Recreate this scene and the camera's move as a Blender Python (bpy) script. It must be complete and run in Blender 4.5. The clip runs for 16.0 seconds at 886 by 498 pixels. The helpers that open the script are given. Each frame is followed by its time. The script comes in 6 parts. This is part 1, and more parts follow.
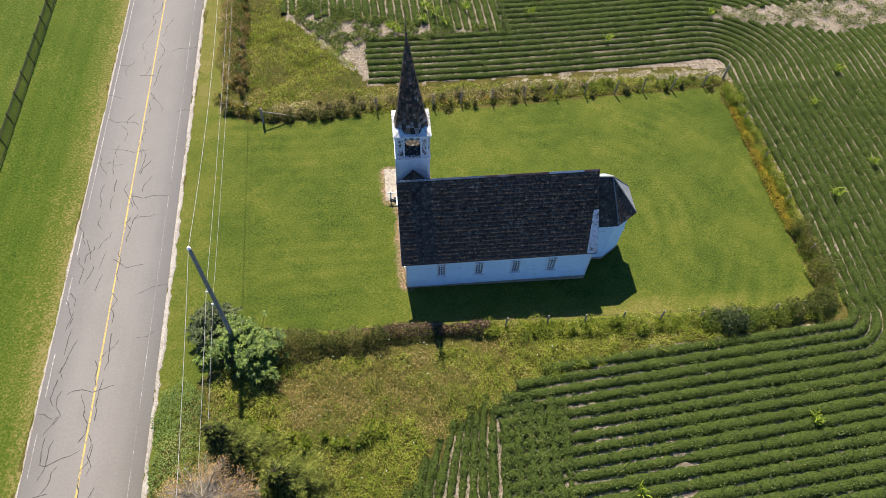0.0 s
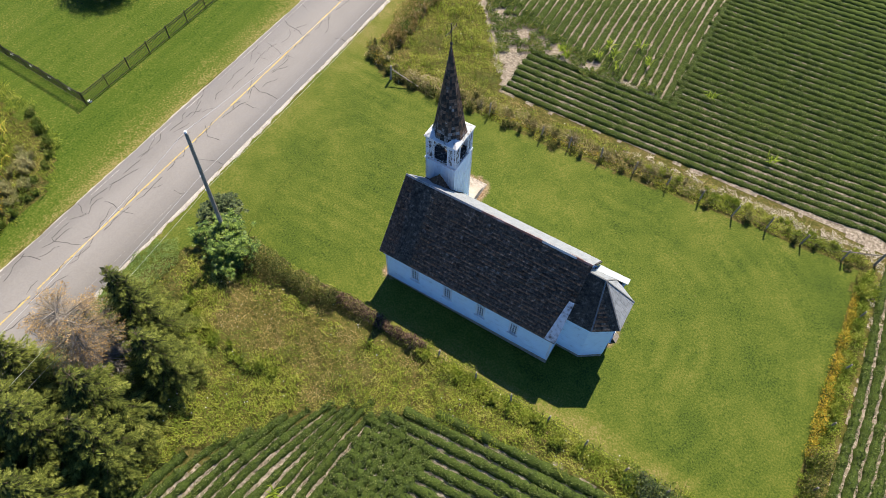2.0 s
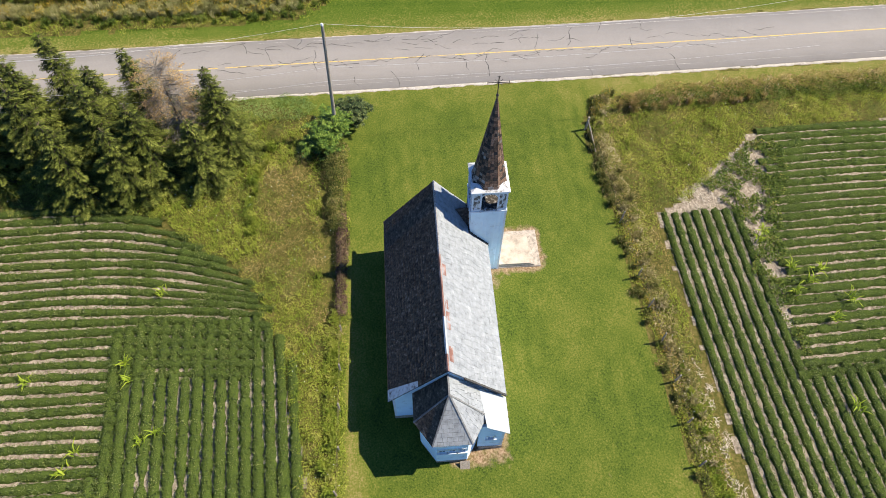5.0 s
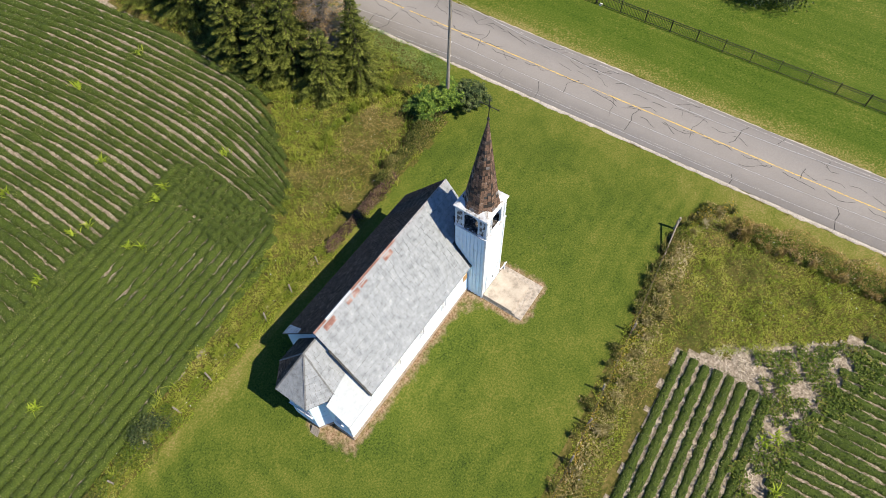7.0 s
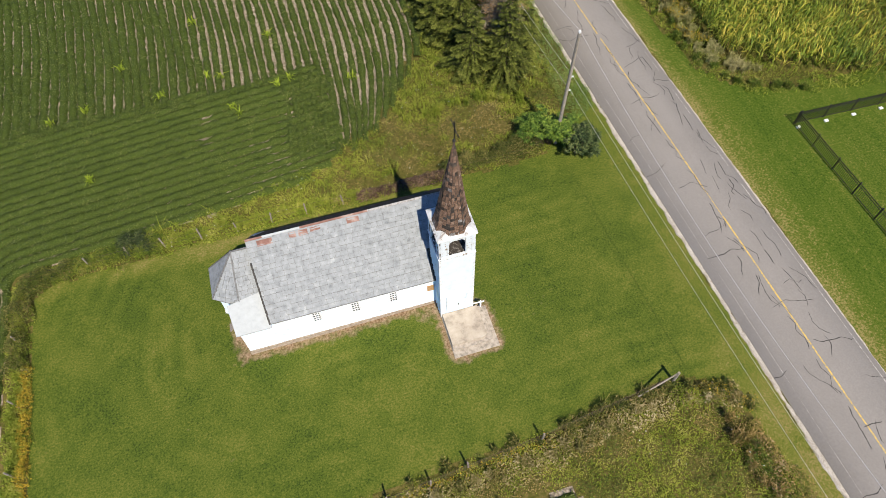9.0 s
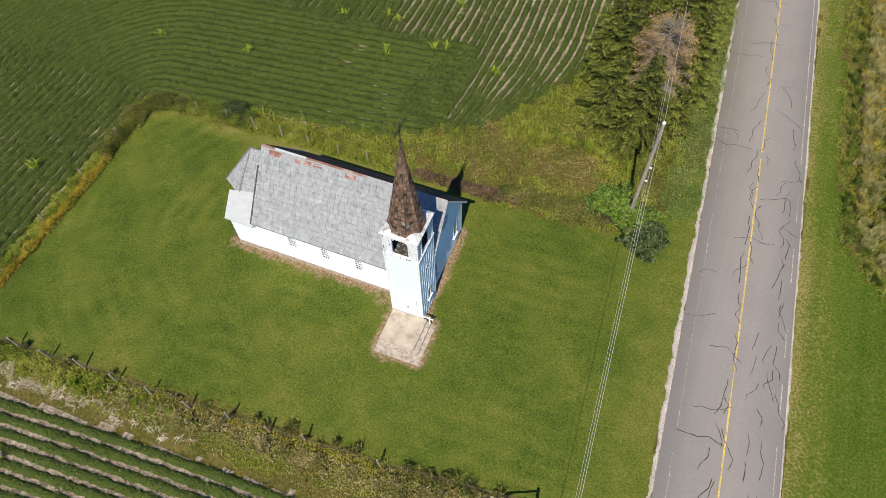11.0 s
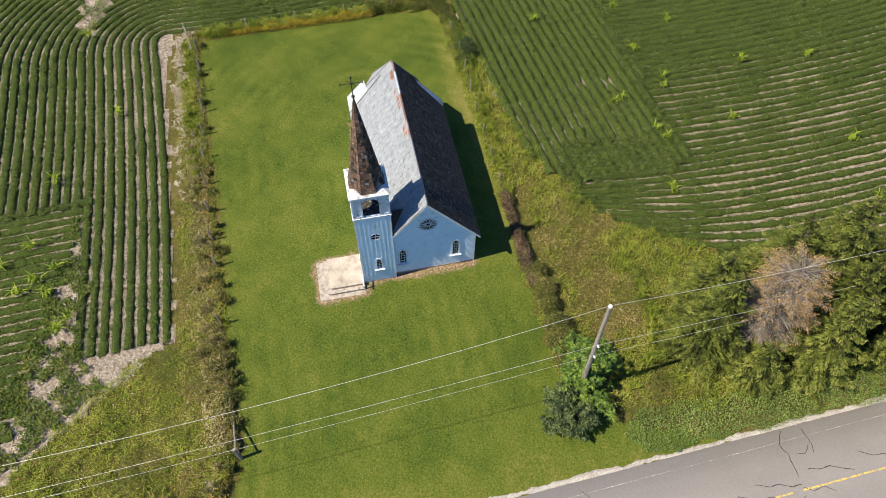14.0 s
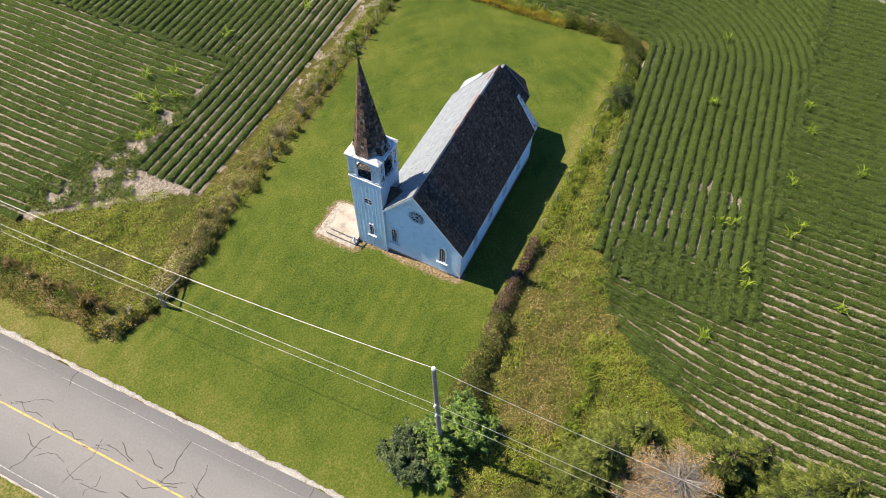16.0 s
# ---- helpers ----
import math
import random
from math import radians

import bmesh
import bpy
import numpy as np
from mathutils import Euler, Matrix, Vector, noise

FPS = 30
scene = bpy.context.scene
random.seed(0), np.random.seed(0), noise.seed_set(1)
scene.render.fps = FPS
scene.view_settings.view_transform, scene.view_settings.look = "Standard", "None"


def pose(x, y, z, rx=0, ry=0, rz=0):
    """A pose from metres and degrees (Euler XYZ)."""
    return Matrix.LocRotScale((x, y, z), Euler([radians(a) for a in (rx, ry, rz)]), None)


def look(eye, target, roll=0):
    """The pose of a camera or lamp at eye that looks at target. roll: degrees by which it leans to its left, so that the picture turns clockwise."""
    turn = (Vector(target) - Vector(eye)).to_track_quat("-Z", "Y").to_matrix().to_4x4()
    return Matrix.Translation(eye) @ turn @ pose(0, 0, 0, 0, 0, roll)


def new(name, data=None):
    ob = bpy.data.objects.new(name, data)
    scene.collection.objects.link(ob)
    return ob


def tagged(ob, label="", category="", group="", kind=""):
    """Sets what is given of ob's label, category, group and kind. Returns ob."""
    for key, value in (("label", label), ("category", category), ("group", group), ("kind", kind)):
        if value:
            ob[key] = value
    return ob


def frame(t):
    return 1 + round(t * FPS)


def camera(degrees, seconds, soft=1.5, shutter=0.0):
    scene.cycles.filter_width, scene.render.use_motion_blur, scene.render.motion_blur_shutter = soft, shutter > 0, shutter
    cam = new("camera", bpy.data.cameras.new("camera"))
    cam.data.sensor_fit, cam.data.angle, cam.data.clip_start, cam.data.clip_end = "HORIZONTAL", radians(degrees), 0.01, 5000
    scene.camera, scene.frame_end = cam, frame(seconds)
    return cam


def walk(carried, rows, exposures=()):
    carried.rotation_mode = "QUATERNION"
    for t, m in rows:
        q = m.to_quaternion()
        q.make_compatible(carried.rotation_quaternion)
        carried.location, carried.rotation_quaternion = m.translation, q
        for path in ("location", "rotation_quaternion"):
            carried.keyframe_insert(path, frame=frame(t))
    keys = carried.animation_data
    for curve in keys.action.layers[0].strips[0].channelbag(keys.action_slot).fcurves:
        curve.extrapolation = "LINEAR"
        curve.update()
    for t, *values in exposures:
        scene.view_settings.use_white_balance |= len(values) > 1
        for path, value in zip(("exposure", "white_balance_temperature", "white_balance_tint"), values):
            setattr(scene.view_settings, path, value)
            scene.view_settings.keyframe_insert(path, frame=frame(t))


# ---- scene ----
cam = camera(68.3, 16.0, soft=0.5)
PATH = [
    (0, (-0.503, -22.462, 38.399), (-0.364, -21.363, 36.734), 2.3),
    (0.5, (3.492, -22.243, 38.57), (3.456, -21.144, 36.899), 2.2),
    (1, (7.422, -21.444, 38.733), (7.212, -20.372, 37.058), 2.1),
    (1.5, (11.169, -20.072, 38.916), (10.792, -19.053, 37.237), 2.1),
    (2, (14.661, -18.139, 39.179), (14.126, -17.199, 37.497), 1.9),
    (2.5, (17.866, -15.726, 39.414), (17.185, -14.889, 37.73), 1.6),
    (3, (20.539, -12.86, 39.629), (19.735, -12.144, 37.943), 1.5),
    (3.5, (22.701, -9.592, 39.842), (21.795, -9.016, 38.154), 1.3),
    (4, (24.315, -5.99, 39.994), (23.332, -5.57, 38.304), 1.0),
    (4.5, (25.258, -2.154, 40.11), (24.226, -1.899, 38.416), 0.8),
    (7, (20.484, 17.843, 39.585), (19.621, 17.219, 37.892), -1.6),
    (7.5, (17.693, 20.902, 39.345), (16.946, 20.138, 37.655), -1.6),
    (8, (14.421, 23.443, 39.117), (13.811, 22.56, 37.429), -1.6),
    (8.5, (10.795, 25.281, 39.025), (10.341, 24.309, 37.337), -1.5),
    (9, (6.901, 26.546, 38.909), (6.616, 25.51, 37.222), -1.6),
    (9.5, (2.855, 27.091, 38.838), (2.747, 26.022, 37.151), -1.7),
    (12, (-15.921, 20.989, 38.077), (-15.19, 20.158, 36.411), -0.9),
    (12.5, (-18.611, 18.015, 38.041), (-17.758, 17.312, 36.375), -0.6),
    (13, (-20.808, 14.682, 38.003), (-19.853, 14.122, 36.338), -0.2),
    (13.5, (-22.442, 11.048, 37.975), (-21.41, 10.647, 36.309), 0.1),
    (14, (-23.435, 7.146, 37.969), (-22.353, 6.916, 36.303), 0.4),
    (14.5, (-23.732, 3.162, 37.948), (-22.632, 3.107, 36.278), 0.7),
    (15, (-23.404, -0.894, 37.91), (-22.312, -0.769, 36.239), 0.8),
    (15.5, (-22.357, -4.819, 37.926), (-21.305, -4.519, 36.251), 1.0),
    (16, (-20.653, -8.591, 37.895), (-19.67, -8.121, 36.218), 1.1),
]
EXPOSURES = [(0, 0.86), (3.5, 1.02), (5.5, 0.95), (7, 0.75), (9.5, 0.52), (12, 0.48), (14.5, 0.84), (16, 0.9)]
walk(cam, [(t, look(eye, target, roll)) for t, eye, target, roll in PATH], [(t, e, 6350, 10) for t, e in EXPOSURES])

# ---------------------------------------------------------------- light
SUN_EL, SUN_AZ = 52.0, -5.5      # azimuth from +Y, towards -X when negative
world = bpy.data.worlds.new("sky")
scene.world = world
world.use_nodes = True
wn = world.node_tree
wn.nodes.clear()
sky = wn.nodes.new("ShaderNodeTexSky")
sky.sky_type = "NISHITA"
sky.sun_disc = False
sky.sun_elevation = radians(SUN_EL)
sky.sun_rotation = radians(SUN_AZ)
sky.altitude = 3000
sky.air_density, sky.dust_density, sky.ozone_density = 1.0, 0.0, 6.0
bg = wn.nodes.new("ShaderNodeBackground")
bg.inputs["Strength"].default_value = 0.087
wo = wn.nodes.new("ShaderNodeOutputWorld")
tint = wn.nodes.new("ShaderNodeMix")
tint.data_type, tint.blend_type = "RGBA", "MULTIPLY"
tint.inputs["Factor"].default_value = 1.0
tint.inputs["B"].default_value = (0.76, 0.96, 1.14, 1)
wn.links.new(sky.outputs[0], tint.inputs["A"])
wn.links.new(tint.outputs["Result"], bg.inputs[0])
wn.links.new(bg.outputs[0], wo.inputs[0])
sl = bpy.data.lights.new("sun", "SUN")
sl.energy, sl.angle, sl.color = 4.95, radians(0.53), (1.0, 0.86, 0.66)
sun = new("sun", sl)
sdir = Vector((math.sin(radians(SUN_AZ)) * math.cos(radians(SUN_EL)), math.cos(radians(SUN_AZ)) * math.cos(radians(SUN_EL)), math.sin(radians(SUN_EL))))
sun.matrix_world = look(sdir * 120, (0, 0, 0))

RNG = np.random.default_rng(7)
rnd = random.Random(11)


def gz(x, y):
    """Height of the gently sloping ground."""
    return -0.1 - 0.027 * 45 * np.tanh(np.asarray(x) / 45) - 0.017 * 45 * np.tanh(np.asarray(y) / 45)


def G3(x, y, h=0.0):
    return Vector((x, y, float(gz(x, y)) + h))


# ---------------------------------------------------------------- materials
def material(name, stops, scale=4.0, detail=6.0, rough=0.85, bump=0.0, bump_scale=40.0, island=0.0, objrand=0.0, big=0.0, big_scale=0.35,
             metal=0.0, leaf=0.0, streak=0.0, stretch=(1, 1, 1), spec=0.3, spread=1.0, streak_map=None, tone=False, fine=0.0, fine_scale=30.0):
    """A noise-driven surface: stops is a colour ramp; island/objrand vary pieces; big adds a second, larger scale; leaf lets light through."""
    m = bpy.data.materials.new(name)
    m.use_nodes = True
    t = m.node_tree
    t.nodes.clear()
    N, L = t.nodes.new, t.links.new
    out, bs = N("ShaderNodeOutputMaterial"), N("ShaderNodeBsdfPrincipled")
    geo = N("ShaderNodeNewGeometry")
    mp = N("ShaderNodeMapping")
    mp.inputs["Scale"].default_value = stretch
    L(geo.outputs["Position"], mp.inputs[0])
    nz = N("ShaderNodeTexNoise")
    nz.inputs["Scale"].default_value, nz.inputs["Detail"].default_value, nz.inputs["Roughness"].default_value = scale, detail, 0.62
    L(mp.outputs[0], nz.inputs["Vector"])
    fac = nz.outputs["Fac"]

    def math_(op, a, b, clamp=False):
        n = N("ShaderNodeMath")
        n.operation, n.use_clamp = op, clamp
        for k, v in enumerate((a, b)):
            if isinstance(v, (int, float)):
                n.inputs[k].default_value = v
            else:
                L(v, n.inputs[k])
        return n.outputs[0]
    fac = math_("ADD", math_("MULTIPLY", math_("SUBTRACT", fac, 0.5), 1.6 * spread), 0.5)
    if big:
        b = N("ShaderNodeTexNoise")
        b.inputs["Scale"].default_value, b.inputs["Detail"].default_value = big_scale, 3
        L(geo.outputs["Position"], b.inputs["Vector"])
        fac = math_("ADD", fac, math_("MULTIPLY", math_("SUBTRACT", b.outputs["Fac"], 0.5), 2 * big))
    if fine:
        fn = N("ShaderNodeTexNoise")
        fn.inputs["Scale"].default_value, fn.inputs["Detail"].default_value = fine_scale, 2
        L(geo.outputs["Position"], fn.inputs["Vector"])
        fac = math_("ADD", fac, math_("MULTIPLY", math_("SUBTRACT", fn.outputs["Fac"], 0.5), 2 * fine))
    if streak:
        sm, st = N("ShaderNodeMapping"), N("ShaderNodeTexNoise")
        sm.inputs["Scale"].default_value = streak_map or ((0.05, 0.9, 1) if streak > 0 else (0.9, 0.05, 1))
        st.inputs["Scale"].default_value, st.inputs["Detail"].default_value = 1.0, 3
        L(geo.outputs["Position"], sm.inputs[0])
        L(sm.outputs[0], st.inputs["Vector"])
        fac = math_("ADD", fac, math_("MULTIPLY", math_("SUBTRACT", st.outputs["Fac"], 0.5), 2 * abs(streak)))
    if tone:
        ta = N("ShaderNodeAttribute")
        ta.attribute_name = "tone"
        fac = math_("ADD", fac, ta.outputs["Fac"])
    if island:
        fac = math_("ADD", fac, math_("MULTIPLY", math_("SUBTRACT", geo.outputs["Random Per Island"], 0.5), 2 * island))
    if objrand:
        oi = N("ShaderNodeObjectInfo")
        fac = math_("ADD", fac, math_("MULTIPLY", math_("SUBTRACT", oi.outputs["Random"], 0.5), 2 * objrand))
    ramp = N("ShaderNodeValToRGB")
    e = ramp.color_ramp.elements
    e[0].position, e[0].color = stops[0][0], (*stops[0][1], 1)
    e[1].position, e[1].color = stops[-1][0], (*stops[-1][1], 1)
    for p, c in stops[1:-1]:
        q = e.new(p)
        q.color = (*c, 1)
    L(fac, ramp.inputs[0])
    L(ramp.outputs[0], bs.inputs["Base Color"])
    bs.inputs["Roughness"].default_value, bs.inputs["Metallic"].default_value = rough, metal
    bs.inputs["Specular IOR Level"].default_value = spec
    if bump:
        bn = N("ShaderNodeTexNoise")
        bn.inputs["Scale"].default_value, bn.inputs["Detail"].default_value = bump_scale, 5
        L(mp.outputs[0], bn.inputs["Vector"])
        bp = N("ShaderNodeBump")
        bp.inputs["Strength"].default_value, bp.inputs["Distance"].default_value = bump, 0.03
        L(bn.outputs["Fac"], bp.inputs["Height"])
        L(bp.outputs[0], bs.inputs["Normal"])
    if leaf:
        tr, mx = N("ShaderNodeBsdfTranslucent"), N("ShaderNodeMixShader")
        L(ramp.outputs[0], tr.inputs["Color"])
        mx.inputs[0].default_value = leaf
        L(bs.outputs[0], mx.inputs[1])
        L(tr.outputs[0], mx.inputs[2])
        L(mx.outputs[0], out.inputs[0])
    else:
        L(bs.outputs[0], out.inputs[0])
    m["ramp"] = ramp.name
    return m


def masked(name, base, over, attr):
    """Mixes two finished materials' colours by a named attribute (bare earth showing in turf)."""
    m = base.copy()
    m.name = name
    t = m.node_tree
    N, L = t.nodes.new, t.links.new
    bs = [n for n in t.nodes if n.type == "BSDF_PRINCIPLED"][0]
    src = bs.inputs["Base Color"].links[0].from_socket
    at = N("ShaderNodeAttribute")
    at.attribute_name = attr
    nz = N("ShaderNodeTexNoise")
    nz.inputs["Scale"].default_value, nz.inputs["Detail"].default_value = 3, 11
    geo = N("ShaderNodeNewGeometry")
    L(geo.outputs["Position"], nz.inputs["Vector"])
    add = N("ShaderNodeMath")
    add.operation = "ADD"
    L(at.outputs["Fac"], add.inputs[0])
    L(nz.outputs["Fac"], add.inputs[1])
    mr = N("ShaderNodeMapRange")
    mr.inputs["From Min"].default_value, mr.inputs["From Max"].default_value = 0.78, 1.32
    L(add.outputs[0], mr.inputs["Value"])
    r2 = N("ShaderNodeValToRGB")
    r2.color_ramp.elements[0].color, r2.color_ramp.elements[1].color = (*over[0], 1), (*over[1], 1)
    r2.color_ramp.elements[0].position, r2.color_ramp.elements[1].position = 0.35, 0.68
    n2 = N("ShaderNodeTexNoise")
    n2.inputs["Scale"].default_value, n2.inputs["Detail"].default_value = 7, 14
    L(geo.outputs["Position"], n2.inputs["Vector"])
    L(n2.outputs["Fac"], r2.inputs[0])
    mix = N("ShaderNodeMix")
    mix.data_type = "RGBA"
    L(mr.outputs[0], mix.inputs["Factor"])
    L(src, mix.inputs["A"])
    L(r2.outputs[0], mix.inputs["B"])
    L(mix.outputs["Result"], bs.inputs["Base Color"])
    return m


TURF = material("turf", [(0.0, (0.022, 0.039, 0.009)), (0.3, (0.053, 0.084, 0.011)), (0.55, (0.09, 0.117, 0.017)), (0.8, (0.138, 0.14, 0.031)), (1, (0.21, 0.178, 0.072))],
                scale=9, detail=11, rough=0.9, bump=0.75, bump_scale=30, big=0.24, big_scale=0.2, streak=0.05, spec=0.1, spread=1.05, tone=True, fine=0.22, fine_scale=13)
FARTURF = material("bright_turf", [(0.0, (0.02, 0.04, 0.005)), (0.35, (0.045, 0.082, 0.008)), (0.6, (0.07, 0.105, 0.012)), (0.85, (0.125, 0.132, 0.03)), (1, (0.21, 0.18, 0.07))],
                   scale=7, detail=11, rough=0.9, bump=0.7, bump_scale=24, fine=0.22, fine_scale=12, big=0.18, big_scale=0.2, streak=-0.14, spec=0.1, spread=1.2, tone=True)
LAWN = masked("lawn_turf", TURF, ((0.14, 0.088, 0.05), (0.35, 0.265, 0.185)), "bare")
SOIL = material("soil", [(0.15, (0.1, 0.086, 0.066)), (0.5, (0.225, 0.192, 0.152)), (0.9, (0.42, 0.375, 0.32))], scale=5, detail=11, rough=0.95, bump=0.8, bump_scale=14, spec=0.1, spread=1.3)
MEADOW = material("meadow", [(0.1, (0.03, 0.036, 0.008)), (0.45, (0.075, 0.076, 0.017)), (0.8, (0.15, 0.118, 0.045)), (1, (0.23, 0.18, 0.09))], scale=5, detail=9, rough=0.95, bump=0.8, bump_scale=9, big=0.25, spec=0.1)
ASPHALT = material("asphalt", [(0.1, (0.17, 0.163, 0.157)), (0.5, (0.224, 0.215, 0.208)), (0.9, (0.28, 0.27, 0.262))], scale=9, detail=12, rough=0.9, bump=0.2, bump_scale=60, big=0.15, big_scale=0.4, streak=-0.16, streak_map=(1.0, 0.03, 1), spread=0.45)
TAR = material("crack_tar", [(0.2, (0.03, 0.03, 0.03)), (0.8, (0.07, 0.068, 0.065))], scale=12, rough=0.6)
GRAVEL = material("gravel", [(0.1, (0.17, 0.15, 0.12)), (0.45, (0.36, 0.335, 0.3)), (0.9, (0.58, 0.56, 0.52))], scale=15, detail=10, rough=0.95, bump=0.9, bump_scale=30, big=0.25, big_scale=1.2, spread=1.2)
YELLOW = material("yellow_paint", [(0.32, (0.27, 0.24, 0.19)), (0.5, (0.52, 0.38, 0.1)), (0.9, (0.64, 0.47, 0.12))], scale=7, detail=10, rough=0.7, spread=1.3)
WHITELINE = material("white_line", [(0.4, (0.23, 0.22, 0.215)), (0.58, (0.36, 0.35, 0.34)), (0.9, (0.55, 0.54, 0.52))], scale=6, detail=9, rough=0.7, spread=1.3)
PAINT = material("white_paint", [(0.0, (0.46, 0.55, 0.62)), (0.3, (0.64, 0.78, 0.89)), (1.0, (0.7, 0.86, 0.97))], scale=2.2, detail=9, rough=0.55, bump=0.15, bump_scale=18, island=0.1, spread=1.25)
PEEL = material("peeling_paint", [(0.26, (0.2, 0.16, 0.13)), (0.33, (0.44, 0.42, 0.4)), (0.38, (0.58, 0.63, 0.68)), (1.0, (0.64, 0.71, 0.78))], scale=5, detail=10, rough=0.7, bump=0.3, bump_scale=16)
PEEL_BAD = material("bare_peeling_paint", [(0.36, (0.1, 0.09, 0.085)), (0.46, (0.22, 0.21, 0.2)), (0.53, (0.5, 0.53, 0.56)), (1.0, (0.64, 0.71, 0.78))], scale=6, detail=8, rough=0.8, bump=0.35, bump_scale=16, stretch=(1, 1, 0.6))
SKIRT = material("stained_tin", [(0.22, (0.12, 0.1, 0.09)), (0.34, (0.3, 0.3, 0.3)), (0.5, (0.5, 0.52, 0.54)), (1.0, (0.64, 0.69, 0.73))], scale=3.2, detail=10, rough=0.65, bump=0.2, bump_scale=12, big=0.25, big_scale=1.4)
TRIM = material("trim_paint", [(0.2, (0.52, 0.54, 0.56)), (0.5, (0.7, 0.74, 0.78)), (1, (0.76, 0.8, 0.84))], scale=3, detail=8, rough=0.5)
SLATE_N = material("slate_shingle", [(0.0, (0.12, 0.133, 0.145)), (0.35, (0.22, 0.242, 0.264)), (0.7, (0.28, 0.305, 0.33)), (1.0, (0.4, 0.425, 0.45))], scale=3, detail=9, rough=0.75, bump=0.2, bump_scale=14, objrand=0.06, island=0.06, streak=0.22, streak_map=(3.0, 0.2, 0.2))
SLATE_S = material("dark_shingle", [(0.0, (0.022, 0.017, 0.013)), (0.4, (0.062, 0.048, 0.037)), (0.7, (0.11, 0.084, 0.064)), (1.0, (0.26, 0.21, 0.165))], scale=6, detail=9, rough=0.95, bump=0.3, bump_scale=20, island=0.14, streak=0.22, streak_map=(2.5, 0.2, 0.2), spread=1.15, spec=0.15)
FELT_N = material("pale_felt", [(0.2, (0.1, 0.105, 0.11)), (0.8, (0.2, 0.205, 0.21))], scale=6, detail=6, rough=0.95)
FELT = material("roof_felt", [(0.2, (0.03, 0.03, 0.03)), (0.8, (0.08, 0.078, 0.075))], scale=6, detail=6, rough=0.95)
OLDCONC = material("worn_concrete", [(0.2, (0.2, 0.18, 0.155)), (0.5, (0.36, 0.325, 0.28)), (0.85, (0.46, 0.42, 0.37))], scale=3.5, detail=10, rough=0.95, bump=0.4, bump_scale=20)
RUST = material("rusty_flashing", [(0.25, (0.11, 0.05, 0.038)), (0.5, (0.2, 0.1, 0.08)), (0.66, (0.3, 0.22, 0.2)), (0.9, (0.36, 0.34, 0.34))], scale=1.4, detail=9, rough=0.6, spec=0.4, spread=0.8)
TIN = material("whitened_tin", [(0.1, (0.3, 0.33, 0.355)), (0.5, (0.36, 0.395, 0.425)), (0.9, (0.41, 0.45, 0.485))], scale=3, detail=8, rough=0.6, bump=0.1, bump_scale=6, spread=0.7)
TIN_GREY = material("grey_tin", [(0.2, (0.12, 0.1, 0.09)), (0.5, (0.26, 0.26, 0.27)), (0.9, (0.42, 0.42, 0.43))], scale=4, detail=8, rough=0.5, metal=0.2, stretch=(4, 1, 1))
SHINGLE = material("spire_shingle", [(0.0, (0.03, 0.024, 0.021)), (0.28, (0.085, 0.057, 0.042)), (0.6, (0.16, 0.1, 0.07)), (0.88, (0.22, 0.16, 0.125)), (1.0, (0.42, 0.38, 0.35))], scale=7, detail=9, rough=0.8, bump=0.4, bump_scale=16, objrand=0.24, big=0.12, big_scale=0.9, spread=1.1)
SHADED_WORN = material("shaded_worn_shingle", [(0.0, (0.016, 0.014, 0.013)), (0.5, (0.04, 0.034, 0.03)), (1.0, (0.11, 0.09, 0.08))], scale=7, detail=8, rough=0.85, bump=0.4, bump_scale=16, objrand=0.25)
WORN = material("bare_spire_board", [(0.1, (0.07, 0.06, 0.055)), (0.5, (0.17, 0.16, 0.155)), (0.9, (0.32, 0.32, 0.33))], scale=6, detail=8, rough=0.85, objrand=0.2)
STONE = material("foundation_stone", [(0.1, (0.16, 0.13, 0.1)), (0.5, (0.34, 0.28, 0.22)), (0.9, (0.5, 0.43, 0.36))], scale=5, detail=8, rough=0.95, bump=0.6, bump_scale=8)
CONCRETE = material("concrete", [(0.15, (0.22, 0.19, 0.155)), (0.5, (0.39, 0.345, 0.285)), (0.9, (0.49, 0.44, 0.375))], scale=1.6, detail=10, rough=0.9, bump=0.25, bump_scale=24, spread=1.0)
PLY = material("plywood", [(0.2, (0.3, 0.17, 0.07)), (0.8, (0.5, 0.32, 0.16))], scale=6, rough=0.85, stretch=(1, 1, 4))
IRON = material("black_iron", [(0.2, (0.012, 0.012, 0.012)), (0.8, (0.03, 0.028, 0.026))], scale=10, rough=0.5, spec=0.5)
GREYWOOD = material("grey_wood", [(0.1, (0.12, 0.1, 0.08)), (0.5, (0.27, 0.24, 0.2)), (0.9, (0.42, 0.39, 0.35))], scale=8, detail=8, rough=0.9, bump=0.4, bump_scale=20, stretch=(4, 4, 0.5))
BARK = material("bark", [(0.2, (0.05, 0.04, 0.03)), (0.8, (0.16, 0.12, 0.09))], scale=8, detail=6, rough=0.95, bump=0.6, bump_scale=12)
DARK = material("dark_interior", [(0.2, (0.02, 0.018, 0.016)), (0.55, (0.05, 0.045, 0.04)), (0.8, (0.3, 0.29, 0.28))], scale=5, rough=0.95)
WIREM = material("aluminium_wire", [(0.2, (0.5, 0.5, 0.5)), (0.8, (0.65, 0.65, 0.65))], scale=10, rough=0.4, metal=0.3)

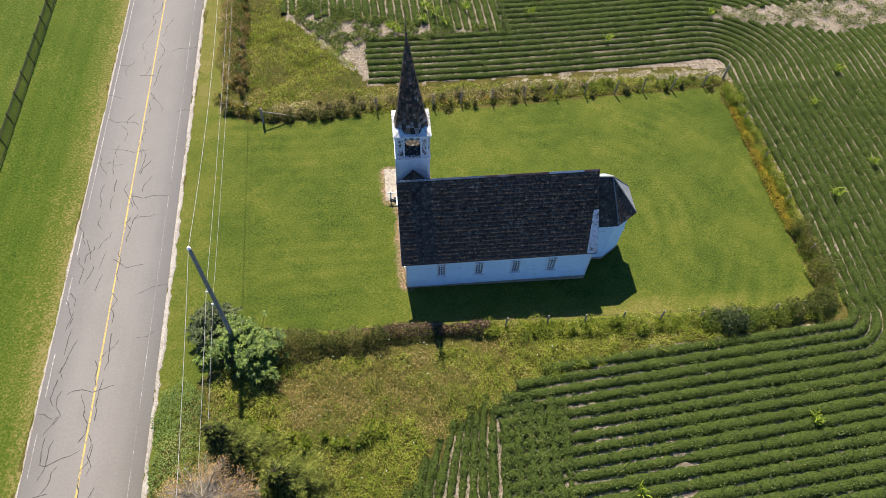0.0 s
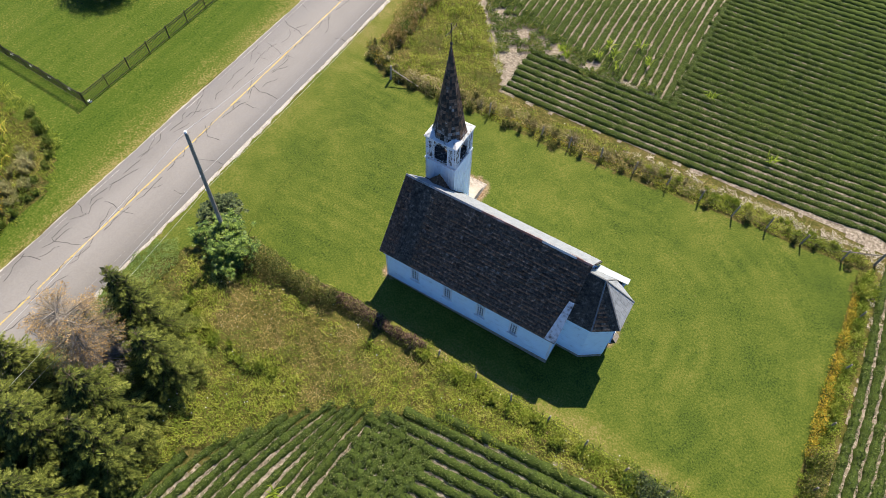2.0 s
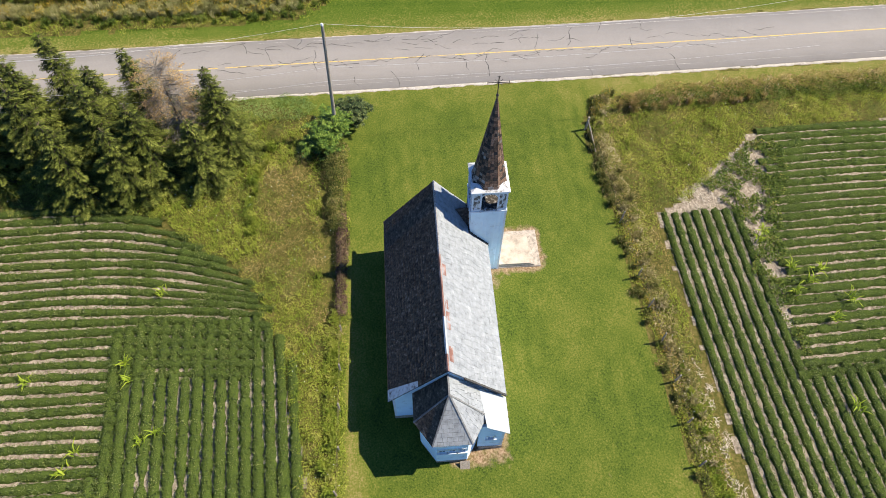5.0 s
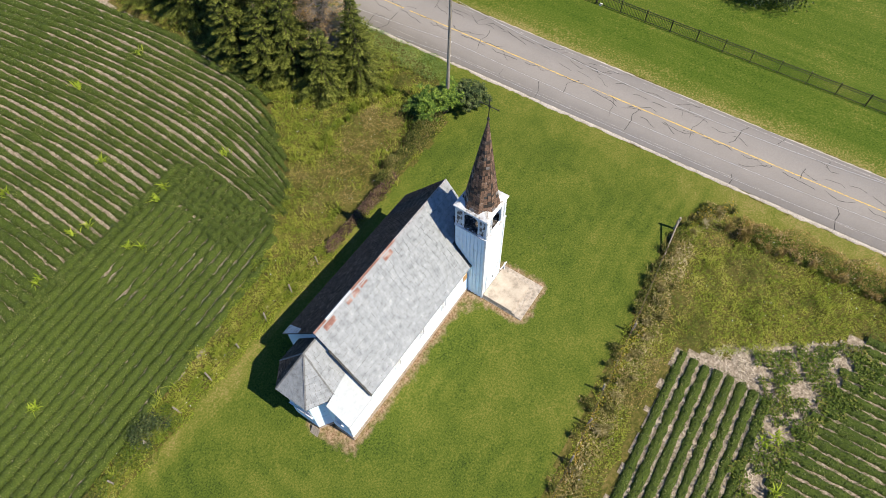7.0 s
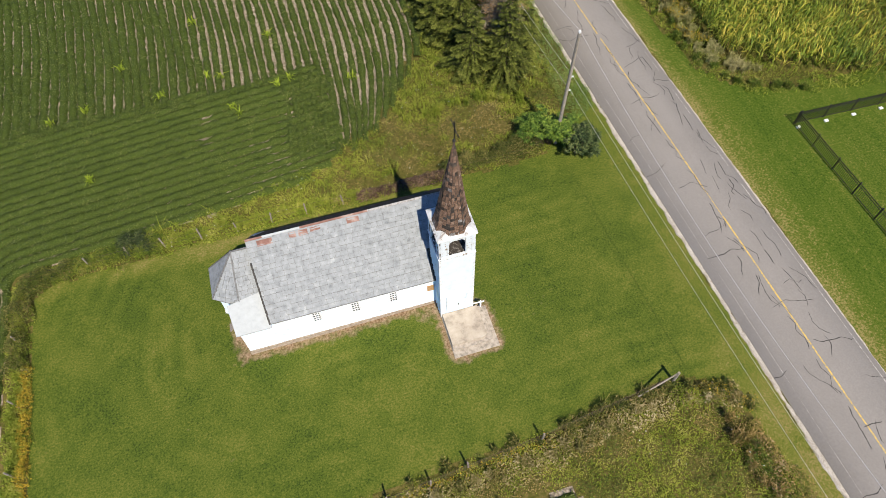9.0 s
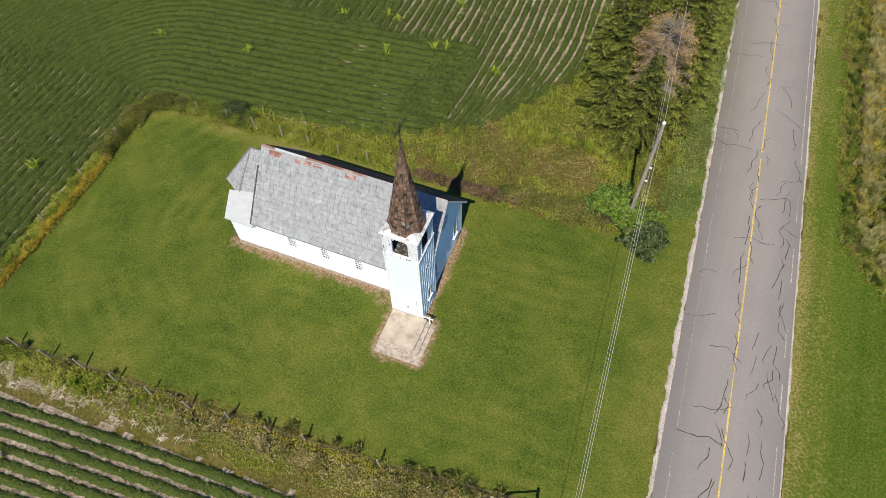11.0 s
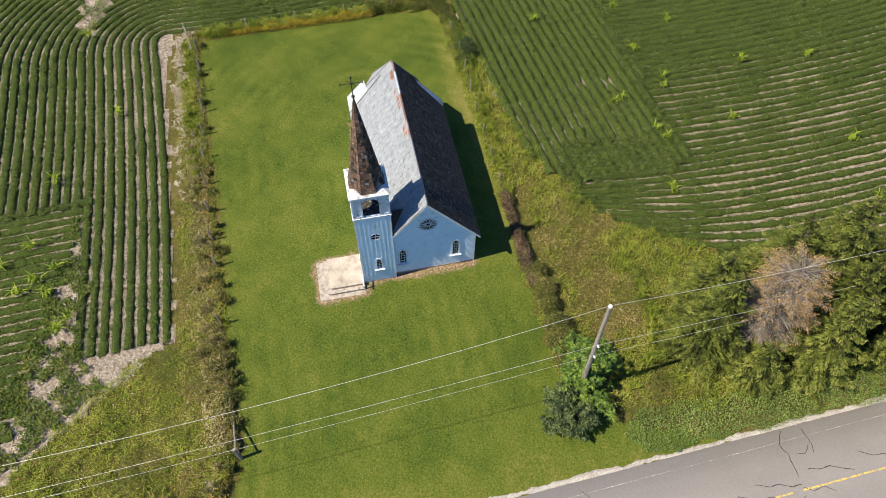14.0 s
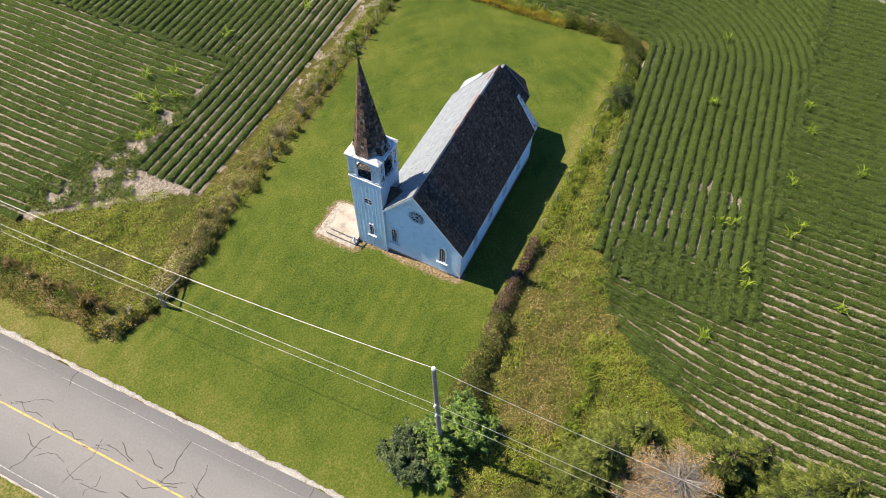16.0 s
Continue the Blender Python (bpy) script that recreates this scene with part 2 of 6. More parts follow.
SOY = material("soybean_leaf", [(0.0, (0.026, 0.047, 0.011)), (0.35, (0.066, 0.1, 0.022)), (0.75, (0.115, 0.15, 0.035)), (1.0, (0.19, 0.215, 0.07))], scale=0.8, detail=4, rough=0.55, island=0.38, big=0.1, leaf=0.3, spec=0.35)
SOYCORE = material("soybean_inner_shade", [(0.1, (0.018, 0.031, 0.007)), (0.5, (0.05, 0.076, 0.015)), (0.9, (0.1, 0.135, 0.028))], scale=14, detail=6, rough=0.95, bump=1.0, bump_scale=14, spec=0.1)
GRASSW = material("wild_grass", [(0.0, (0.095, 0.15, 0.018)), (0.4, (0.21, 0.275, 0.034)), (0.75, (0.335, 0.365, 0.062)), (1.0, (0.46, 0.44, 0.15))], scale=0.9, detail=4, rough=0.85, island=0.24, big=0.32, leaf=0.36, spec=0.1)
DRYW = material("dry_weed", [(0.0, (0.12, 0.13, 0.028)), (0.35, (0.26, 0.21, 0.066)), (0.65, (0.39, 0.275, 0.115)), (1.0, (0.56, 0.46, 0.28))], scale=0.8, detail=4, rough=0.9, island=0.36, big=0.35, leaf=0.35, spec=0.08)
GOLD = material("goldenrod", [(0.0, (0.2, 0.17, 0.02)), (0.5, (0.4, 0.29, 0.03)), (1.0, (0.6, 0.44, 0.06))], scale=2, rough=0.85, island=0.35, leaf=0.25, spec=0.1)
HEDGE = material("hedge_leaf", [(0.0, (0.035, 0.068, 0.009)), (0.5, (0.1, 0.155, 0.02)), (0.85, (0.19, 0.22, 0.038)), (1.0, (0.28, 0.25, 0.08))], scale=0.9, detail=4, rough=0.7, island=0.36, big=0.22, leaf=0.3, spec=0.25)
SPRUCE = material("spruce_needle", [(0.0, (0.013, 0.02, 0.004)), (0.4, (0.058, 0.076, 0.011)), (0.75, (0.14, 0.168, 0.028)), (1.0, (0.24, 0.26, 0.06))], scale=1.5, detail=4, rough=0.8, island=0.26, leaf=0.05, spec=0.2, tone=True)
DEADORANGE = material("dead_needle", [(0.0, (0.2, 0.12, 0.045)), (0.5, (0.44, 0.28, 0.1)), (1.0, (0.66, 0.49, 0.24))], scale=1.0, rough=0.9, island=0.4, leaf=0.3, spec=0.05)
TWIG = material("dead_twig", [(0.0, (0.09, 0.08, 0.066)), (0.5, (0.2, 0.178, 0.15)), (1.0, (0.4, 0.365, 0.32))], scale=3, rough=0.95, island=0.35, spec=0.05)
SUMAC = material("sumac_leaf", [(0.0, (0.025, 0.06, 0.009)), (0.5, (0.085, 0.155, 0.02)), (1.0, (0.22, 0.31, 0.05))], scale=1.2, rough=0.55, island=0.5, leaf=0.25, spec=0.3)
DARKSHRUB = material("dark_shrub_leaf", [(0.0, (0.012, 0.026, 0.008)), (0.5, (0.04, 0.066, 0.02)), (1.0, (0.13, 0.16, 0.06))], scale=1.2, rough=0.65, island=0.5, leaf=0.15, spec=0.25)
CORN = material("corn_leaf", [(0.0, (0.06, 0.11, 0.012)), (0.4, (0.18, 0.26, 0.03)), (0.75, (0.36, 0.4, 0.05)), (1.0, (0.6, 0.5, 0.09))], scale=0.5, rough=0.6, island=0.4, big=0.3, big_scale=0.15, leaf=0.25, spec=0.3)
CREEPER = material("creeper_leaf", [(0.0, (0.065, 0.12, 0.033)), (0.5, (0.14, 0.22, 0.055)), (0.85, (0.23, 0.31, 0.08)), (1.0, (0.33, 0.35, 0.12))], scale=0.6, detail=4, rough=0.65, island=0.28, big=0.3, big_scale=0.4, leaf=0.25, spec=0.25)
PALEGRASS = material("pale_grass", [(0.0, (0.16, 0.17, 0.06)), (0.5, (0.33, 0.33, 0.14)), (1.0, (0.55, 0.5, 0.28))], scale=0.7, rough=0.85, island=0.3, big=0.3, leaf=0.35, spec=0.1)
LIME = material("lime_weed", [(0.0, (0.13, 0.2, 0.014)), (0.5, (0.27, 0.37, 0.03)), (1.0, (0.42, 0.5, 0.06))], scale=2, rough=0.7, island=0.3, leaf=0.35, spec=0.2)
DARKHEDGE = material("shaded_hedge_leaf", [(0.0, (0.028, 0.045, 0.01)), (0.45, (0.1, 0.125, 0.024)), (0.75, (0.2, 0.185, 0.05)), (1.0, (0.32, 0.25, 0.11))], scale=0.9, detail=4, rough=0.75, island=0.42, big=0.25, leaf=0.2, spec=0.2)
VINE = material("dry_vine", [(0.0, (0.025, 0.016, 0.012)), (0.5, (0.09, 0.06, 0.045)), (1.0, (0.24, 0.17, 0.12))], scale=1.2, rough=0.9, island=0.42, spec=0.1)
GREYWEED = material("grey_weed", [(0.0, (0.09, 0.105, 0.025)), (0.35, (0.2, 0.19, 0.062)), (0.65, (0.32, 0.275, 0.125)), (1.0, (0.52, 0.46, 0.3))], scale=0.8, detail=4, rough=0.9, island=0.36, big=0.3, leaf=0.3, spec=0.08)
STRAW = material("straw_stubble", [(0.0, (0.22, 0.18, 0.13)), (0.5, (0.45, 0.4, 0.32)), (1.0, (0.68, 0.63, 0.55))], scale=2, rough=0.9, island=0.4, spec=0.1)


def glass_material():
    m = bpy.data.materials.new("window_glass")
    m.use_nodes = True
    b = m.node_tree.nodes["Principled BSDF"]
    b.inputs["Base Color"].default_value = (0.008, 0.009, 0.011, 1)
    b.inputs["Roughness"].default_value = 0.2
    b.inputs["Specular IOR Level"].default_value = 0.15
    return m


GLASS = glass_material()


# ---------------------------------------------------------------- mesh tools
def mesh_obj(name, verts, faces, mat, parent=None, label="", smooth=False):
    me = bpy.data.meshes.new(name)
    if isinstance(faces, np.ndarray):
        v = np.asarray(verts, np.float32)
        n, k = faces.shape
        me.vertices.add(len(v))
        me.vertices.foreach_set("co", v.ravel())
        me.loops.add(n * k)
        me.loops.foreach_set("vertex_index", faces.ravel().astype(np.int32))
        me.polygons.add(n)
        me.polygons.foreach_set("loop_start", np.arange(0, n * k, k, dtype=np.int32))
        me.update(calc_edges=True)
    else:
        me.from_pydata([tuple(v) for v in verts], [], faces)
        me.update()
    if mat:
        me.materials.append(mat)
    if smooth:
        me.polygons.foreach_set("use_smooth", np.ones(len(me.polygons), bool))
    ob = new(name, me)
    if parent:
        ob.parent = parent
    if label:
        ob["label"] = label
    return ob


def part(name, bm, mat, parent, label="", smooth=False):
    me = bpy.data.meshes.new(name)
    bmesh.ops.recalc_face_normals(bm, faces=bm.faces)
    bm.to_mesh(me)
    bm.free()
    me.materials.append(mat)
    if smooth:
        me.polygons.foreach_set("use_smooth", np.ones(len(me.polygons), bool))
    ob = new(name, me)
    if parent:
        ob.parent = parent
    if label:
        ob["label"] = label
    return ob


def hull(bm, lower, upper):
    """A closed prism between two loops of equally many points."""
    a = [bm.verts.new(p) for p in lower]
    b = [bm.verts.new(p) for p in upper]
    n = len(a)
    bm.faces.new(a[::-1])
    bm.faces.new(b)
    for i in range(n):
        bm.faces.new((a[i], a[(i + 1) % n], b[(i + 1) % n], b[i]))


def box(bm, x0, x1, y0, y1, z0, z1):
    hull(bm, [(x0, y0, z0), (x1, y0, z0), (x1, y1, z0), (x0, y1, z0)], [(x0, y0, z1), (x1, y0, z1), (x1, y1, z1), (x0, y1, z1)])


def beam(bm, a, b, w, h=None, sides=4, taper=1.0, up=(0, 0, 1)):
    """A straight bar of w by h (or a many-sided rod of width w) from a to b."""
    a, b = Vector(a), Vector(b)
    d = (b - a).normalized()
    u = Vector(up) if abs(d.dot(Vector(up))) < 0.95 else Vector((1, 0, 0))
    s = d.cross(u).normalized()
    u = s.cross(d).normalized()
    if sides == 4:
        h = h or w
        ring = [(-w / 2, -h / 2), (w / 2, -h / 2), (w / 2, h / 2), (-w / 2, h / 2)]
    else:
        ring = [(w / 2 * math.cos(2 * math.pi * i / sides), w / 2 * math.sin(2 * math.pi * i / sides)) for i in range(sides)]
    hull(bm, [a + s * p + u * q for p, q in ring], [b + s * p * taper + u * q * taper for p, q in ring])


def empty(name, at, label, category, group="", kind=""):
    ob = new(name)
    ob.location = at
    bpy.context.view_layer.update()
    return tagged(ob, label, category, group, kind)


def leaves(P, size, up=0.7, aspect=1.7, rng=RNG, droop=0.0):
    """Rhombic leaves at the points P: vertices and quads."""
    n = len(P)
    nrm = rng.normal(size=(n, 3)) * (1 - up)
    nrm[:, 2] += up
    nrm /= np.linalg.norm(nrm, axis=1)[:, None] + 1e-9
    d = rng.normal(size=(n, 3))
    d -= nrm * np.sum(d * nrm, 1)[:, None]
    d /= np.linalg.norm(d, axis=1)[:, None] + 1e-9
    s = np.cross(nrm, d)
    L = (np.asarray(size) * rng.uniform(0.6, 1.35, n))[:, None]
    W = L / aspect
    tip = P + d * L
    tip[:, 2] -= droop * L[:, 0]
    mid = P + d * L * 0.45
    v = np.stack([P, mid - s * W / 2, tip, mid + s * W / 2], 1).reshape(-1, 3)
    return v, np.arange(4 * n).reshape(n, 4)


def blades(P, height, width, lean=0.5, rng=RNG, way=None):
    """Narrow upright blades rooted at the points P: bent strips of two quads."""
    n = len(P)
    a = rng.uniform(0, 2 * math.pi, n) if way is None else way
    h = (np.asarray(height) * rng.uniform(0.55, 1.3, n))[:, None]
    w = (np.asarray(width) * rng.uniform(0.7, 1.3, n))[:, None]
    d = np.stack([np.cos(a), np.sin(a), np.zeros(n)], 1)
    s = np.stack([-np.sin(a), np.cos(a), np.zeros(n)], 1)
    z = np.array([0, 0, 1.0])
    l = (lean * rng.uniform(0.2, 1.4, n))[:, None]
    m = P + z * h * 0.62 + d * h * l * 0.35
    t = P + z * h * (1 - 0.25 * l) + d * h * l
    v = np.stack([P - s * w / 2, P + s * w / 2, m - s * w * 0.45, m + s * w * 0.45, t - s * w * 0.08, t + s * w * 0.08], 1).reshape(-1, 3)
    i = 6 * np.arange(n)[:, None]
    f = np.concatenate([i + np.array([0, 1, 3, 2]), i + np.array([2, 3, 5, 4])], 1).reshape(-1, 4)
    return v, f


def joined(*vf):
    vs, fs, o = [], [], 0
    for v, f in vf:
        vs.append(v)
        fs.append(f + o)
        o += len(v)
    return np.concatenate(vs), np.concatenate(fs)


def fbm(x, y, scale, seed=0.0):
    """Cheap smooth noise for arrays, about -1 to 1."""
    x, y = np.asarray(x) / scale + seed * 7.3, np.asarray(y) / scale - seed * 3.1
    return (np.sin(x * 1.9 + 1.3 * np.sin(y * 1.1 + seed)) + np.sin(y * 2.3 + 1.7 * np.sin(x * 0.9)) + 0.6 * np.sin(3.7 * x + 2.9 * y + seed) + 0.5 * np.sin(5.3 * y - 4.1 * x)) / 3.1


def in_poly(x, y, poly):
    inside = np.zeros(np.shape(x), bool)
    n = len(poly)
    for i in range(n):
        (x0, y0), (x1, y1) = poly[i], poly[(i + 1) % n]
        c = (y0 > y) != (y1 > y)
        xi = (x1 - x0) * (y - y0) / ((y1 - y0) if y1 != y0 else 1e-9) + x0
        inside ^= c & (x < xi)
    return inside


def scatter(poly, density, rng=RNG, wobble=0.0, seed=1.0):
    """Random ground points in a polygon, with an uneven outline."""
    p = np.array(poly)
    x0, y0, x1, y1 = p[:, 0].min() - wobble, p[:, 1].min() - wobble, p[:, 0].max() + wobble, p[:, 1].max() + wobble
    n = int((x1 - x0) * (y1 - y0) * density)
    x, y = rng.uniform(x0, x1, n), rng.uniform(y0, y1, n)
    k = in_poly(x + wobble * fbm(x, y, 1.1, seed), y + wobble * fbm(y, x, 1.3, seed + 2), poly)
    return x[k], y[k]


def road_x(y):
    return -19.2 - 0.036 * y


def sheet(name, poly, step, lift, mat, label, category, wobble=0.0, attr=None, kind="structure", tone=None):
    """A ground sheet over a polygon, following the ground, with a wavering edge."""
    p = np.array(poly, float)
    nx = int((p[:, 0].max() - p[:, 0].min()) / step) + 3
    ny = int((p[:, 1].max() - p[:, 1].min()) / step) + 3
    xs, ys = p[:, 0].min() - step + step * np.arange(nx), p[:, 1].min() - step + step * np.arange(ny)
    X, Y = np.meshgrid(xs, ys, indexing="ij")
    keep = in_poly(X + wobble * fbm(X, Y, 0.9, 3) + step / 2, Y + wobble * fbm(Y, X, 0.8, 5) + step / 2, poly)[:-1, :-1]
    idx = np.arange(nx * ny).reshape(nx, ny)
    f = np.stack([idx[:-1, :-1], idx[1:, :-1], idx[1:, 1:], idx[:-1, 1:]], -1)[keep]
    used, inv = np.unique(f, return_inverse=True)
    v = np.stack([X.ravel(), Y.ravel(), gz(X, Y).ravel() + lift], 1)[used]
    ob = mesh_obj(name, v, inv.reshape(f.shape), mat, smooth=True)
    for key, fn in (("bare", attr), ("tone", tone)):
        if fn:
            a = ob.data.attributes.new(key, "FLOAT", "POINT")
            a.data.foreach_set("value", fn(v[:, 0], v[:, 1]).astype(np.float32))
    return tagged(ob, label, category, kind=kind)

# ---------------------------------------------------------------- ground and road
def disc_ground():
    """One sheet to the horizon: fine near the church, coarse far off."""
    r = np.concatenate([np.arange(0, 90, 3.0), np.geomspace(95, 2500, 22)])
    a = np.linspace(0, 2 * math.pi, 97)[:-1]
    X, Y = r[:, None] * np.cos(a), r[:, None] * np.sin(a)
    v = np.stack([X.ravel(), Y.ravel(), gz(X, Y).ravel() - 0.02], 1)
    i = np.arange(len(r) * 96).reshape(len(r), 96)
    j = np.roll(i, -1, 1)
    f = np.stack([i[:-1], i[1:], j[1:], j[:-1]], -1).reshape(-1, 4)
    return mesh_obj("ground", v, f, MEADOW, smooth=True)


tagged(disc_ground(), "gently sloping rough grassland under the whole scene", "ground", kind="structure")

LAWN_POLY = [(-15.9, -14.6), (-13.2, -6.0), (-9.6, -3.2), (-1, -3.1), (1, -3.5), (12.7, -3.6), (27.5, -3.1), (28.7, -2.2), (28.6, 9), (28.4, 18.7), (19, 18.1), (9.6, 17.3), (-2, 16.9),
             (-10.2, 16.0), (-12.6, 16.6), (-13.9, 18.4), (-14.4, 22.5), (-15.0, 30.0), (-16.2, 60), (-17.7, 60), (-16.2, 16), (-15.4, -14.6)]


def bare_earth(x, y):
    """How bare the turf is: by the walls, the porch and where the mower never reaches."""
    def rect(x0, x1, y0, y1):
        return np.hypot(np.maximum(np.maximum(x0 - x, x - x1), 0), np.maximum(np.maximum(y0 - y, y - y1), 0))
    d = rect(1.9, 14.6, 6.0, 6.4) / (1.3 + 0.5 * fbm(x, y, 1.1, 4))
    d = np.minimum(d, np.hypot(x - 2.2, y - 6.8) / 2.5)
    d = np.minimum(d, rect(-1.12, 2.0, 7.6, 10.7) / (0.8 + 0.25 * fbm(x, y, 0.8, 3)))
    d = np.minimum(d, 0.1 + rect(-0.25, 0, 0.1, 7.6) / (1.05 + 0.45 * fbm(x, y, 0.9, 6)))
    d = np.minimum(d, 0.12 + rect(14.5, 15.1, 3.4, 6.4) / (1.2 + 0.4 * fbm(x, y, 0.8, 8)))
    b = np.clip(0.92 - 1.15 * d + 0.22 * fbm(x, y, 0.6, 21), 0, 0.8)
    return np.maximum(b, 0.22 * np.clip(fbm(x, y, 5, 2), 0, 1) * (x > -9))


def mown(x, y):
    """Yellowed grass by the road and fences, parched drifts, and the mower's arcs round the chancel end."""
    t = 0.2 * np.clip((-12.5 - x) / 3, 0, 1) - 0.06 * np.clip((1 - x) / 4, 0, 1) + 0.22 * np.clip((y - 15) / 5, 0, 1) * (x < -12) + 0.22 * np.exp(-((y + 2.9) / 0.6) ** 2) * (x > -1) + 0.1 * np.exp(-((y - 16.6 - 0.06 * x) / 1.2) ** 2)
    t = t - 0.1 * np.clip((x - 5) / 6, 0, 1) * (y > -2) + 0.1 * np.clip(fbm(x, y, 3.3, 2) + 0.4 * fbm(x, y, 1.3, 9), 0, 1) * (0.3 + 0.7 * (x > 4)) - 0.06 * np.clip(fbm(y, x, 2.6, 7), 0, 1) - 0.02
    r = np.hypot(np.maximum(np.abs(x - 9.5) - 5.0, 0), np.maximum(np.abs(y - 4.6) - 1.0, 0))
    arc = np.sin(r * 2 * math.pi / 1.25 + 1.4 * fbm(x, y, 3, 1)) * np.clip(fbm(x, y, 3.2, 11) + 0.2, 0, 1) * np.clip((x - 2) / 4, 0.15, 1)
    ring = np.exp(-((r - 6.3 - 1.1 * fbm(x, y, 2.4, 5)) / 0.9) ** 2) * np.clip((x - 5) / 4, 0, 1) * np.clip(0.6 + fbm(x, y, 1.7, 3), 0, 1)
    stripe = np.sin((y + 0.25 * fbm(x, y, 6, 4)) * 2 * math.pi / 1.15) * np.clip((0.5 - x) / 3, 0, 1) * np.clip(0.4 + fbm(x, y, 4, 9), 0, 1)
    blotch = 0.08 * fbm(x, y, 1.9, 17) + 0.07 * fbm(y, x, 0.85, 19) + 0.05 * fbm(x, y, 0.45, 23)
    return 0.85 * t + 0.1 * arc + 0.1 * ring + 0.07 * stripe + blotch


def verge(x, y):
    """Drier grass along the asphalt."""
    d = road_x(y) - 3.3 - x
    return 0.34 * np.exp(-(d / 1.7) ** 2) + 0.1 * np.clip(fbm(x, y, 3, 2), 0, 1) + 0.06 * np.sin(d * 4.2 + fbm(x, y, 3, 1))


sheet("lawn", LAWN_POLY, 0.3, 0.0, LAWN, "mown green churchyard lawn with worn edges", "lawn", wobble=0.25, attr=bare_earth, tone=mown)
sheet("far_lawn", [(road_x(-130) - 3.3, -130), (road_x(-130) - 5.5, -130), (-23.8, -29), (-24.3, -14.8), (-24.9, -8), (-26.6, -5.4), (-30, -3.8), (-95, -1.6), (-95, 110), (road_x(110) - 3.3, 110), (road_x(40) - 3.3, 40)], 0.6, 0.0, FARTURF,
      "bright mown lawn across the road inside an iron fence", "lawn", wobble=0.2, tone=verge)


def road_strip(name, off0, off1, y0, y1, lift, mat, label, category, step=1.0, ragged=0.0, parent=None, thick=0.0, kind="structure"):
    n = int((y1 - y0) / step) + 1
    ys = np.linspace(y0, y1, n)
    def uneven(off, seed):
        return ragged * (0.8 * fbm(ys, ys * 0 + off, 2.9, seed) + 0.7 * fbm(ys, ys * 0 + off, 0.9, seed + 2) + 0.5 * fbm(ys, ys * 0 + off, 0.37, seed + 5) + RNG.uniform(-0.25, 0.25, n))
    j0, j1 = uneven(off0, 1), uneven(off1, 4)
    xa, xb = road_x(ys) + off0 + j0, road_x(ys) + off1 + j1
    crown = lambda x: -0.02 * np.abs(x - road_x(ys)) + 0.1
    mid = (xa + xb) / 2
    cols = [(xa, crown(xa) + lift - thick), (xa, crown(xa) + lift), (mid, crown(mid) + lift), (xb, crown(xb) + lift), (xb, crown(xb) + lift - thick)]
    if not thick:
        cols = cols[1:4]
    v = np.concatenate([np.stack([x, ys, gz(x, ys) + z], 1) for x, z in cols])
    k = len(cols)
    i = np.arange(n - 1)
    f = np.concatenate([np.stack([c * n + i, (c + 1) * n + i, (c + 1) * n + i + 1, c * n + i + 1], 1) for c in range(k - 1)])
    ob = mesh_obj(name, v, f, mat, parent)
    return ob if parent else tagged(ob, label, category, kind=kind)


road = road_strip("road", -3.3, 3.3, -130, 200, 0.0, ASPHALT, "cracked grey asphalt country road with faded lines", "road", thick=0.25)
road_strip("pavement_shoulder", 3.25, 3.6, -130, 200, -0.012, GRAVEL, "pale crumbled gravel shoulder beside the asphalt", "shoulder", step=0.12, ragged=0.13, thick=0.15)
road_strip("pavement_shoulder", -3.42, -3.25, -130, 200, -0.02, GRAVEL, "narrow sandy gravel edge beside the asphalt", "shoulder", step=0.14, ragged=0.07, thick=0.15)
for y0, y1 in ((-60, -14.2), (-13.6, 3.4), (3.5, 6.1), (6.2, 60)):
    road_strip("centre_line", -0.19 if y0 != 3.5 else -0.16, -0.09 if y0 != 3.5 else -0.11, y0, y1, 0.004, YELLOW, "", "", step=0.6, ragged=0.012, parent=road)["label"] = "worn yellow centre line"
for o0, o1, y0, y1 in ((2.575, 2.592, -60, 60), (-3.0, -2.94, -60, -14), (-3.0, -2.94, -11, -8.5), (-3.0, -2.94, -6.2, -3.4), (-3.0, -2.94, 0.2, 2.2), (-3.0, -2.94, 4, 6), (-3.0, -2.94, 8, 60)):
    road_strip("edge_line", o0, o1, y0, y1, 0.004, WHITELINE, "", "", step=0.5, ragged=0.018, parent=road)["label"] = "faded white edge line"


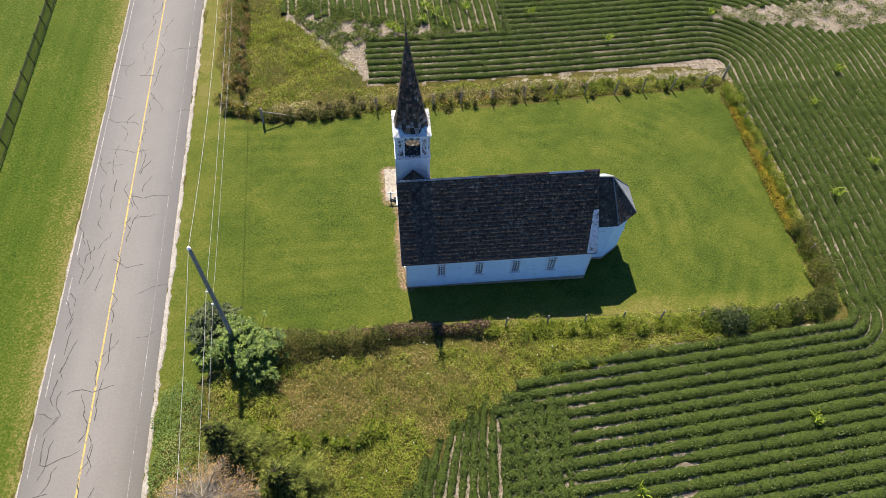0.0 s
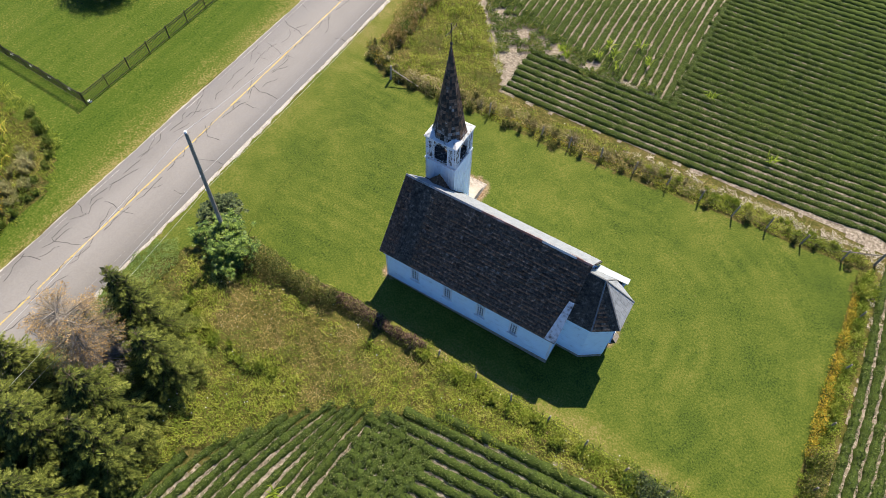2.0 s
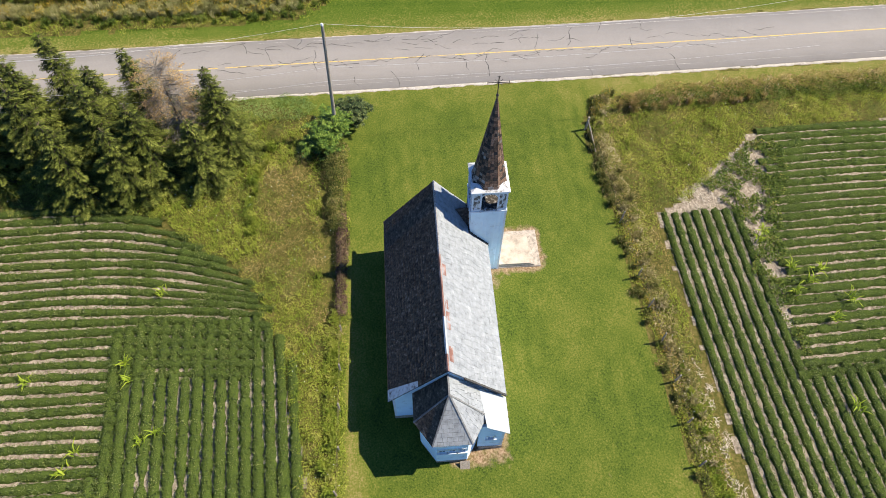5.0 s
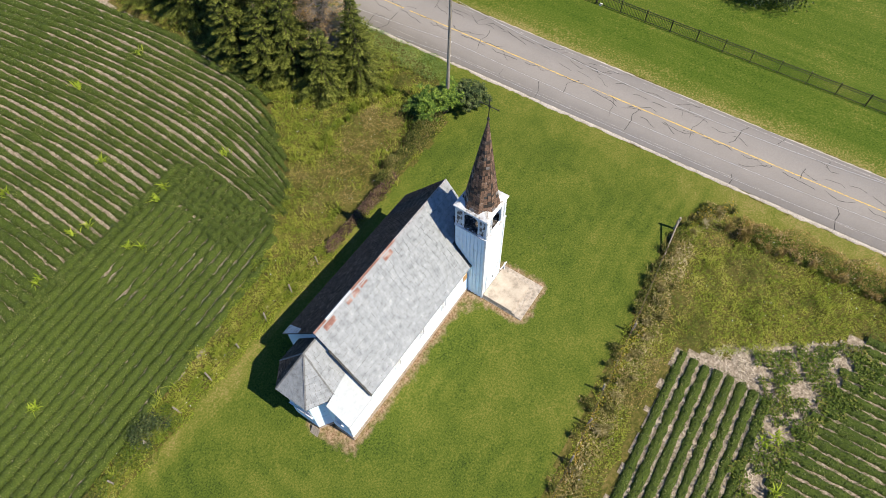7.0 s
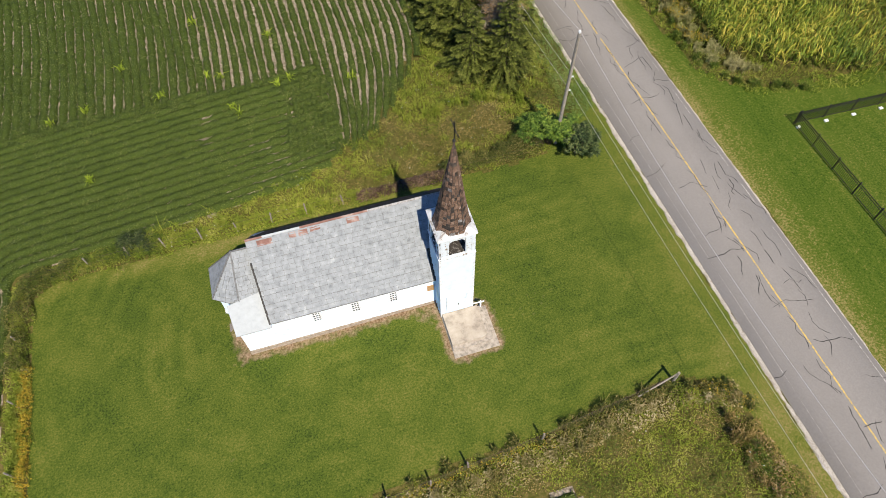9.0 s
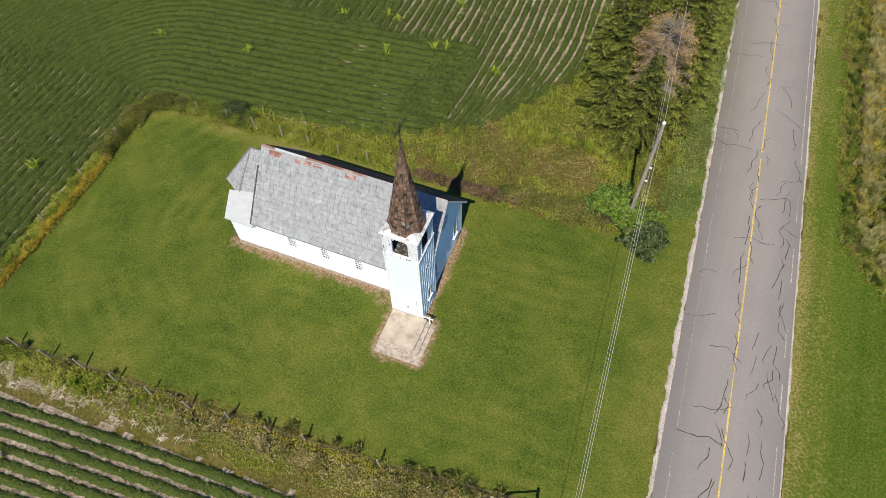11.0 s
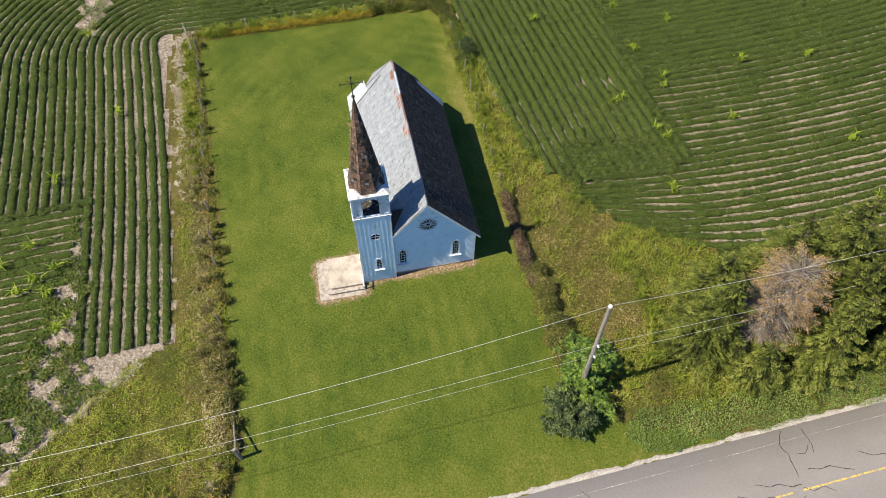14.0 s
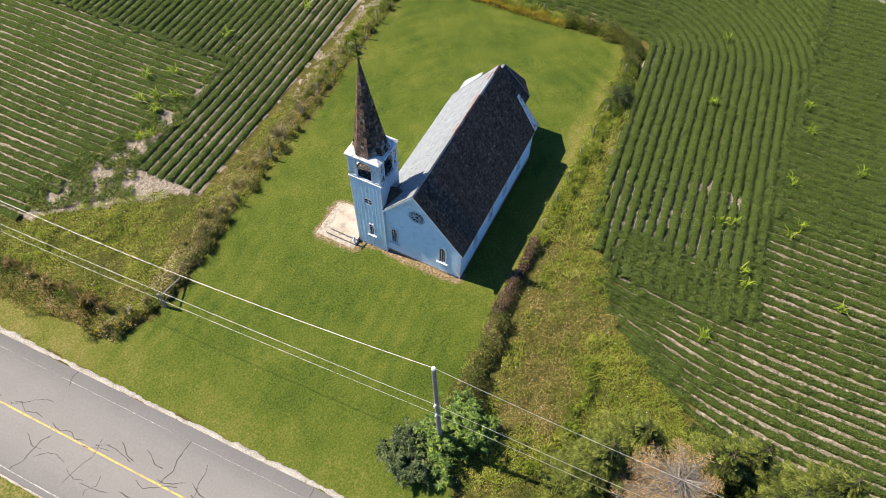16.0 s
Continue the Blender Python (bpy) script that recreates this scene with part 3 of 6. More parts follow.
def cracks():
    """Meandering tar-dark cracks: across the lanes, and along the joint."""
    vs, fs = [], []

    def run(x, y, ang, length, w):
        n = max(3, int(length / 0.16))
        pts = []
        for k in range(n):
            pts.append((x, y))
            if k % 4 == 0:
                turn = rnd.uniform(-0.6, 0.6)
            ang2 = ang + turn + rnd.uniform(-0.2, 0.2)
            x += 0.16 * math.cos(ang2)
            y += 0.16 * math.sin(ang2)
        o = len(vs)
        for k, (px, py) in enumerate(pts):
            ww = w * rnd.uniform(0.5, 1.3) * (0.3 if k in (0, n - 1) else 1)
            nx, ny = -math.sin(ang) * ww / 2, math.cos(ang) * ww / 2
            for s in (-1, 1):
                qx, qy = px + s * nx, py + s * ny
                cx = road_x(qy)
                qx = min(max(qx, cx - 3.28), cx + 3.28)
                vs.append((qx, qy, float(gz(qx, qy)) + 0.1045 - 0.02 * abs(qx - cx)))
        for k in range(n - 1):
            fs.append((o + 2 * k, o + 2 * k + 1, o + 2 * k + 3, o + 2 * k + 2))
    y = -45.0
    while y < 27:
        side = rnd.choice((-1, 1))
        a = rnd.choice((0, math.pi)) + rnd.uniform(-0.35, 0.35)
        run(road_x(y) + side * rnd.uniform(0.3, 2.7), y, a, rnd.uniform(1.2, 3.4), rnd.uniform(0.03, 0.06))
        if rnd.random() < 0.3:
            run(road_x(y) + side * rnd.uniform(0.5, 2.5), y, math.pi / 2 + rnd.uniform(-0.4, 0.4), rnd.uniform(1, 3), 0.04)
        y += rnd.uniform(1.2, 3.4)
    for off, y0, y1 in ((-1.5, 1, 17), (-2.4, -12, 4), (-0.35, -16, -3), (0.45, 6, 14), (-1.0, 22, 34)):
        y = y0
        while y < y1:
            run(road_x(y) + off + 0.25 * math.sin(y * 0.9), y, math.pi / 2 + 0.25 * math.cos(y * 0.9), rnd.uniform(1.5, 2.3), rnd.uniform(0.035, 0.06))
            y += 1.7
    y = -40.0
    while y < 30:
        run(road_x(y) + 0.16, y, math.pi / 2, 3.0, 0.05)
        if -20 < y < 14:
            run(road_x(y) - 2.3 + rnd.uniform(-0.3, 0.3), y, math.pi / 2 + 0.04, 2.6, 0.045)
        y += 3.2
    return mesh_obj("crack", vs, fs, TAR, road, "dark meandering cracks in the asphalt")


tagged(cracks(), kind="stuff")

# ---------------------------------------------------------------- church
church = empty("church", (0, 0, 0), "small white wooden country church with slate roof and corner spire", "church")
NX, NY, EZ, RY, RZ = 12.25, 6.4, 3.13, 3.2, 7.36       # nave length, width, eave height, ridge
SLOPE = (RZ - EZ) / (RY + 0.25)


def roof_z(y):
    return RZ - SLOPE * abs(y - RY)


def clap_wall(name, origin, u, n, length, z0, top, holes=(), course=0.125, thick=0.16, mat=PAINT, label=""):
    """A clapboarded wall: origin, direction along, outward normal; top(u) is its upper edge; holes are (u0, u1, z0, z1)."""
    bm = bmesh.new()
    o, u, n = Vector(origin), Vector(u), Vector(n)
    samples = [length * i / 200 for i in range(201)]
    zmax = max(top(s) for s in samples)
    z = z0
    while z < zmax - 0.01:
        za, zb = z, min(z + course, zmax)
        ua = [s for s in samples if top(s) >= za + 0.005]
        ub = [s for s in samples if top(s) >= zb - 0.002] or [sum(ua) / len(ua)]
        if not ua:
            break
        spans = [(ua[0], ua[-1], ub[0], ub[-1])]
        for h0, h1, hz0, hz1 in holes:
            if hz0 < (za + zb) / 2 < hz1:
                nxt = []
                for a0, a1, b0, b1 in spans:
                    if h1 <= a0 or h0 >= a1:
                        nxt.append((a0, a1, b0, b1))
                    else:
                        if h0 > a0:
                            nxt.append((a0, h0, min(b0, h0), h0))
                        if h1 < a1:
                            nxt.append((h1, a1, h1, max(b1, h1)))
                spans = nxt
        for a0, a1, b0, b1 in spans:
            def P(s, d, zz):
                return o + u * s + n * d + Vector((0, 0, zz))
            hull(bm, [P(a0, -thick, za), P(a1, -thick, za), P(a1, 0.018, za), P(a0, 0.018, za)], [P(b0, -thick, zb), P(b1, -thick, zb), P(b1, 0.003, zb), P(b0, 0.003, zb)])
        z = zb
    return part(name, bm, mat, church, label)


def flat(c):
    return lambda s: c


S_WIN = [(2.3, 1.9), (4.8, 1.83), (7.25, 1.8), (9.65, 1.82)]
N_WIN = [(4.75, 2.1), (7.22, 2.1), (9.7, 2.15)]
WW, WH = 0.52, 1.35
clap_wall("wall_south", (0, 0, 0), (1, 0, 0), (0, -1, 0), NX, 0, flat(roof_z(0) - 0.06), [(x - WW / 2, x + WW / 2, z - WH / 2, z + WH / 2) for x, z in S_WIN])
clap_wall("wall_north", (1.95, NY, 0), (1, 0, 0), (0, 1, 0), NX - 1.95, 0, flat(roof_z(NY) - 0.06), [(x - 1.95 - WW / 2, x - 1.95 + WW / 2, z - WH / 2, z + WH / 2) for x, z in N_WIN])
FRONT_HOLES = [(1.05, 1.57, 1.08, 2.75), (4.6, 5.12, 1.03, 2.65), (2.52, 3.72, 4.33, 5.53)]
clap_wall("wall_west", (0, 0.16, 0), (0, 1, 0), (-1, 0, 0), 5.24, 0, lambda s: roof_z(s + 0.16) - 0.08, [(a - 0.16, b - 0.16, c, d) for a, b, c, d in FRONT_HOLES], course=0.14,
          label="clapboard gable wall with streaky worn white paint")
clap_wall("wall_east", (NX, 0.16, 0), (0, 1, 0), (1, 0, 0), NY - 0.32, 0, lambda s: roof_z(s + 0.16) - 0.08)
# chancel with its three-sided end, and the vestry under the white lean-to
CH = [(NX, 1.5), (13.88, 1.5), (15.15, 2.38), (15.15, 4.2), (13.88, 5.06), (NX, 5.06)]
for (xa, ya), (xb, yb) in zip(CH[:-1], CH[1:]):
    d = Vector((xb - xa, yb - ya, 0))
    ln = d.length
    d.normalize()
    east = abs(xa - 15.15) < 0.01 and abs(xb - 15.15) < 0.01
    holes = [(a - 0.21, a + 0.21, 1.85, 2.5) for a in (0.33, 0.91, 1.49)] if east else []
    clap_wall("chancel_wall", (xa, ya, -0.15), d, (d.y, -d.x, 0), ln, 0, flat(4.05), holes)
clap_wall("vestry_wall", (NX, NY - 0.03, -0.1), (1, 0, 0), (0, 1, 0), 2.2, 0, flat(3.0))
clap_wall("vestry_wall", (14.45, 4.9, -0.1), (0, 1, 0), (1, 0, 0), NY - 4.95, 0, lambda s: min(2.95 + 0.98 * (NY - 4.9 - s), 3.9), [(0.5, 0.94, 1.63, 2.07)])

# foundation
bm = bmesh.new()
box(bm, -0.03, NX + 0.03, -0.04, NY + 0.05, -1.0, -0.01)
box(bm, NX, 14.5, 5.0, NY + 0.03, -1.2, -0.11)
hull(bm, [(x, y, -1.2) for x, y in CH], [(x, y, -0.16) for x, y in CH])
part("foundation", bm, STONE, church, "low rubble-stone foundation")
bm = bmesh.new()
box(bm, 0.2, NX - 0.2, 0.2, NY - 0.2, 0.0, 0.05)
part("floor_boards", bm, DARK, church)

# corner boards and rake boards
for x, y in ((-0.02, -0.02), (NX - 0.12, -0.02), (NX + 2.08, NY - 0.14)):
    bm = bmesh.new()
    box(bm, x, x + 0.14, y, y + 0.14, -0.02, 3.3 if x < 13 else 2.9)
    part("corner_board", bm, TRIM, church)
for y0 in (-0.25, 5.38):
    bm = bmesh.new()
    z0 = roof_z(y0)
    hull(bm, [(-0.31, y0, z0 - 0.2), (-0.31, y0, z0 - 0.02), (-0.31, RY, RZ - 0.02), (-0.31, RY, RZ - 0.22)], [(-0.26, y0, z0 - 0.2), (-0.26, y0, z0 - 0.02), (-0.26, RY, RZ - 0.02), (-0.26, RY, RZ - 0.22)])
    part("rake_board", bm, TRIM, church)
for y0, y1 in ((-0.26, 0.0), (NY, NY + 0.26)):
    bm = bmesh.new()
    box(bm, (0.0 if y0 < 1 else 1.95), NX, y0 + 0.01, y1 - 0.01, roof_z(-0.25) - 0.14, roof_z(-0.25) - 0.08)
    part("soffit", bm, TRIM, church)


# ---- roofs: a deck, courses of slates laid on it
def deck(name, loop, thick, mat, label=""):
    """A roof slab with the given upper face."""
    bm = bmesh.new()
    hull(bm, [Vector(p) - Vector((0, 0, thick)) for p in loop], loop)
    return part(name, bm, mat, church, label)


VX0, VX1 = -0.3, 12.42
deck_s = deck("roof_south", [(VX0, -0.25, EZ), (VX1, -0.25, EZ), (VX1, RY, RZ), (VX0, RY, RZ)], 0.09, FELT, "dark shingles in even courses")
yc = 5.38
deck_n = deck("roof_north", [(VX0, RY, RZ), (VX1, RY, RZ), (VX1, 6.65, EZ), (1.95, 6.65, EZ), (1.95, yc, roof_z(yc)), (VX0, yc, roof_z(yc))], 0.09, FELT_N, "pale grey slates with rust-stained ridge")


def slate_mesh(name, w, l, mat, t=0.016, seed=0):
    """One slate: tapered in thickness, with clipped lower corners. Lies in x (width) and y (down slope)."""
    c = 0.02
    lo = [(-w / 2, 0, 0), (w / 2, 0, 0), (w / 2, l - c, 0), (w / 2 - c, l, 0), (-w / 2 + c, l, 0), (-w / 2, l - c, 0)]
    up = [(x, y, t * (0.35 + 0.65 * y / l)) for x, y, z in lo]
    faces = [(0, 1, 2, 3, 4, 5), (11, 10, 9, 8, 7, 6)] + [(i, i + 6, (i + 1) % 6 + 6, (i + 1) % 6) for i in range(6)]
    me = bpy.data.meshes.new(name)
    me.from_pydata(lo + up, [], faces)
    me.materials.append(mat)
    return me


def lay(origin, right, down, nrm, size, spans, width, length, exposure, jitter=1.0, gap=0.02):
    """Poses for slates laid in courses from the eave up, trimmed at the edges; spans(s) gives the stretches of a course."""
    o, r, d, n = Vector(origin), Vector(right).normalized(), Vector(down).normalized(), Vector(nrm).normalized()
    res = []
    for k in range(int(size / exposure) + 1):
        s = size - (k + 1) * exposure
        for s0, s1 in spans(s + exposure * 0.5):
            a = s0 - rnd.random() * width
            while a < s1 - 0.04:
                w = width * rnd.uniform(0.8, 1.2)
                b0, b1 = max(a, s0), min(a + w, s1)
                a += w
                if b1 - b0 < 0.06:
                    continue
                tilt = 0.02 + rnd.uniform(-0.006, 0.012) * jitter
                m = Matrix((r, d, n)).transposed().to_4x4()
                m.translation = o + r * ((b0 + b1) / 2) + d * max(s + rnd.uniform(-0.008, 0.008) * jitter, 0.0) + n * (0.012 + 0.006 * rnd.random())
                res.append(m @ Matrix.Rotation(rnd.gauss(0, 0.01) * jitter, 4, "Z") @ Matrix.Rotation(-tilt, 4, "X") @ Matrix.Diagonal(((b1 - b0 - gap) / width, 1, 1, 1)))
    return res


def poly_spans(uv):
    """Stretches of a convex roof facet at a given distance down the slope."""
    def spans(s):
        hit = []
        for (u0, v0), (u1, v1) in zip(uv, uv[1:] + uv[:1]):
            if (v0 > s) != (v1 > s):
                hit.append(u0 + (u1 - u0) * (s - v0) / (v1 - v0))
        return [(min(hit), max(hit))] if len(hit) > 1 else []
    return spans


def lay_roof(parent, mat, mats_picked, me, name="slate", label=""):
    """mats_picked: indices kept as pieces of their own; the rest is one joined mesh."""
    V = np.array([v.co for v in me.vertices])
    vs, fs = [], []
    tri = [tuple(p.vertices) for p in me.polygons]
    for m, own in mats_picked:
        if own:
            ob = new(name, me)
            ob.parent = parent
            ob.matrix_basis = m
        else:
            A = np.array(m)
            o = len(vs)
            vs.extend((V @ A[:3, :3].T + A[:3, 3]).tolist())
            fs.extend([tuple(i + o for i in p) for p in tri])
    if vs:
        tagged(mesh_obj(name + "_coursing", vs, fs, mat, parent), kind="stuff")


SL = math.hypot(RY + 0.25, RZ - EZ)
dn_s, nm_s = Vector((0, -(RY + 0.25), EZ - RZ)), Vector((0, -(RZ - EZ), RY + 0.25))
dn_n, nm_n = Vector((0, 6.65 - RY, EZ - RZ)), Vector((0, RZ - EZ, 6.65 - RY))
RL = VX1 - VX0
south = lay((VX0, RY, RZ), (1, 0, 0), dn_s, nm_s, SL, lambda s: [(0.0, RL)], 0.26, 0.225, 0.25, jitter=1.3, gap=0.014)
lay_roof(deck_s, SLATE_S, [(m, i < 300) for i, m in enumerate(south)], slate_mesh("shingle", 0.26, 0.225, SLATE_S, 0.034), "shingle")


def spans_n(s):
    """The north slope stops against the tower."""
    return [(0.0, RL - 2.28)] if RY + (6.65 - RY) * s / SL > yc - 0.1 else [(0.0, RL)]


north = lay((VX1, RY, RZ), (-1, 0, 0), dn_n, nm_n, SL, spans_n, 0.4, 0.292, 0.31, jitter=1.0, gap=0.011)
count = 0
flags = []
for m in north:
    p = m.translation
    own = 3.6 < p.x < 12.2 and p.z < 6.6 and count < 300
    count += own
    flags.append((m, own))
lay_roof(deck_n, SLATE_N, flags, slate_mesh("slate", 0.4, 0.292, SLATE_N, 0.03), "slate")

# ridge flashing in short lengths, rusty and white, and loose patches below it
x = VX0
while x < VX1 - 0.3:
    ln = rnd.uniform(0.7, 1.3)
    bm = bmesh.new()
    x1 = min(x + ln, VX1)
    wv = 0.08
    for sgn in (-1, 1):
        hull(bm, [(x, RY, RZ + 0.045), (x1, RY, RZ + 0.045), (x1, RY + sgn * wv, roof_z(RY + wv) + 0.05), (x, RY + sgn * wv, roof_z(RY + wv) + 0.05)],
             [(x, RY, RZ + 0.065), (x1, RY, RZ + 0.065), (x1, RY + sgn * wv, roof_z(RY + wv) + 0.07), (x, RY + sgn * wv, roof_z(RY + wv) + 0.07)])
    part("ridge_cap", bm, TIN if 8.4 < x < 10.8 else TIN_GREY if x < 5 else RUST, church)
    x = x1 + 0.004
for x, w, s in ((5.7, 0.75, 0.32), (8.05, 0.6, 0.3), (8.8, 0.55, 0.34), (9.5, 0.4, 0.34), (10.9, 0.9, 0.36)):
    bm = bmesh.new()
    a, b = RY + 0.14, RY + 0.14 + s * 0.62
    hull(bm, [(x, a, roof_z(a) + 0.045), (x + w, a, roof_z(a) + 0.045), (x + w, b, roof_z(b) + 0.045), (x, b, roof_z(b) + 0.045)],
         [(x, a, roof_z(a) + 0.06), (x + w, a, roof_z(a) + 0.06), (x + w, b, roof_z(b) + 0.06), (x, b, roof_z(b) + 0.06)])
    part("flashing_patch", bm, RUST, church, "rust-red tin patch")
# dark strip along the joint where the nave roof ends above the chancel and vestry
bm = bmesh.new()
beam(bm, (VX1 + 0.04, RY + 0.9, roof_z(RY + 0.9) - 0.02), (VX1 + 0.04, 6.64, EZ - 0.03), 0.12, 0.1)
part("tarred_joint", bm, FELT, church)

# grey tin strip on the lower south slope above the chancel valley
bm = bmesh.new()
pts = [(11.72, -0.27), (VX1 + 0.02, -0.27), (VX1 + 0.02, 1.55), (12.1, 1.55)]
hull(bm, [(a, b, roof_z(b) + 0.055) for a, b in pts], [(a, b, roof_z(b) + 0.075) for a, b in pts])
part("tin_strip", bm, SKIRT, church, "scuffed pale tin strip with rust stains")

# chancel roof: two slopes and three hipped facets
HA, H0 = Vector((13.45, 3.2, 6.58)), Vector((NX + 0.05, 3.2, 6.62))
EV = [Vector(p) for p in ((NX + 0.05, 1.2, 3.97), (13.99, 1.2, 3.97), (15.42, 2.15, 3.97), (15.42, 4.4, 3.97), (13.9, 5.32, 3.97), (NX + 0.05, 5.32, 3.97))]
# the south and south-east facets take the darker colour, the others the pale one
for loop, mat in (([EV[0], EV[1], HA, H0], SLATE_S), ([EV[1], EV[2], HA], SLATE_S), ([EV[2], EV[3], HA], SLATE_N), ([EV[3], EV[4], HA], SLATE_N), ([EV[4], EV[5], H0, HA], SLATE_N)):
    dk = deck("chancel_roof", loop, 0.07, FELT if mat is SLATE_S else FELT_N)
    e0, e1 = loop[0], loop[1]
    r = (e0 - e1).normalized()
    nrm = (loop[1] - loop[0]).cross(loop[2] - loop[0]).normalized()
    down = nrm.cross(r).normalized()
    if down.z > 0:
        down = -down
    if r.cross(down).dot(nrm) < 0:
        r = -r
    start = e0 if r.dot(e1 - e0) > 0 else e1
    topd = max((p - e0).dot(-down) for p in loop)
    org = start - down * topd
    uv = [((p - org).dot(r), (p - org).dot(down)) for p in loop]
    lay_roof(dk, mat, [(m, False) for m in lay(org, r, down, nrm, topd, poly_spans(uv), 0.34, 0.272, 0.29, gap=0.016)], slate_mesh("slate", 0.34, 0.272, mat, 0.03), "slate")
for a, b in ((EV[1], HA), (EV[2], HA), (EV[3], HA), (EV[4], HA), (HA, H0)):
    bm = bmesh.new()
    beam(bm, a + Vector((0, 0, 0.02)), b + Vector((0, 0, 0.03)), 0.09, 0.09)
    part("hip_cap", bm, FELT_N, church)
# vestry lean-to roof
bm = bmesh.new()
p = [(VX1 + 0.02, 6.66, 2.72), (14.62, 6.66, 2.72), (14.62, 5.25, 4.16), (VX1 + 0.02, 5.0, 4.42)]
hull(bm, [Vector(q) - Vector((0, 0, 0.08)) for q in p], p)
part("vestry_roof", bm, TIN, church, "smooth white-painted lean-to roof")
bm = bmesh.new()
box(bm, 12.5, 13.9, 4.4, 5.4, 3.2, 3.95)
part("vestry_gusset", bm, TRIM, church)


# ---- windows
def arch_pts(w, h, n=7):
    """Pointed arch outline, from the lower left, up and round to the lower right, centred on the sill."""
    spring = h - w * 0.95
    pts = [(-w / 2, 0)]
    for i in range(n + 1):
        a = math.radians(60) * i / n
        pts.append((-w / 2 + w * (1 - math.cos(a)), spring + w * math.sin(a) * 0.95 / math.sin(math.radians(60)) * 1.0))
    right = [(-x, y) for x, y in pts[::-1]]
    return pts + right[1:]


def gothic_window(name, centre, u, n, w, h, bars=(2, 5), sill=True):
    """A pointed window in a rectangular opening: surround with spandrels, pane, glazing bars, sill."""
    c, u, n = Vector(centre), Vector(u), Vector(n)

    def P(a, b, d):
        return c + u * a + n * d + Vector((0, 0, b - h / 2))
    bm = bmesh.new()
    inner = arch_pts(w - 0.1, h - 0.1)
    inner = [(a, b + 0.05) for a, b in inner]
    k = len(inner)
    outer = []
    for a, b in inner:
        if b < 0.06:
            outer.append((math.copysign(w / 2 + 0.05, a), -0.02))
        else:
            f = min(1, max(0, (b - 0.5 * h) / (0.5 * h)))
            outer.append((math.copysign(w / 2 + 0.05, a) if abs(a) > 0.03 else 0.0, b) if abs(a) > w * 0.36 else (a * 1.35, h + 0.04))
    for d0, d1 in ((0.05, -0.06),):
        vi, vo, wi, wo_ = [[bm.verts.new(P(a, b, d)) for a, b in l] for l, d in ((inner, d0), (outer, d0), (inner, d1), (outer, d1))]
        for i in range(k):
            j = (i + 1) % k
            for q in ((vi[i], vi[j], vo[j], vo[i]), (vi[i], wi[i], wi[j], vi[j]), (vo[i], vo[j], wo_[j], wo_[i])):
                try:
                    bm.faces.new(q)
                except ValueError:
                    pass
    frame_ob = part("window_frame", bm, TRIM, None)
    win = part(name, _pane(P, inner), GLASS, church)
    frame_ob.parent = win
    for i in range(1, bars[0]):
        a = -w / 2 + w * i / bars[0]
        bm = bmesh.new()
        beam(bm, P(a, 0.05, -0.02), P(a, h * 0.92, -0.02), 0.022, 0.03, up=n)
        part("glazing_bar", bm, TRIM, win)
    for i in range(1, bars[1]):
        b = h * 0.86 * i / bars[1]
        bm = bmesh.new()
        beam(bm, P(-w / 2 + 0.04, b, -0.022), P(w / 2 - 0.04, b, -0.022), 0.02, 0.025, up=n)
        part("glazing_bar", bm, TRIM, win)
    if sill:
        bm = bmesh.new()
        beam(bm, P(-w / 2 - 0.14, -0.05, 0.07), P(w / 2 + 0.14, -0.05, 0.07), 0.14, 0.07, up=(0, 0, 1))
        part("window_sill", bm, TRIM, win)
    return win


def _pane(P, outline):
    bm = bmesh.new()
    hull(bm, [P(a, b, -0.045) for a, b in outline], [P(a, b, -0.035) for a, b in outline])
    return bm


def rect_window(name, centre, u, n, w, h, bars=(3, 5)):
    c, u, n = Vector(centre), Vector(u), Vector(n)

    def P(a, b, d):
        return c + u * a + n * d + Vector((0, 0, b - h / 2))
    win = part(name, _pane(P, [(-w / 2, 0), (w / 2, 0), (w / 2, h), (-w / 2, h)]), GLASS, church)
    bm = bmesh.new()
    for a0, b0, a1, b1 in ((-w / 2, -0.02, -w / 2, h + 0.02), (w / 2, -0.02, w / 2, h + 0.02)):
        beam(bm, P(a0, b0, 0.0), P(a1, b1, 0.0), 0.1, 0.1, up=n)
    beam(bm, P(-w / 2 - 0.05, h, 0.0), P(w / 2 + 0.05, h, 0.0), 0.1, 0.1, up=n)
    part("window_frame", bm, TRIM, win)
    for k in range(1, bars[0]):
        a = -w / 2 + w * k / bars[0]
        bm = bmesh.new()
        beam(bm, P(a, 0, -0.01), P(a, h, -0.01), 0.05, 0.05, up=n)
        part("glazing_bar", bm, TRIM, win)
    for k in range(1, bars[1]):
        bm = bmesh.new()
        beam(bm, P(-w / 2, h * k / bars[1], -0.012), P(w / 2, h * k / bars[1], -0.012), 0.05, 0.05, up=n)
        part("glazing_bar", bm, TRIM, win)
    bm = bmesh.new()
    beam(bm, P(-w / 2 - 0.12, -0.04, 0.06), P(w / 2 + 0.12, -0.04, 0.06), 0.14, 0.07, up=(0, 0, 1))
    part("window_sill", bm, TRIM, win)


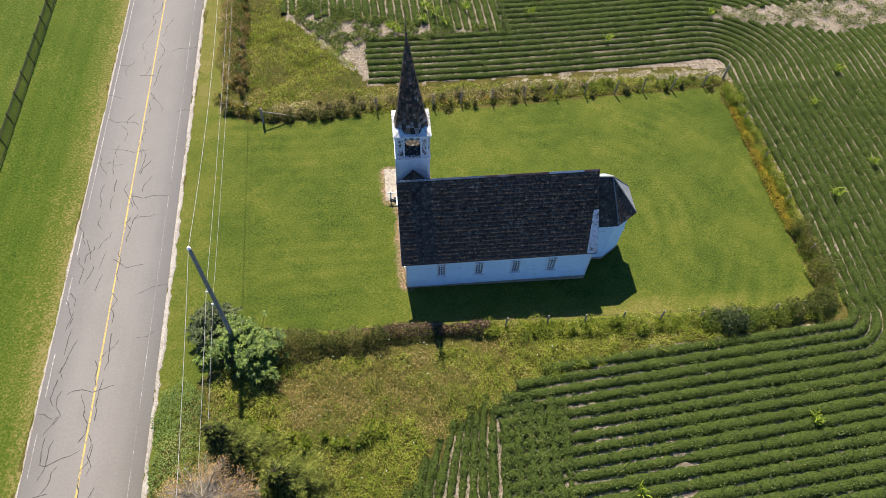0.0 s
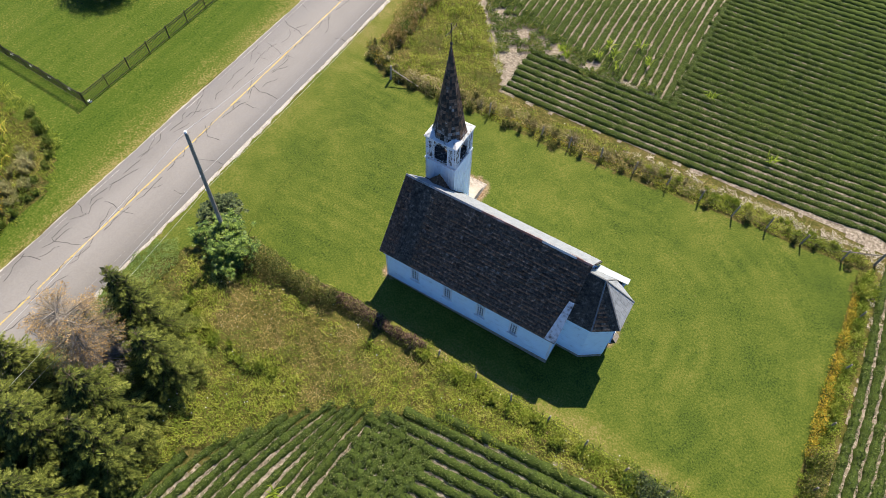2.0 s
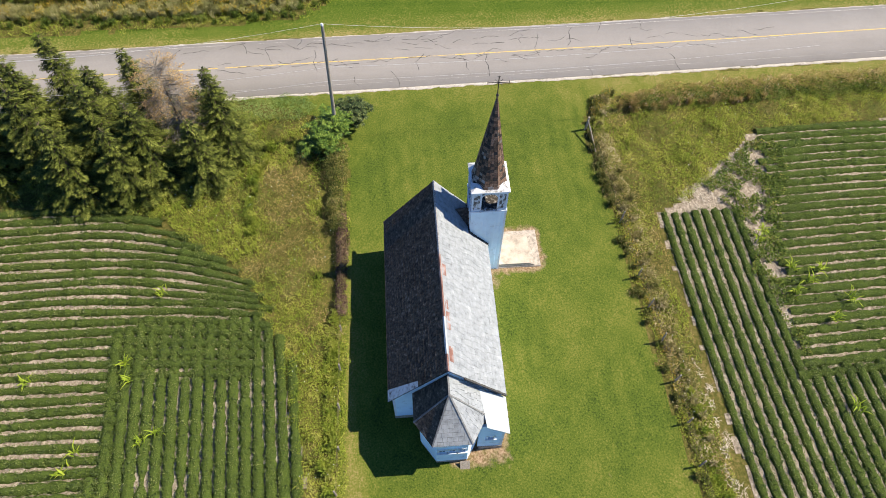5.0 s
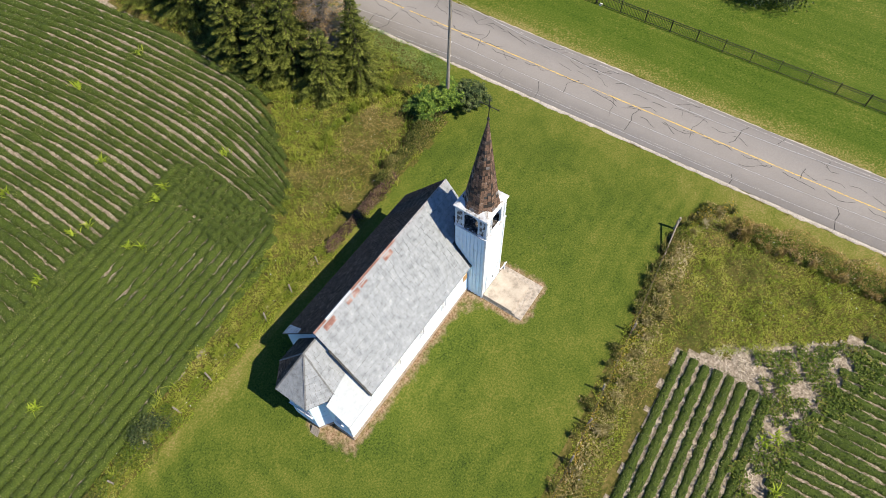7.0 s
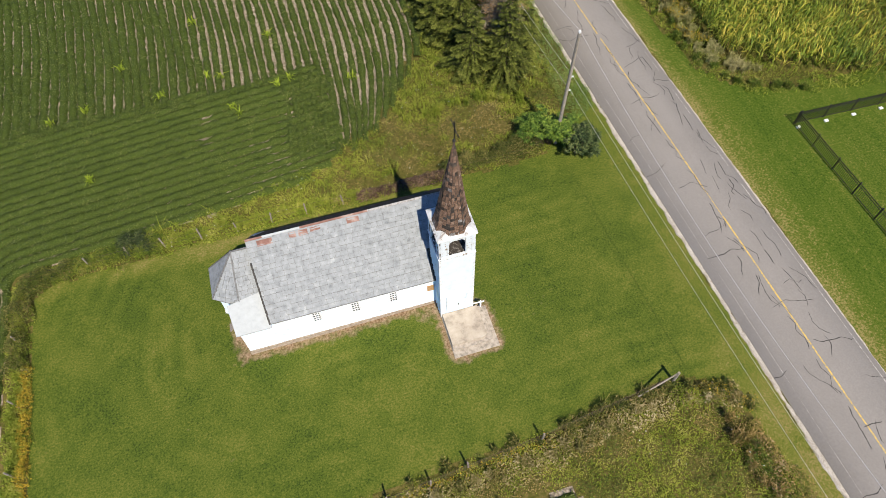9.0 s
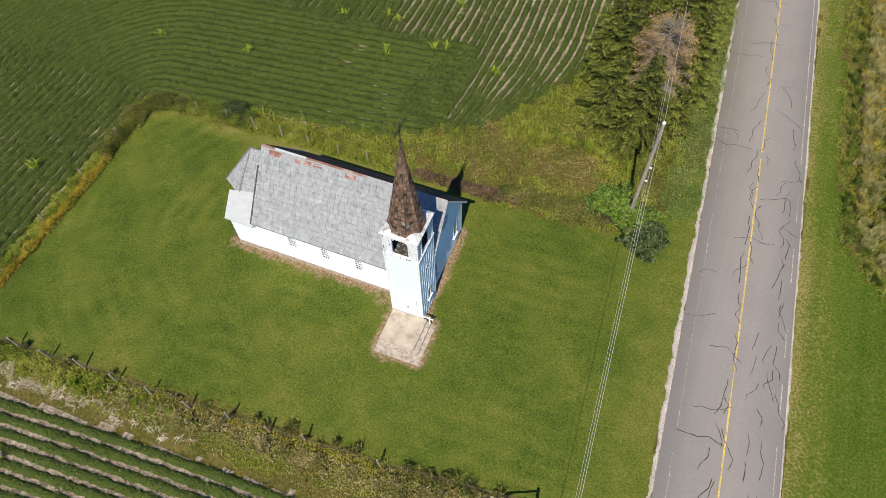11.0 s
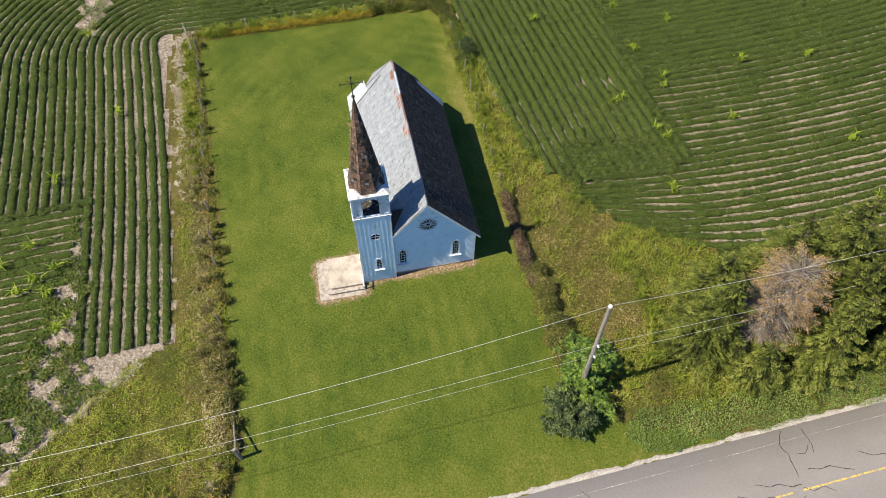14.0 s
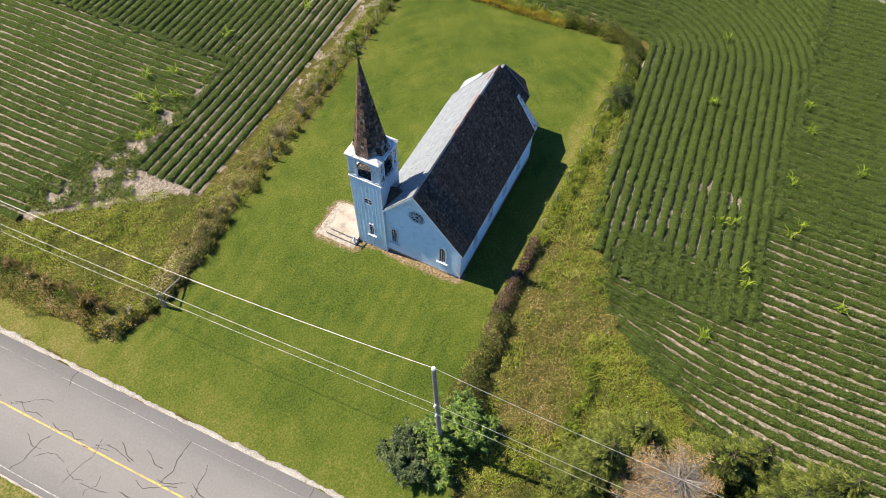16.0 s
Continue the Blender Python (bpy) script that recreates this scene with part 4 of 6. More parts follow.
for x, z in S_WIN:
    rect_window("window", (x, 0, z), (1, 0, 0), (0, -1, 0), WW, WH)
for x, z in N_WIN:
    rect_window("window", (x, NY, z), (-1, 0, 0), (0, 1, 0), WW, WH)
gothic_window("lancet_window", (0, 1.31, 1.915), (0, -1, 0), (-1, 0, 0), 0.52, 1.67, bars=(3, 5))
gothic_window("lancet_window", (0, 4.86, 1.84), (0, -1, 0), (-1, 0, 0), 0.52, 1.62, bars=(3, 5))
for y in (2.71, 3.29, 3.87):
    rect_window("window", (15.15, y, 2.03), (0, 1, 0), (1, 0, 0), 0.42, 0.64, (2, 2))
bm = bmesh.new()
box(bm, 15.17, 15.25, 2.42, 4.16, 1.5, 1.58)
part("sill_band", bm, TRIM, church)
rect_window("window", (14.45, 5.62, 1.75), (0, 1, 0), (1, 0, 0), 0.44, 0.44, (2, 2))


def rose(name, centre, r, petals, mat=TRIM, hub=0.24):
    """A round traceried window in a square opening on the west front."""
    c = Vector(centre)

    def P(a, q, d):
        return c + Vector((-d, -q * math.cos(a), q * math.sin(a)))
    bm = bmesh.new()
    n = 32
    hull(bm, [P(2 * math.pi * i / n, r, -0.06) for i in range(n)], [P(2 * math.pi * i / n, r, -0.04) for i in range(n)])
    win = part(name, bm, GLASS, church)
    bm = bmesh.new()
    sq = r * 1.02

    def ring(q0, q1, d0, d1, square=False):
        loops = []
        for q, d in ((q0, d0), (q1, d0), (q1, d1), (q0, d1)):
            l = []
            for i in range(n):
                a = 2 * math.pi * (i + 0.5) / n
                qq = q
                if square and q == q1:
                    qq = sq / max(abs(math.cos(a)), abs(math.sin(a)))
                l.append(bm.verts.new(P(a, qq, d)))
            loops.append(l)
        for k in range(4):
            A, B = loops[k], loops[(k + 1) % 4]
            for i in range(n):
                j = (i + 1) % n
                bm.faces.new((A[i], A[j], B[j], B[i]))
    ring(r * 0.97, r, 0.012, -0.06, square=True)
    part("surround", bm, PAINT, win)
    bm = bmesh.new()
    ring(r * 0.94, r * 1.02, 0.035, -0.06)
    part("window_frame", bm, TRIM, win)
    if not petals:
        for a in (0, math.pi / 2):
            bm = bmesh.new()
            beam(bm, P(a, -r, 0), P(a, r, 0), 0.035, 0.04, up=(1, 0, 0))
            part("glazing_bar", bm, TRIM, win)
        return
    bm = bmesh.new()
    ring(r * hub, r * (hub + 0.06), 0.03, -0.03)
    part("hub_ring", bm, TRIM, win)
    for k in range(petals):
        a = 2 * math.pi * (k + 0.5) / petals
        bm = bmesh.new()
        beam(bm, P(a, r * hub, 0), P(a, r * 0.72, 0), 0.034 * r / 0.6, 0.05, up=(1, 0, 0))
        for sgn in (-1, 1):
            beam(bm, P(a, r * 0.66, 0), P(a + sgn * math.pi / petals * 0.75, r * 0.93, 0), 0.034 * r / 0.6, 0.05, up=(1, 0, 0))
        part("tracery_bar", bm, TRIM, win)


rose("rose_window", (0, 3.12, 4.93), 0.6, 12)

# ---- tower
TX0, TX1, TY0, TY1 = -0.23, 1.93, 5.4, 7.6
TCX, TCY = (TX0 + TX1) / 2, (TY0 + TY1) / 2


def board_wall(name, origin, u, n, length, z0, z1, holes=(), pitch=0.27, thick=0.1, mat=PAINT, label="", battens=True):
    """Upright boards with battens over the joints; holes are (u0, u1, z0, z1)."""
    bm = bmesh.new()
    o, u, n = Vector(origin), Vector(u), Vector(n)

    def blk(a0, a1, zz0, zz1, d0, d1):
        q = [o + u * a + n * d for a, d in ((a0, d0), (a1, d0), (a1, d1), (a0, d1))]
        hull(bm, [p + Vector((0, 0, zz0)) for p in q], [p + Vector((0, 0, zz1)) for p in q])

    def column(a0, a1, d0, d1):
        cuts = [(z0, z1)]
        for h0, h1, b0, b1 in holes:
            if h0 < (a0 + a1) / 2 < h1:
                cuts = [c for s0, s1 in cuts for c in ((s0, min(s1, b0)), (max(s0, b1), s1)) if c[1] - c[0] > 0.01]
        for c0, c1 in cuts:
            blk(a0, a1, c0, c1, d0, d1)
    edges = sorted({0.0, length, *[x for h in holes for x in h[:2]]})
    for a0, a1 in zip(edges[:-1], edges[1:]):
        column(a0, a1, -thick, 0.0)
    wall = part(name, bm, mat, church, label)
    k = 1
    while battens and k * pitch < length - 0.03:
        bm = bmesh.new()
        j = rnd.uniform(-0.008, 0.008)
        column(k * pitch - 0.025 + j, k * pitch + 0.025 + j, 0.0, 0.035)
        part("batten", bm, mat, wall)
        k += 1
    return wall


TH = 6.87
W, D = TY1 - TY0, TX1 - TX0
board_wall("tower_wall", (TX0, TY1, 0), (0, -1, 0), (-1, 0, 0), W, -0.35, TH, [(0.82, 1.44, 4.56, 5.18), (0.93, 1.33, 1.22, 2.42)], label="white board-and-batten tower front")
board_wall("tower_wall", (TX0 + 0.1, TY1, 0), (1, 0, 0), (0, 1, 0), D - 0.2, -0.35, TH, battens=False)
# plain double door above the porch slab
bm = bmesh.new()
box(bm, 0.22, 1.48, TY1 + 0.004, TY1 + 0.03, 0.16, 2.2)
door = part("door", bm, PAINT, church, "plain white-painted double door")
for a0, a1, b0, b1, d in ((0.14, 0.22, 0.16, 2.28, 0.055), (1.48, 1.56, 0.16, 2.28, 0.055), (0.22, 1.48, 2.2, 2.28, 0.055), (0.84, 0.87, 0.16, 2.2, 0.045)):
    bm = bmesh.new()
    box(bm, a0, a1, TY1 + 0.003, TY1 + d, b0, b1)
    part("door_trim", bm, TRIM, door)
bm = bmesh.new()
box(bm, 0.75, 0.79, TY1 + 0.03, TY1 + 0.1, 1.02, 1.16)
part("door_handle", bm, IRON, door)
board_wall("tower_wall", (TX1, TY0, 0), (0, 1, 0), (1, 0, 0), W, -0.35, TH)
board_wall("tower_wall", (TX0 + 0.1, TY0, 0), (1, 0, 0), (0, -1, 0), D - 0.2, -0.35, TH)
gothic_window("lancet_window", (TX0, 6.47, 1.82), (0, -1, 0), (-1, 0, 0), 0.4, 1.2, bars=(2, 5))
rose("round_window", (TX0, 6.47, 4.87), 0.31, 0)
for x, y in ((TX0 - 0.03, TY0), (TX0 - 0.03, TY1 - 0.09), (TX1 - 0.09, TY1 - 0.09)):
    bm = bmesh.new()
    box(bm, x, x + 0.13, y, y + 0.12, -0.35, TH)
    part("corner_board", bm, TRIM, church)
# band under the belfry
bm = bmesh.new()
box(bm, TX0 - 0.06, TX1 + 0.06, TY0 - 0.06, TY1 + 0.06, TH, TH + 0.09)
part("belfry_floor", bm, PEEL, church)
# belfry: each side with an arched opening
BZ0, BZ1 = TH + 0.09, 8.82


def belfry_side(origin, u, n, length, mat):
    """One side of the belfry: corner piers with sunk panels, a square-headed opening with pierced brackets in its upper corners."""
    o, u, n = Vector(origin), Vector(u), Vector(n)
    bm = bmesh.new()
    w, head = 0.98, 8.56
    lo, hi = length / 2 - w / 2, length / 2 + w / 2

    def P(a, z, d):
        return o + u * a + n * d + Vector((0, 0, z))

    def blk(loop, d0=-0.1, d1=0.0):
        hull(bm, [P(a, z, d0) for a, z in loop], [P(a, z, d1) for a, z in loop])
    blk([(0, BZ0), (lo, BZ0), (lo, BZ1), (0, BZ1)], -0.1, -0.02)
    blk([(hi, BZ0), (length, BZ0), (length, BZ1), (hi, BZ1)], -0.1, -0.02)
    blk([(lo, BZ0), (hi, BZ0), (hi, BZ0 + 0.1), (lo, BZ0 + 0.1)])
    blk([(lo, head), (hi, head), (hi, BZ1), (lo, BZ1)])
    wall = part("belfry_wall", bm, mat, church, "belfry side with a bracketed opening and flaking white paint")
    # stiles and rails that frame the sunk panels
    for a0, a1, z0, z1 in ((0, 0.11, BZ0, BZ1), (lo - 0.1, lo, BZ0, BZ1), (hi, hi + 0.1, BZ0, BZ1), (length - 0.11, length, BZ0, BZ1),
                           (0.11, lo - 0.1, BZ0, BZ0 + 0.16), (0.11, lo - 0.1, BZ1 - 0.24, BZ1), (hi + 0.1, length - 0.11, BZ0, BZ0 + 0.16), (hi + 0.1, length - 0.11, BZ1 - 0.24, BZ1)):
        bm = bmesh.new()
        blk([(a0, z0), (a1, z0), (a1, z1), (a0, z1)], -0.02, 0.012)
        part("panel_frame", bm, PEEL, wall)
    # brackets: a curved rib in each upper corner
    for sg, a in ((1, lo), (-1, hi)):
        bm = bmesh.new()
        r = 0.42
        turn = [math.pi / 2 * i / 6 for i in range(7)]
        rib = [(a + sg * (r - r * math.cos(t)), head - r + r * math.sin(t)) for t in turn] + [(a + sg * (r - (r + 0.07) * math.cos(t)), head - r + (r + 0.07) * math.sin(t)) for t in turn[::-1]]
        rib = [(min(max(p, lo), hi), min(q, head)) for p, q in rib]
        blk(rib, -0.075, -0.03)
        part("bracket", bm, PEEL, wall)


belfry_side((TX0, TY1, 0), (0, -1, 0), (-1, 0, 0), W, PEEL)
belfry_side((TX0 + 0.1, TY1, 0), (1, 0, 0), (0, 1, 0), D - 0.2, PEEL)
belfry_side((TX1, TY0, 0), (0, 1, 0), (1, 0, 0), W, PEEL_BAD)
belfry_side((TX0 + 0.1, TY0, 0), (1, 0, 0), (0, -1, 0), D - 0.2, PEEL_BAD)
bm = bmesh.new()
box(bm, TX0 + 0.11, TX1 - 0.11, TY0 + 0.11, TY1 - 0.11, BZ0 - 0.01, BZ0 + 0.02)
part("belfry_deck", bm, DARK, church)
# bell in the belfry
bm = bmesh.new()
prof = [(0.06, 8.5), (0.17, 8.45), (0.22, 8.26), (0.27, 8.1), (0.38, 7.96)]
rings = [[bm.verts.new((TCX + r * math.cos(a), TCY + r * math.sin(a), z)) for a in [2 * math.pi * i / 16 for i in range(16)]] for r, z in prof]
for A, B in zip(rings[:-1], rings[1:]):
    for i in range(16):
        bm.faces.new((A[i], A[(i + 1) % 16], B[(i + 1) % 16], B[i]))
bm.faces.new(rings[0])
bm.faces.new(rings[-1])
part("bell", bm, TIN, church, "dull grey iron bell")
bm = bmesh.new()
beam(bm, (TCX, TY0 + 0.1, 8.55), (TCX, TY1 - 0.1, 8.55), 0.12)
part("bell_beam", bm, BARK, church)
# cornice and flared skirt
CW = 1.19
bm = bmesh.new()
box(bm, TCX - CW + 0.02, TCX + CW - 0.02, TCY - CW + 0.02, TCY + CW - 0.02, BZ1, BZ1 + 0.1)
part("cornice", bm, TRIM, church)
bm = bmesh.new()
ring0 = [(TCX + sx * CW, TCY + sy * CW, BZ1 + 0.1) for sx, sy in ((-1, -1), (1, -1), (1, 1), (-1, 1))]
ring1 = [(TCX + sx * 0.8, TCY + sy * 0.8, BZ1 + 0.36) for sx, sy in ((-1, -1), (1, -1), (1, 1), (-1, 1))]
hull(bm, ring0, ring1)
part("skirt_roof", bm, SKIRT, church, "white tin skirt below the spire, paint flaking")

# ---- spire: dark core and a coat of split shingles
TIP = Vector((0.71, 6.54, 15.5))
SZ0 = 9.02
core = bmesh.new()


def oct_pt(k, f, out=0.0):
    """Corner k of the octagon at height fraction f; the foot spreads towards a square."""
    a = math.pi / 8 + math.pi / 4 * k
    r = (0.98 * (1 - f) + 0.02)
    if f < 0.1:
        r *= 1 + 0.06 * (0.1 - f) / 0.1
    return Vector((TCX + (TIP.x - TCX) * f, TCY + (TIP.y - TCY) * f, SZ0 + (TIP.z - SZ0) * f)) + Vector((math.cos(a), math.sin(a), 0)) * (r / math.cos(math.pi / 8) * 0.97 + out)


hull(core, [oct_pt(k, 0, -0.12) for k in range(8)], [oct_pt(k, 1, -0.01) for k in range(8)])
spire = part("spire", core, FELT, church, "tall octagonal spire of brown weathered shingles")
sh = slate_mesh("spire_shingle", 1.0, 1.0, SHINGLE, 0.02)
sh_dark = slate_mesh("spire_shingle", 1.0, 1.0, SHADED_WORN, 0.02)
sh_pale = slate_mesh("spire_shingle", 1.0, 1.0, WORN, 0.012)
courses = 30
for c in range(courses):
    f0, f1 = c / courses, (c + 1) / courses
    for k in range(8):
        bl, br = oct_pt(k, f0), oct_pt(k + 1, f0)
        tl, tr_ = oct_pt(k, f1), oct_pt(k + 1, f1)
        wid = (br - bl).length
        n_ = 1 if wid < 0.26 else 2 if wid < 0.46 else 3
        if n_ == 2 and c % 2:
            cuts = [0, 0.25, 0.75, 1] if wid > 0.5 else [0, 0.4, 1]
        else:
            cuts = [i / n_ + (rnd.uniform(-0.06, 0.06) if 0 < i < n_ else 0) for i in range(n_ + 1)]
        for s0, s1 in zip(cuts[:-1], cuts[1:]):
            if rnd.random() < 0.03 and c > 1:
                continue
            m0, m1 = bl.lerp(br, (s0 + s1) / 2), tl.lerp(tr_, (s0 + s1) / 2)
            down = (m0 - m1).normalized()
            nrm = (br - bl).cross(tl - bl).normalized()
            right = down.cross(nrm).normalized()
            L_ = (m0 - m1).length * 0.92
            w_ = wid * (s1 - s0) - 0.026
            m = Matrix((right, down, nrm)).transposed().to_4x4()
            m.translation = m0 - down * (L_ - rnd.uniform(0, 0.02)) + nrm * 0.004
            m = m @ Matrix.Rotation(-0.03 - rnd.uniform(0, 0.03), 4, "X") @ Matrix.Diagonal((w_, L_, 1, 1))
            # dark shingles show decay all round; the extra ones southward paint in shade
            low, south = c < 5, nrm.y < -0.2
            odds = rnd.random()
            kind = sh_pale if odds < (0.3 if low and south else 0.12 if low else 0.03) else sh_dark if odds > (0.55 if south else 0.84) else sh
            ob = new("shingle", kind)
            ob.parent = spire
            ob.matrix_basis = m
# wrought-iron cross
bm = bmesh.new()
beam(bm, TIP - Vector((0, 0, 0.3)), TIP + Vector((-0.04, 0, 1.35)), 0.05, sides=8)
cz = TIP + Vector((-0.03, 0, 0.93))
beam(bm, cz + Vector((0, -0.55, 0)), cz + Vector((0, 0.55, 0)), 0.045, sides=8)
for a in (45, 135, 225, 315):
    beam(bm, cz, cz + Vector((0, math.cos(radians(a)), math.sin(radians(a)))) * 0.3, 0.025, sides=6)
for e, d in ((cz + Vector((0, -0.55, 0)), (0, 0, 1)), (cz + Vector((0, 0.55, 0)), (0, 0, 1)), (TIP + Vector((-0.04, 0, 1.3)), (0, 1, 0))):
    beam(bm, e - Vector(d) * 0.09, e + Vector(d) * 0.09, 0.04, sides=6)
bmesh.ops.create_icosphere(bm, subdivisions=2, radius=0.09, matrix=Matrix.Translation(TIP + Vector((0, 0, 0.08))))
part("cross", bm, IRON, church, "black wrought-iron cross with rays")

# saddle between tower and nave roof
bm = bmesh.new()
cz0, cy = 5.75, 5.4
ye = RY + (RZ - cz0) / SLOPE
hw = (cz0 - roof_z(cy)) / 1.25
A, B = (TCX, cy, cz0), (TCX, ye, cz0)
for sgn in (-1, 1):
    E = (TCX + sgn * hw, cy, roof_z(cy))
    hull(bm, [Vector(A) - Vector((0, 0, 0.05)), Vector(B) - Vector((0, 0, 0.05)), Vector(E) - Vector((0, 0, 0.05))], [Vector(A) + Vector((0, 0, 0.06)), Vector(B) + Vector((0, 0, 0.06)), Vector(E) + Vector((0, 0, 0.06))])
part("roof_saddle", bm, SLATE_S, church)
# lead valley where the slates meet the tower
bm = bmesh.new()
for a, b in (((2.02, 5.3), (2.02, 6.7)), ((-0.3, 5.36), (2.0, 5.36))):
    beam(bm, (a[0], a[1], roof_z(a[1]) + 0.06), (b[0], b[1], roof_z(b[1]) + 0.06), 0.18, 0.04)
part("tower_flashing", bm, FELT, church, "tarred flashing")

# plywood over a lost window by the tower
bm = bmesh.new()
box(bm, 2.05, 2.5, NY + 0.02, NY + 0.045, 1.55, 2.2)
part("plywood_patch", bm, PLY, church, "bare tan plywood patch")
# boards over the crawl-space hatch behind the chancel
hatch = empty("hatch_cover", G3(15.5, 4.1), "small grey weathered boards leaning over a dark hatch", "hatch cover")
for i in range(4):
    bm = bmesh.new()
    beam(bm, (0.14, -0.24 + 0.15 * i, -0.02), (-0.24, -0.24 + 0.15 * i, 0.4), 0.14, 0.03, up=(0, 0, 1))
    part("board", bm, GREYWOOD, hatch)

# ---- porch steps by the tower door
porch = empty("porch_steps", G3(0.4, 9.1), "pale concrete porch slab with two rounded steps", "steps")


def rounded(bm, x0, x1, y0, y1, z0, z1, r, corner):
    """A slab with its outer (low x, high y) corner rounded."""
    pts = [(x0, y0), (x1, y0), (x1, y1)]
    pts += [(x0 + r - r * math.sin(a), y1 - r + r * math.cos(a)) for a in [math.pi / 2 * i / 6 for i in range(7)]]
    b = 0.015
    hull(bm, [(x, y, z0) for x, y in pts], [(x, y, z1 - b) for x, y in pts])
    c = (sum(p[0] for p in pts) / len(pts), sum(p[1] for p in pts) / len(pts))
    sm = [(c[0] + (x - c[0]) * 0.992, c[1] + (y - c[1]) * 0.992) for x, y in pts]
    hull(bm, [(x, y, z1 - b) for x, y in pts], [(x, y, z1) for x, y in sm])


o = porch.location
for x0, x1, y1, z0, z1, r in ((-1.12, 1.93, 10.7, -0.7, -0.2, 0.02), (-0.82, 1.9, 10.22, -0.2, -0.02, 0.3), (-0.52, 1.88, 9.95, -0.02, 0.16, 0.25)):
    bm = bmesh.new()
    rounded(bm, x0 - o.x, x1 - o.x, 7.64 - o.y, y1 - o.y, z0 - o.z, z1 - o.z, r, 0)
    part("slab" if r < 0.1 else "step", bm, OLDCONC if r < 0.1 or z1 < 0.1 else CONCRETE, porch)
rail = empty("handrail", G3(-0.75, 7.72), "short weathered white wooden handrail beside the steps", "handrail")
for a, b, w, nm in (((0, 0, -0.2), (0, 0, 0.95), 0.09, "post"), ((-0.25, 0, 0.78), (0.55, 0, 0.86), 0.07, "bar")):
    bm = bmesh.new()
    beam(bm, a, b, w)
    part(nm, bm, TRIM, rail)

# ---------------------------------------------------------------- utility pole and wires
pole = empty("utility_pole", G3(-10.8, -4.0), "tall weathered grey wooden utility pole, leaning slightly", "utility pole")
ptop = Vector((-10.77, -3.52, 11.15)) - pole.location
bm = bmesh.new()
beam(bm, (0, 0, -0.4), ptop, 0.3, sides=12, taper=0.68)
part("shaft", bm, GREYWOOD, pole, smooth=False)
bm = bmesh.new()
beam(bm, ptop, ptop + Vector((0, 0, 0.2)), 0.13, sides=10)
beam(bm, ptop + Vector((0, 0, 0.08)), ptop + Vector((0, 0, 0.13)), 0.2, sides=10)
part("insulator", bm, TRIM, pole)
for f in (0.645, 0.525):
    bm = bmesh.new()
    q = ptop * f
    beam(bm, q + Vector((-0.1, 0, 0)), q + Vector((-0.28, 0, 0)), 0.1, sides=8)
    part("bracket", bm, TRIM, pole)


def wire(z, xo, sag_north, sag_south, r):
    """One continuous sagging wire over the pole."""
    pts = []
    for y1, sag in ((-42.0, sag_south), (34.0, sag_north)):
        span = []
        for i in range(25):
            f = i / 24
            y = -3.52 + (y1 + 3.52) * f
            x = -10.77 + xo - 0.052 * (y + 3.52)
            span.append(Vector((x, y, z - 4 * sag * f * (1 - f) + float(gz(x, y) - gz(-10.77, -3.5)))))
        pts += span[:0:-1] if y1 < 0 else span
    bm = bmesh.new()
    rings = [[bm.verts.new(p + Vector((r / 2 * math.cos(a), 0, r / 2 * math.sin(a)))) for a in [2 * math.pi * k / 5 for k in range(5)]] for p in pts]
    for A, B in zip(rings[:-1], rings[1:]):
        for k in range(5):
            bm.faces.new((A[k], A[(k + 1) % 5], B[(k + 1) % 5], B[k]))
    return tagged(part("power_line", bm, WIREM, None), "thin pale overhead wire strung along the road", "power line", "overhead wires")


wire(11.32, 0, 1.45, 1.4, 0.018)
wire(7.4, -0.2, 0.45, 0.85, 0.016)
wire(6.1, -0.2, 0.4, 0.8, 0.013)


# ---------------------------------------------------------------- fences
def wooden_post(x, y, h, lean=(0, 0), w=0.13, label="weathered grey wooden fence post in tall weeds", group="churchyard fence posts"):
    p = empty("fence_post", G3(x, y), label, "fence post", group)
    bm = bmesh.new()
    beam(bm, (0, 0, -0.3), (lean[0], lean[1], h), w, sides=8, taper=0.85)
    part("post", bm, GREYWOOD, p)
    return p


for x, y, l in ((-1.5, 17.2, (0.05, 0.05)), (3.2, 17.5, (0.1, -0.05)), (5.6, 17.7, (0, 0.1)), (8.3, 17.95, (-0.1, 0)), (11.0, 18.2, (0.05, 0.05)), (13.7, 18.4, (0.1, -0.1)), (16.4, 18.4, (0, 0)), (19.0, 18.4, (0.15, 0)),
                (21.6, 18.6, (0, 0.1)), (24.2, 18.7, (0.1, 0)), (27.2, 19.0, (0, 0))):
    wooden_post(x, y, rnd.uniform(1.25, 1.5), l)
for x, y, l in ((6.2, -3.5, (0.1, 0.1)), (9.0, -3.5, (0, 0.05)), (11.6, -3.5, (-0.1, 0)), (14.1, -3.55, (0.05, 0.1)), (16.7, -3.65, (0, 0)), (19.3, -3.75, (0.1, -0.05)), (21.9, -3.8, (-0.05, 0)), (24.6, -3.7, (0, 0.05))):
    wooden_post(x, y, rnd.uniform(1.1, 1.35), l)
for y in (1.0, 5.5, 10.0, 14.5):
    wooden_post(29.2, y, 1.2, (0.05, 0))
gp = wooden_post(-10.6, 16.2, 1.5, (0.1, 0.05), 0.2, "stout grey corner post with a fallen brace rail")
bm = bmesh.new()
beam(bm, (0.1, 0, 1.25), (2.6, 0.35, 0.2), 0.1, sides=8)
part("brace", bm, GREYWOOD, gp)
gp = wooden_post(29.4, 19.9, 1.5, (0, 0), 0.2, "stout grey corner post with a slanting brace rail")
bm = bmesh.new()
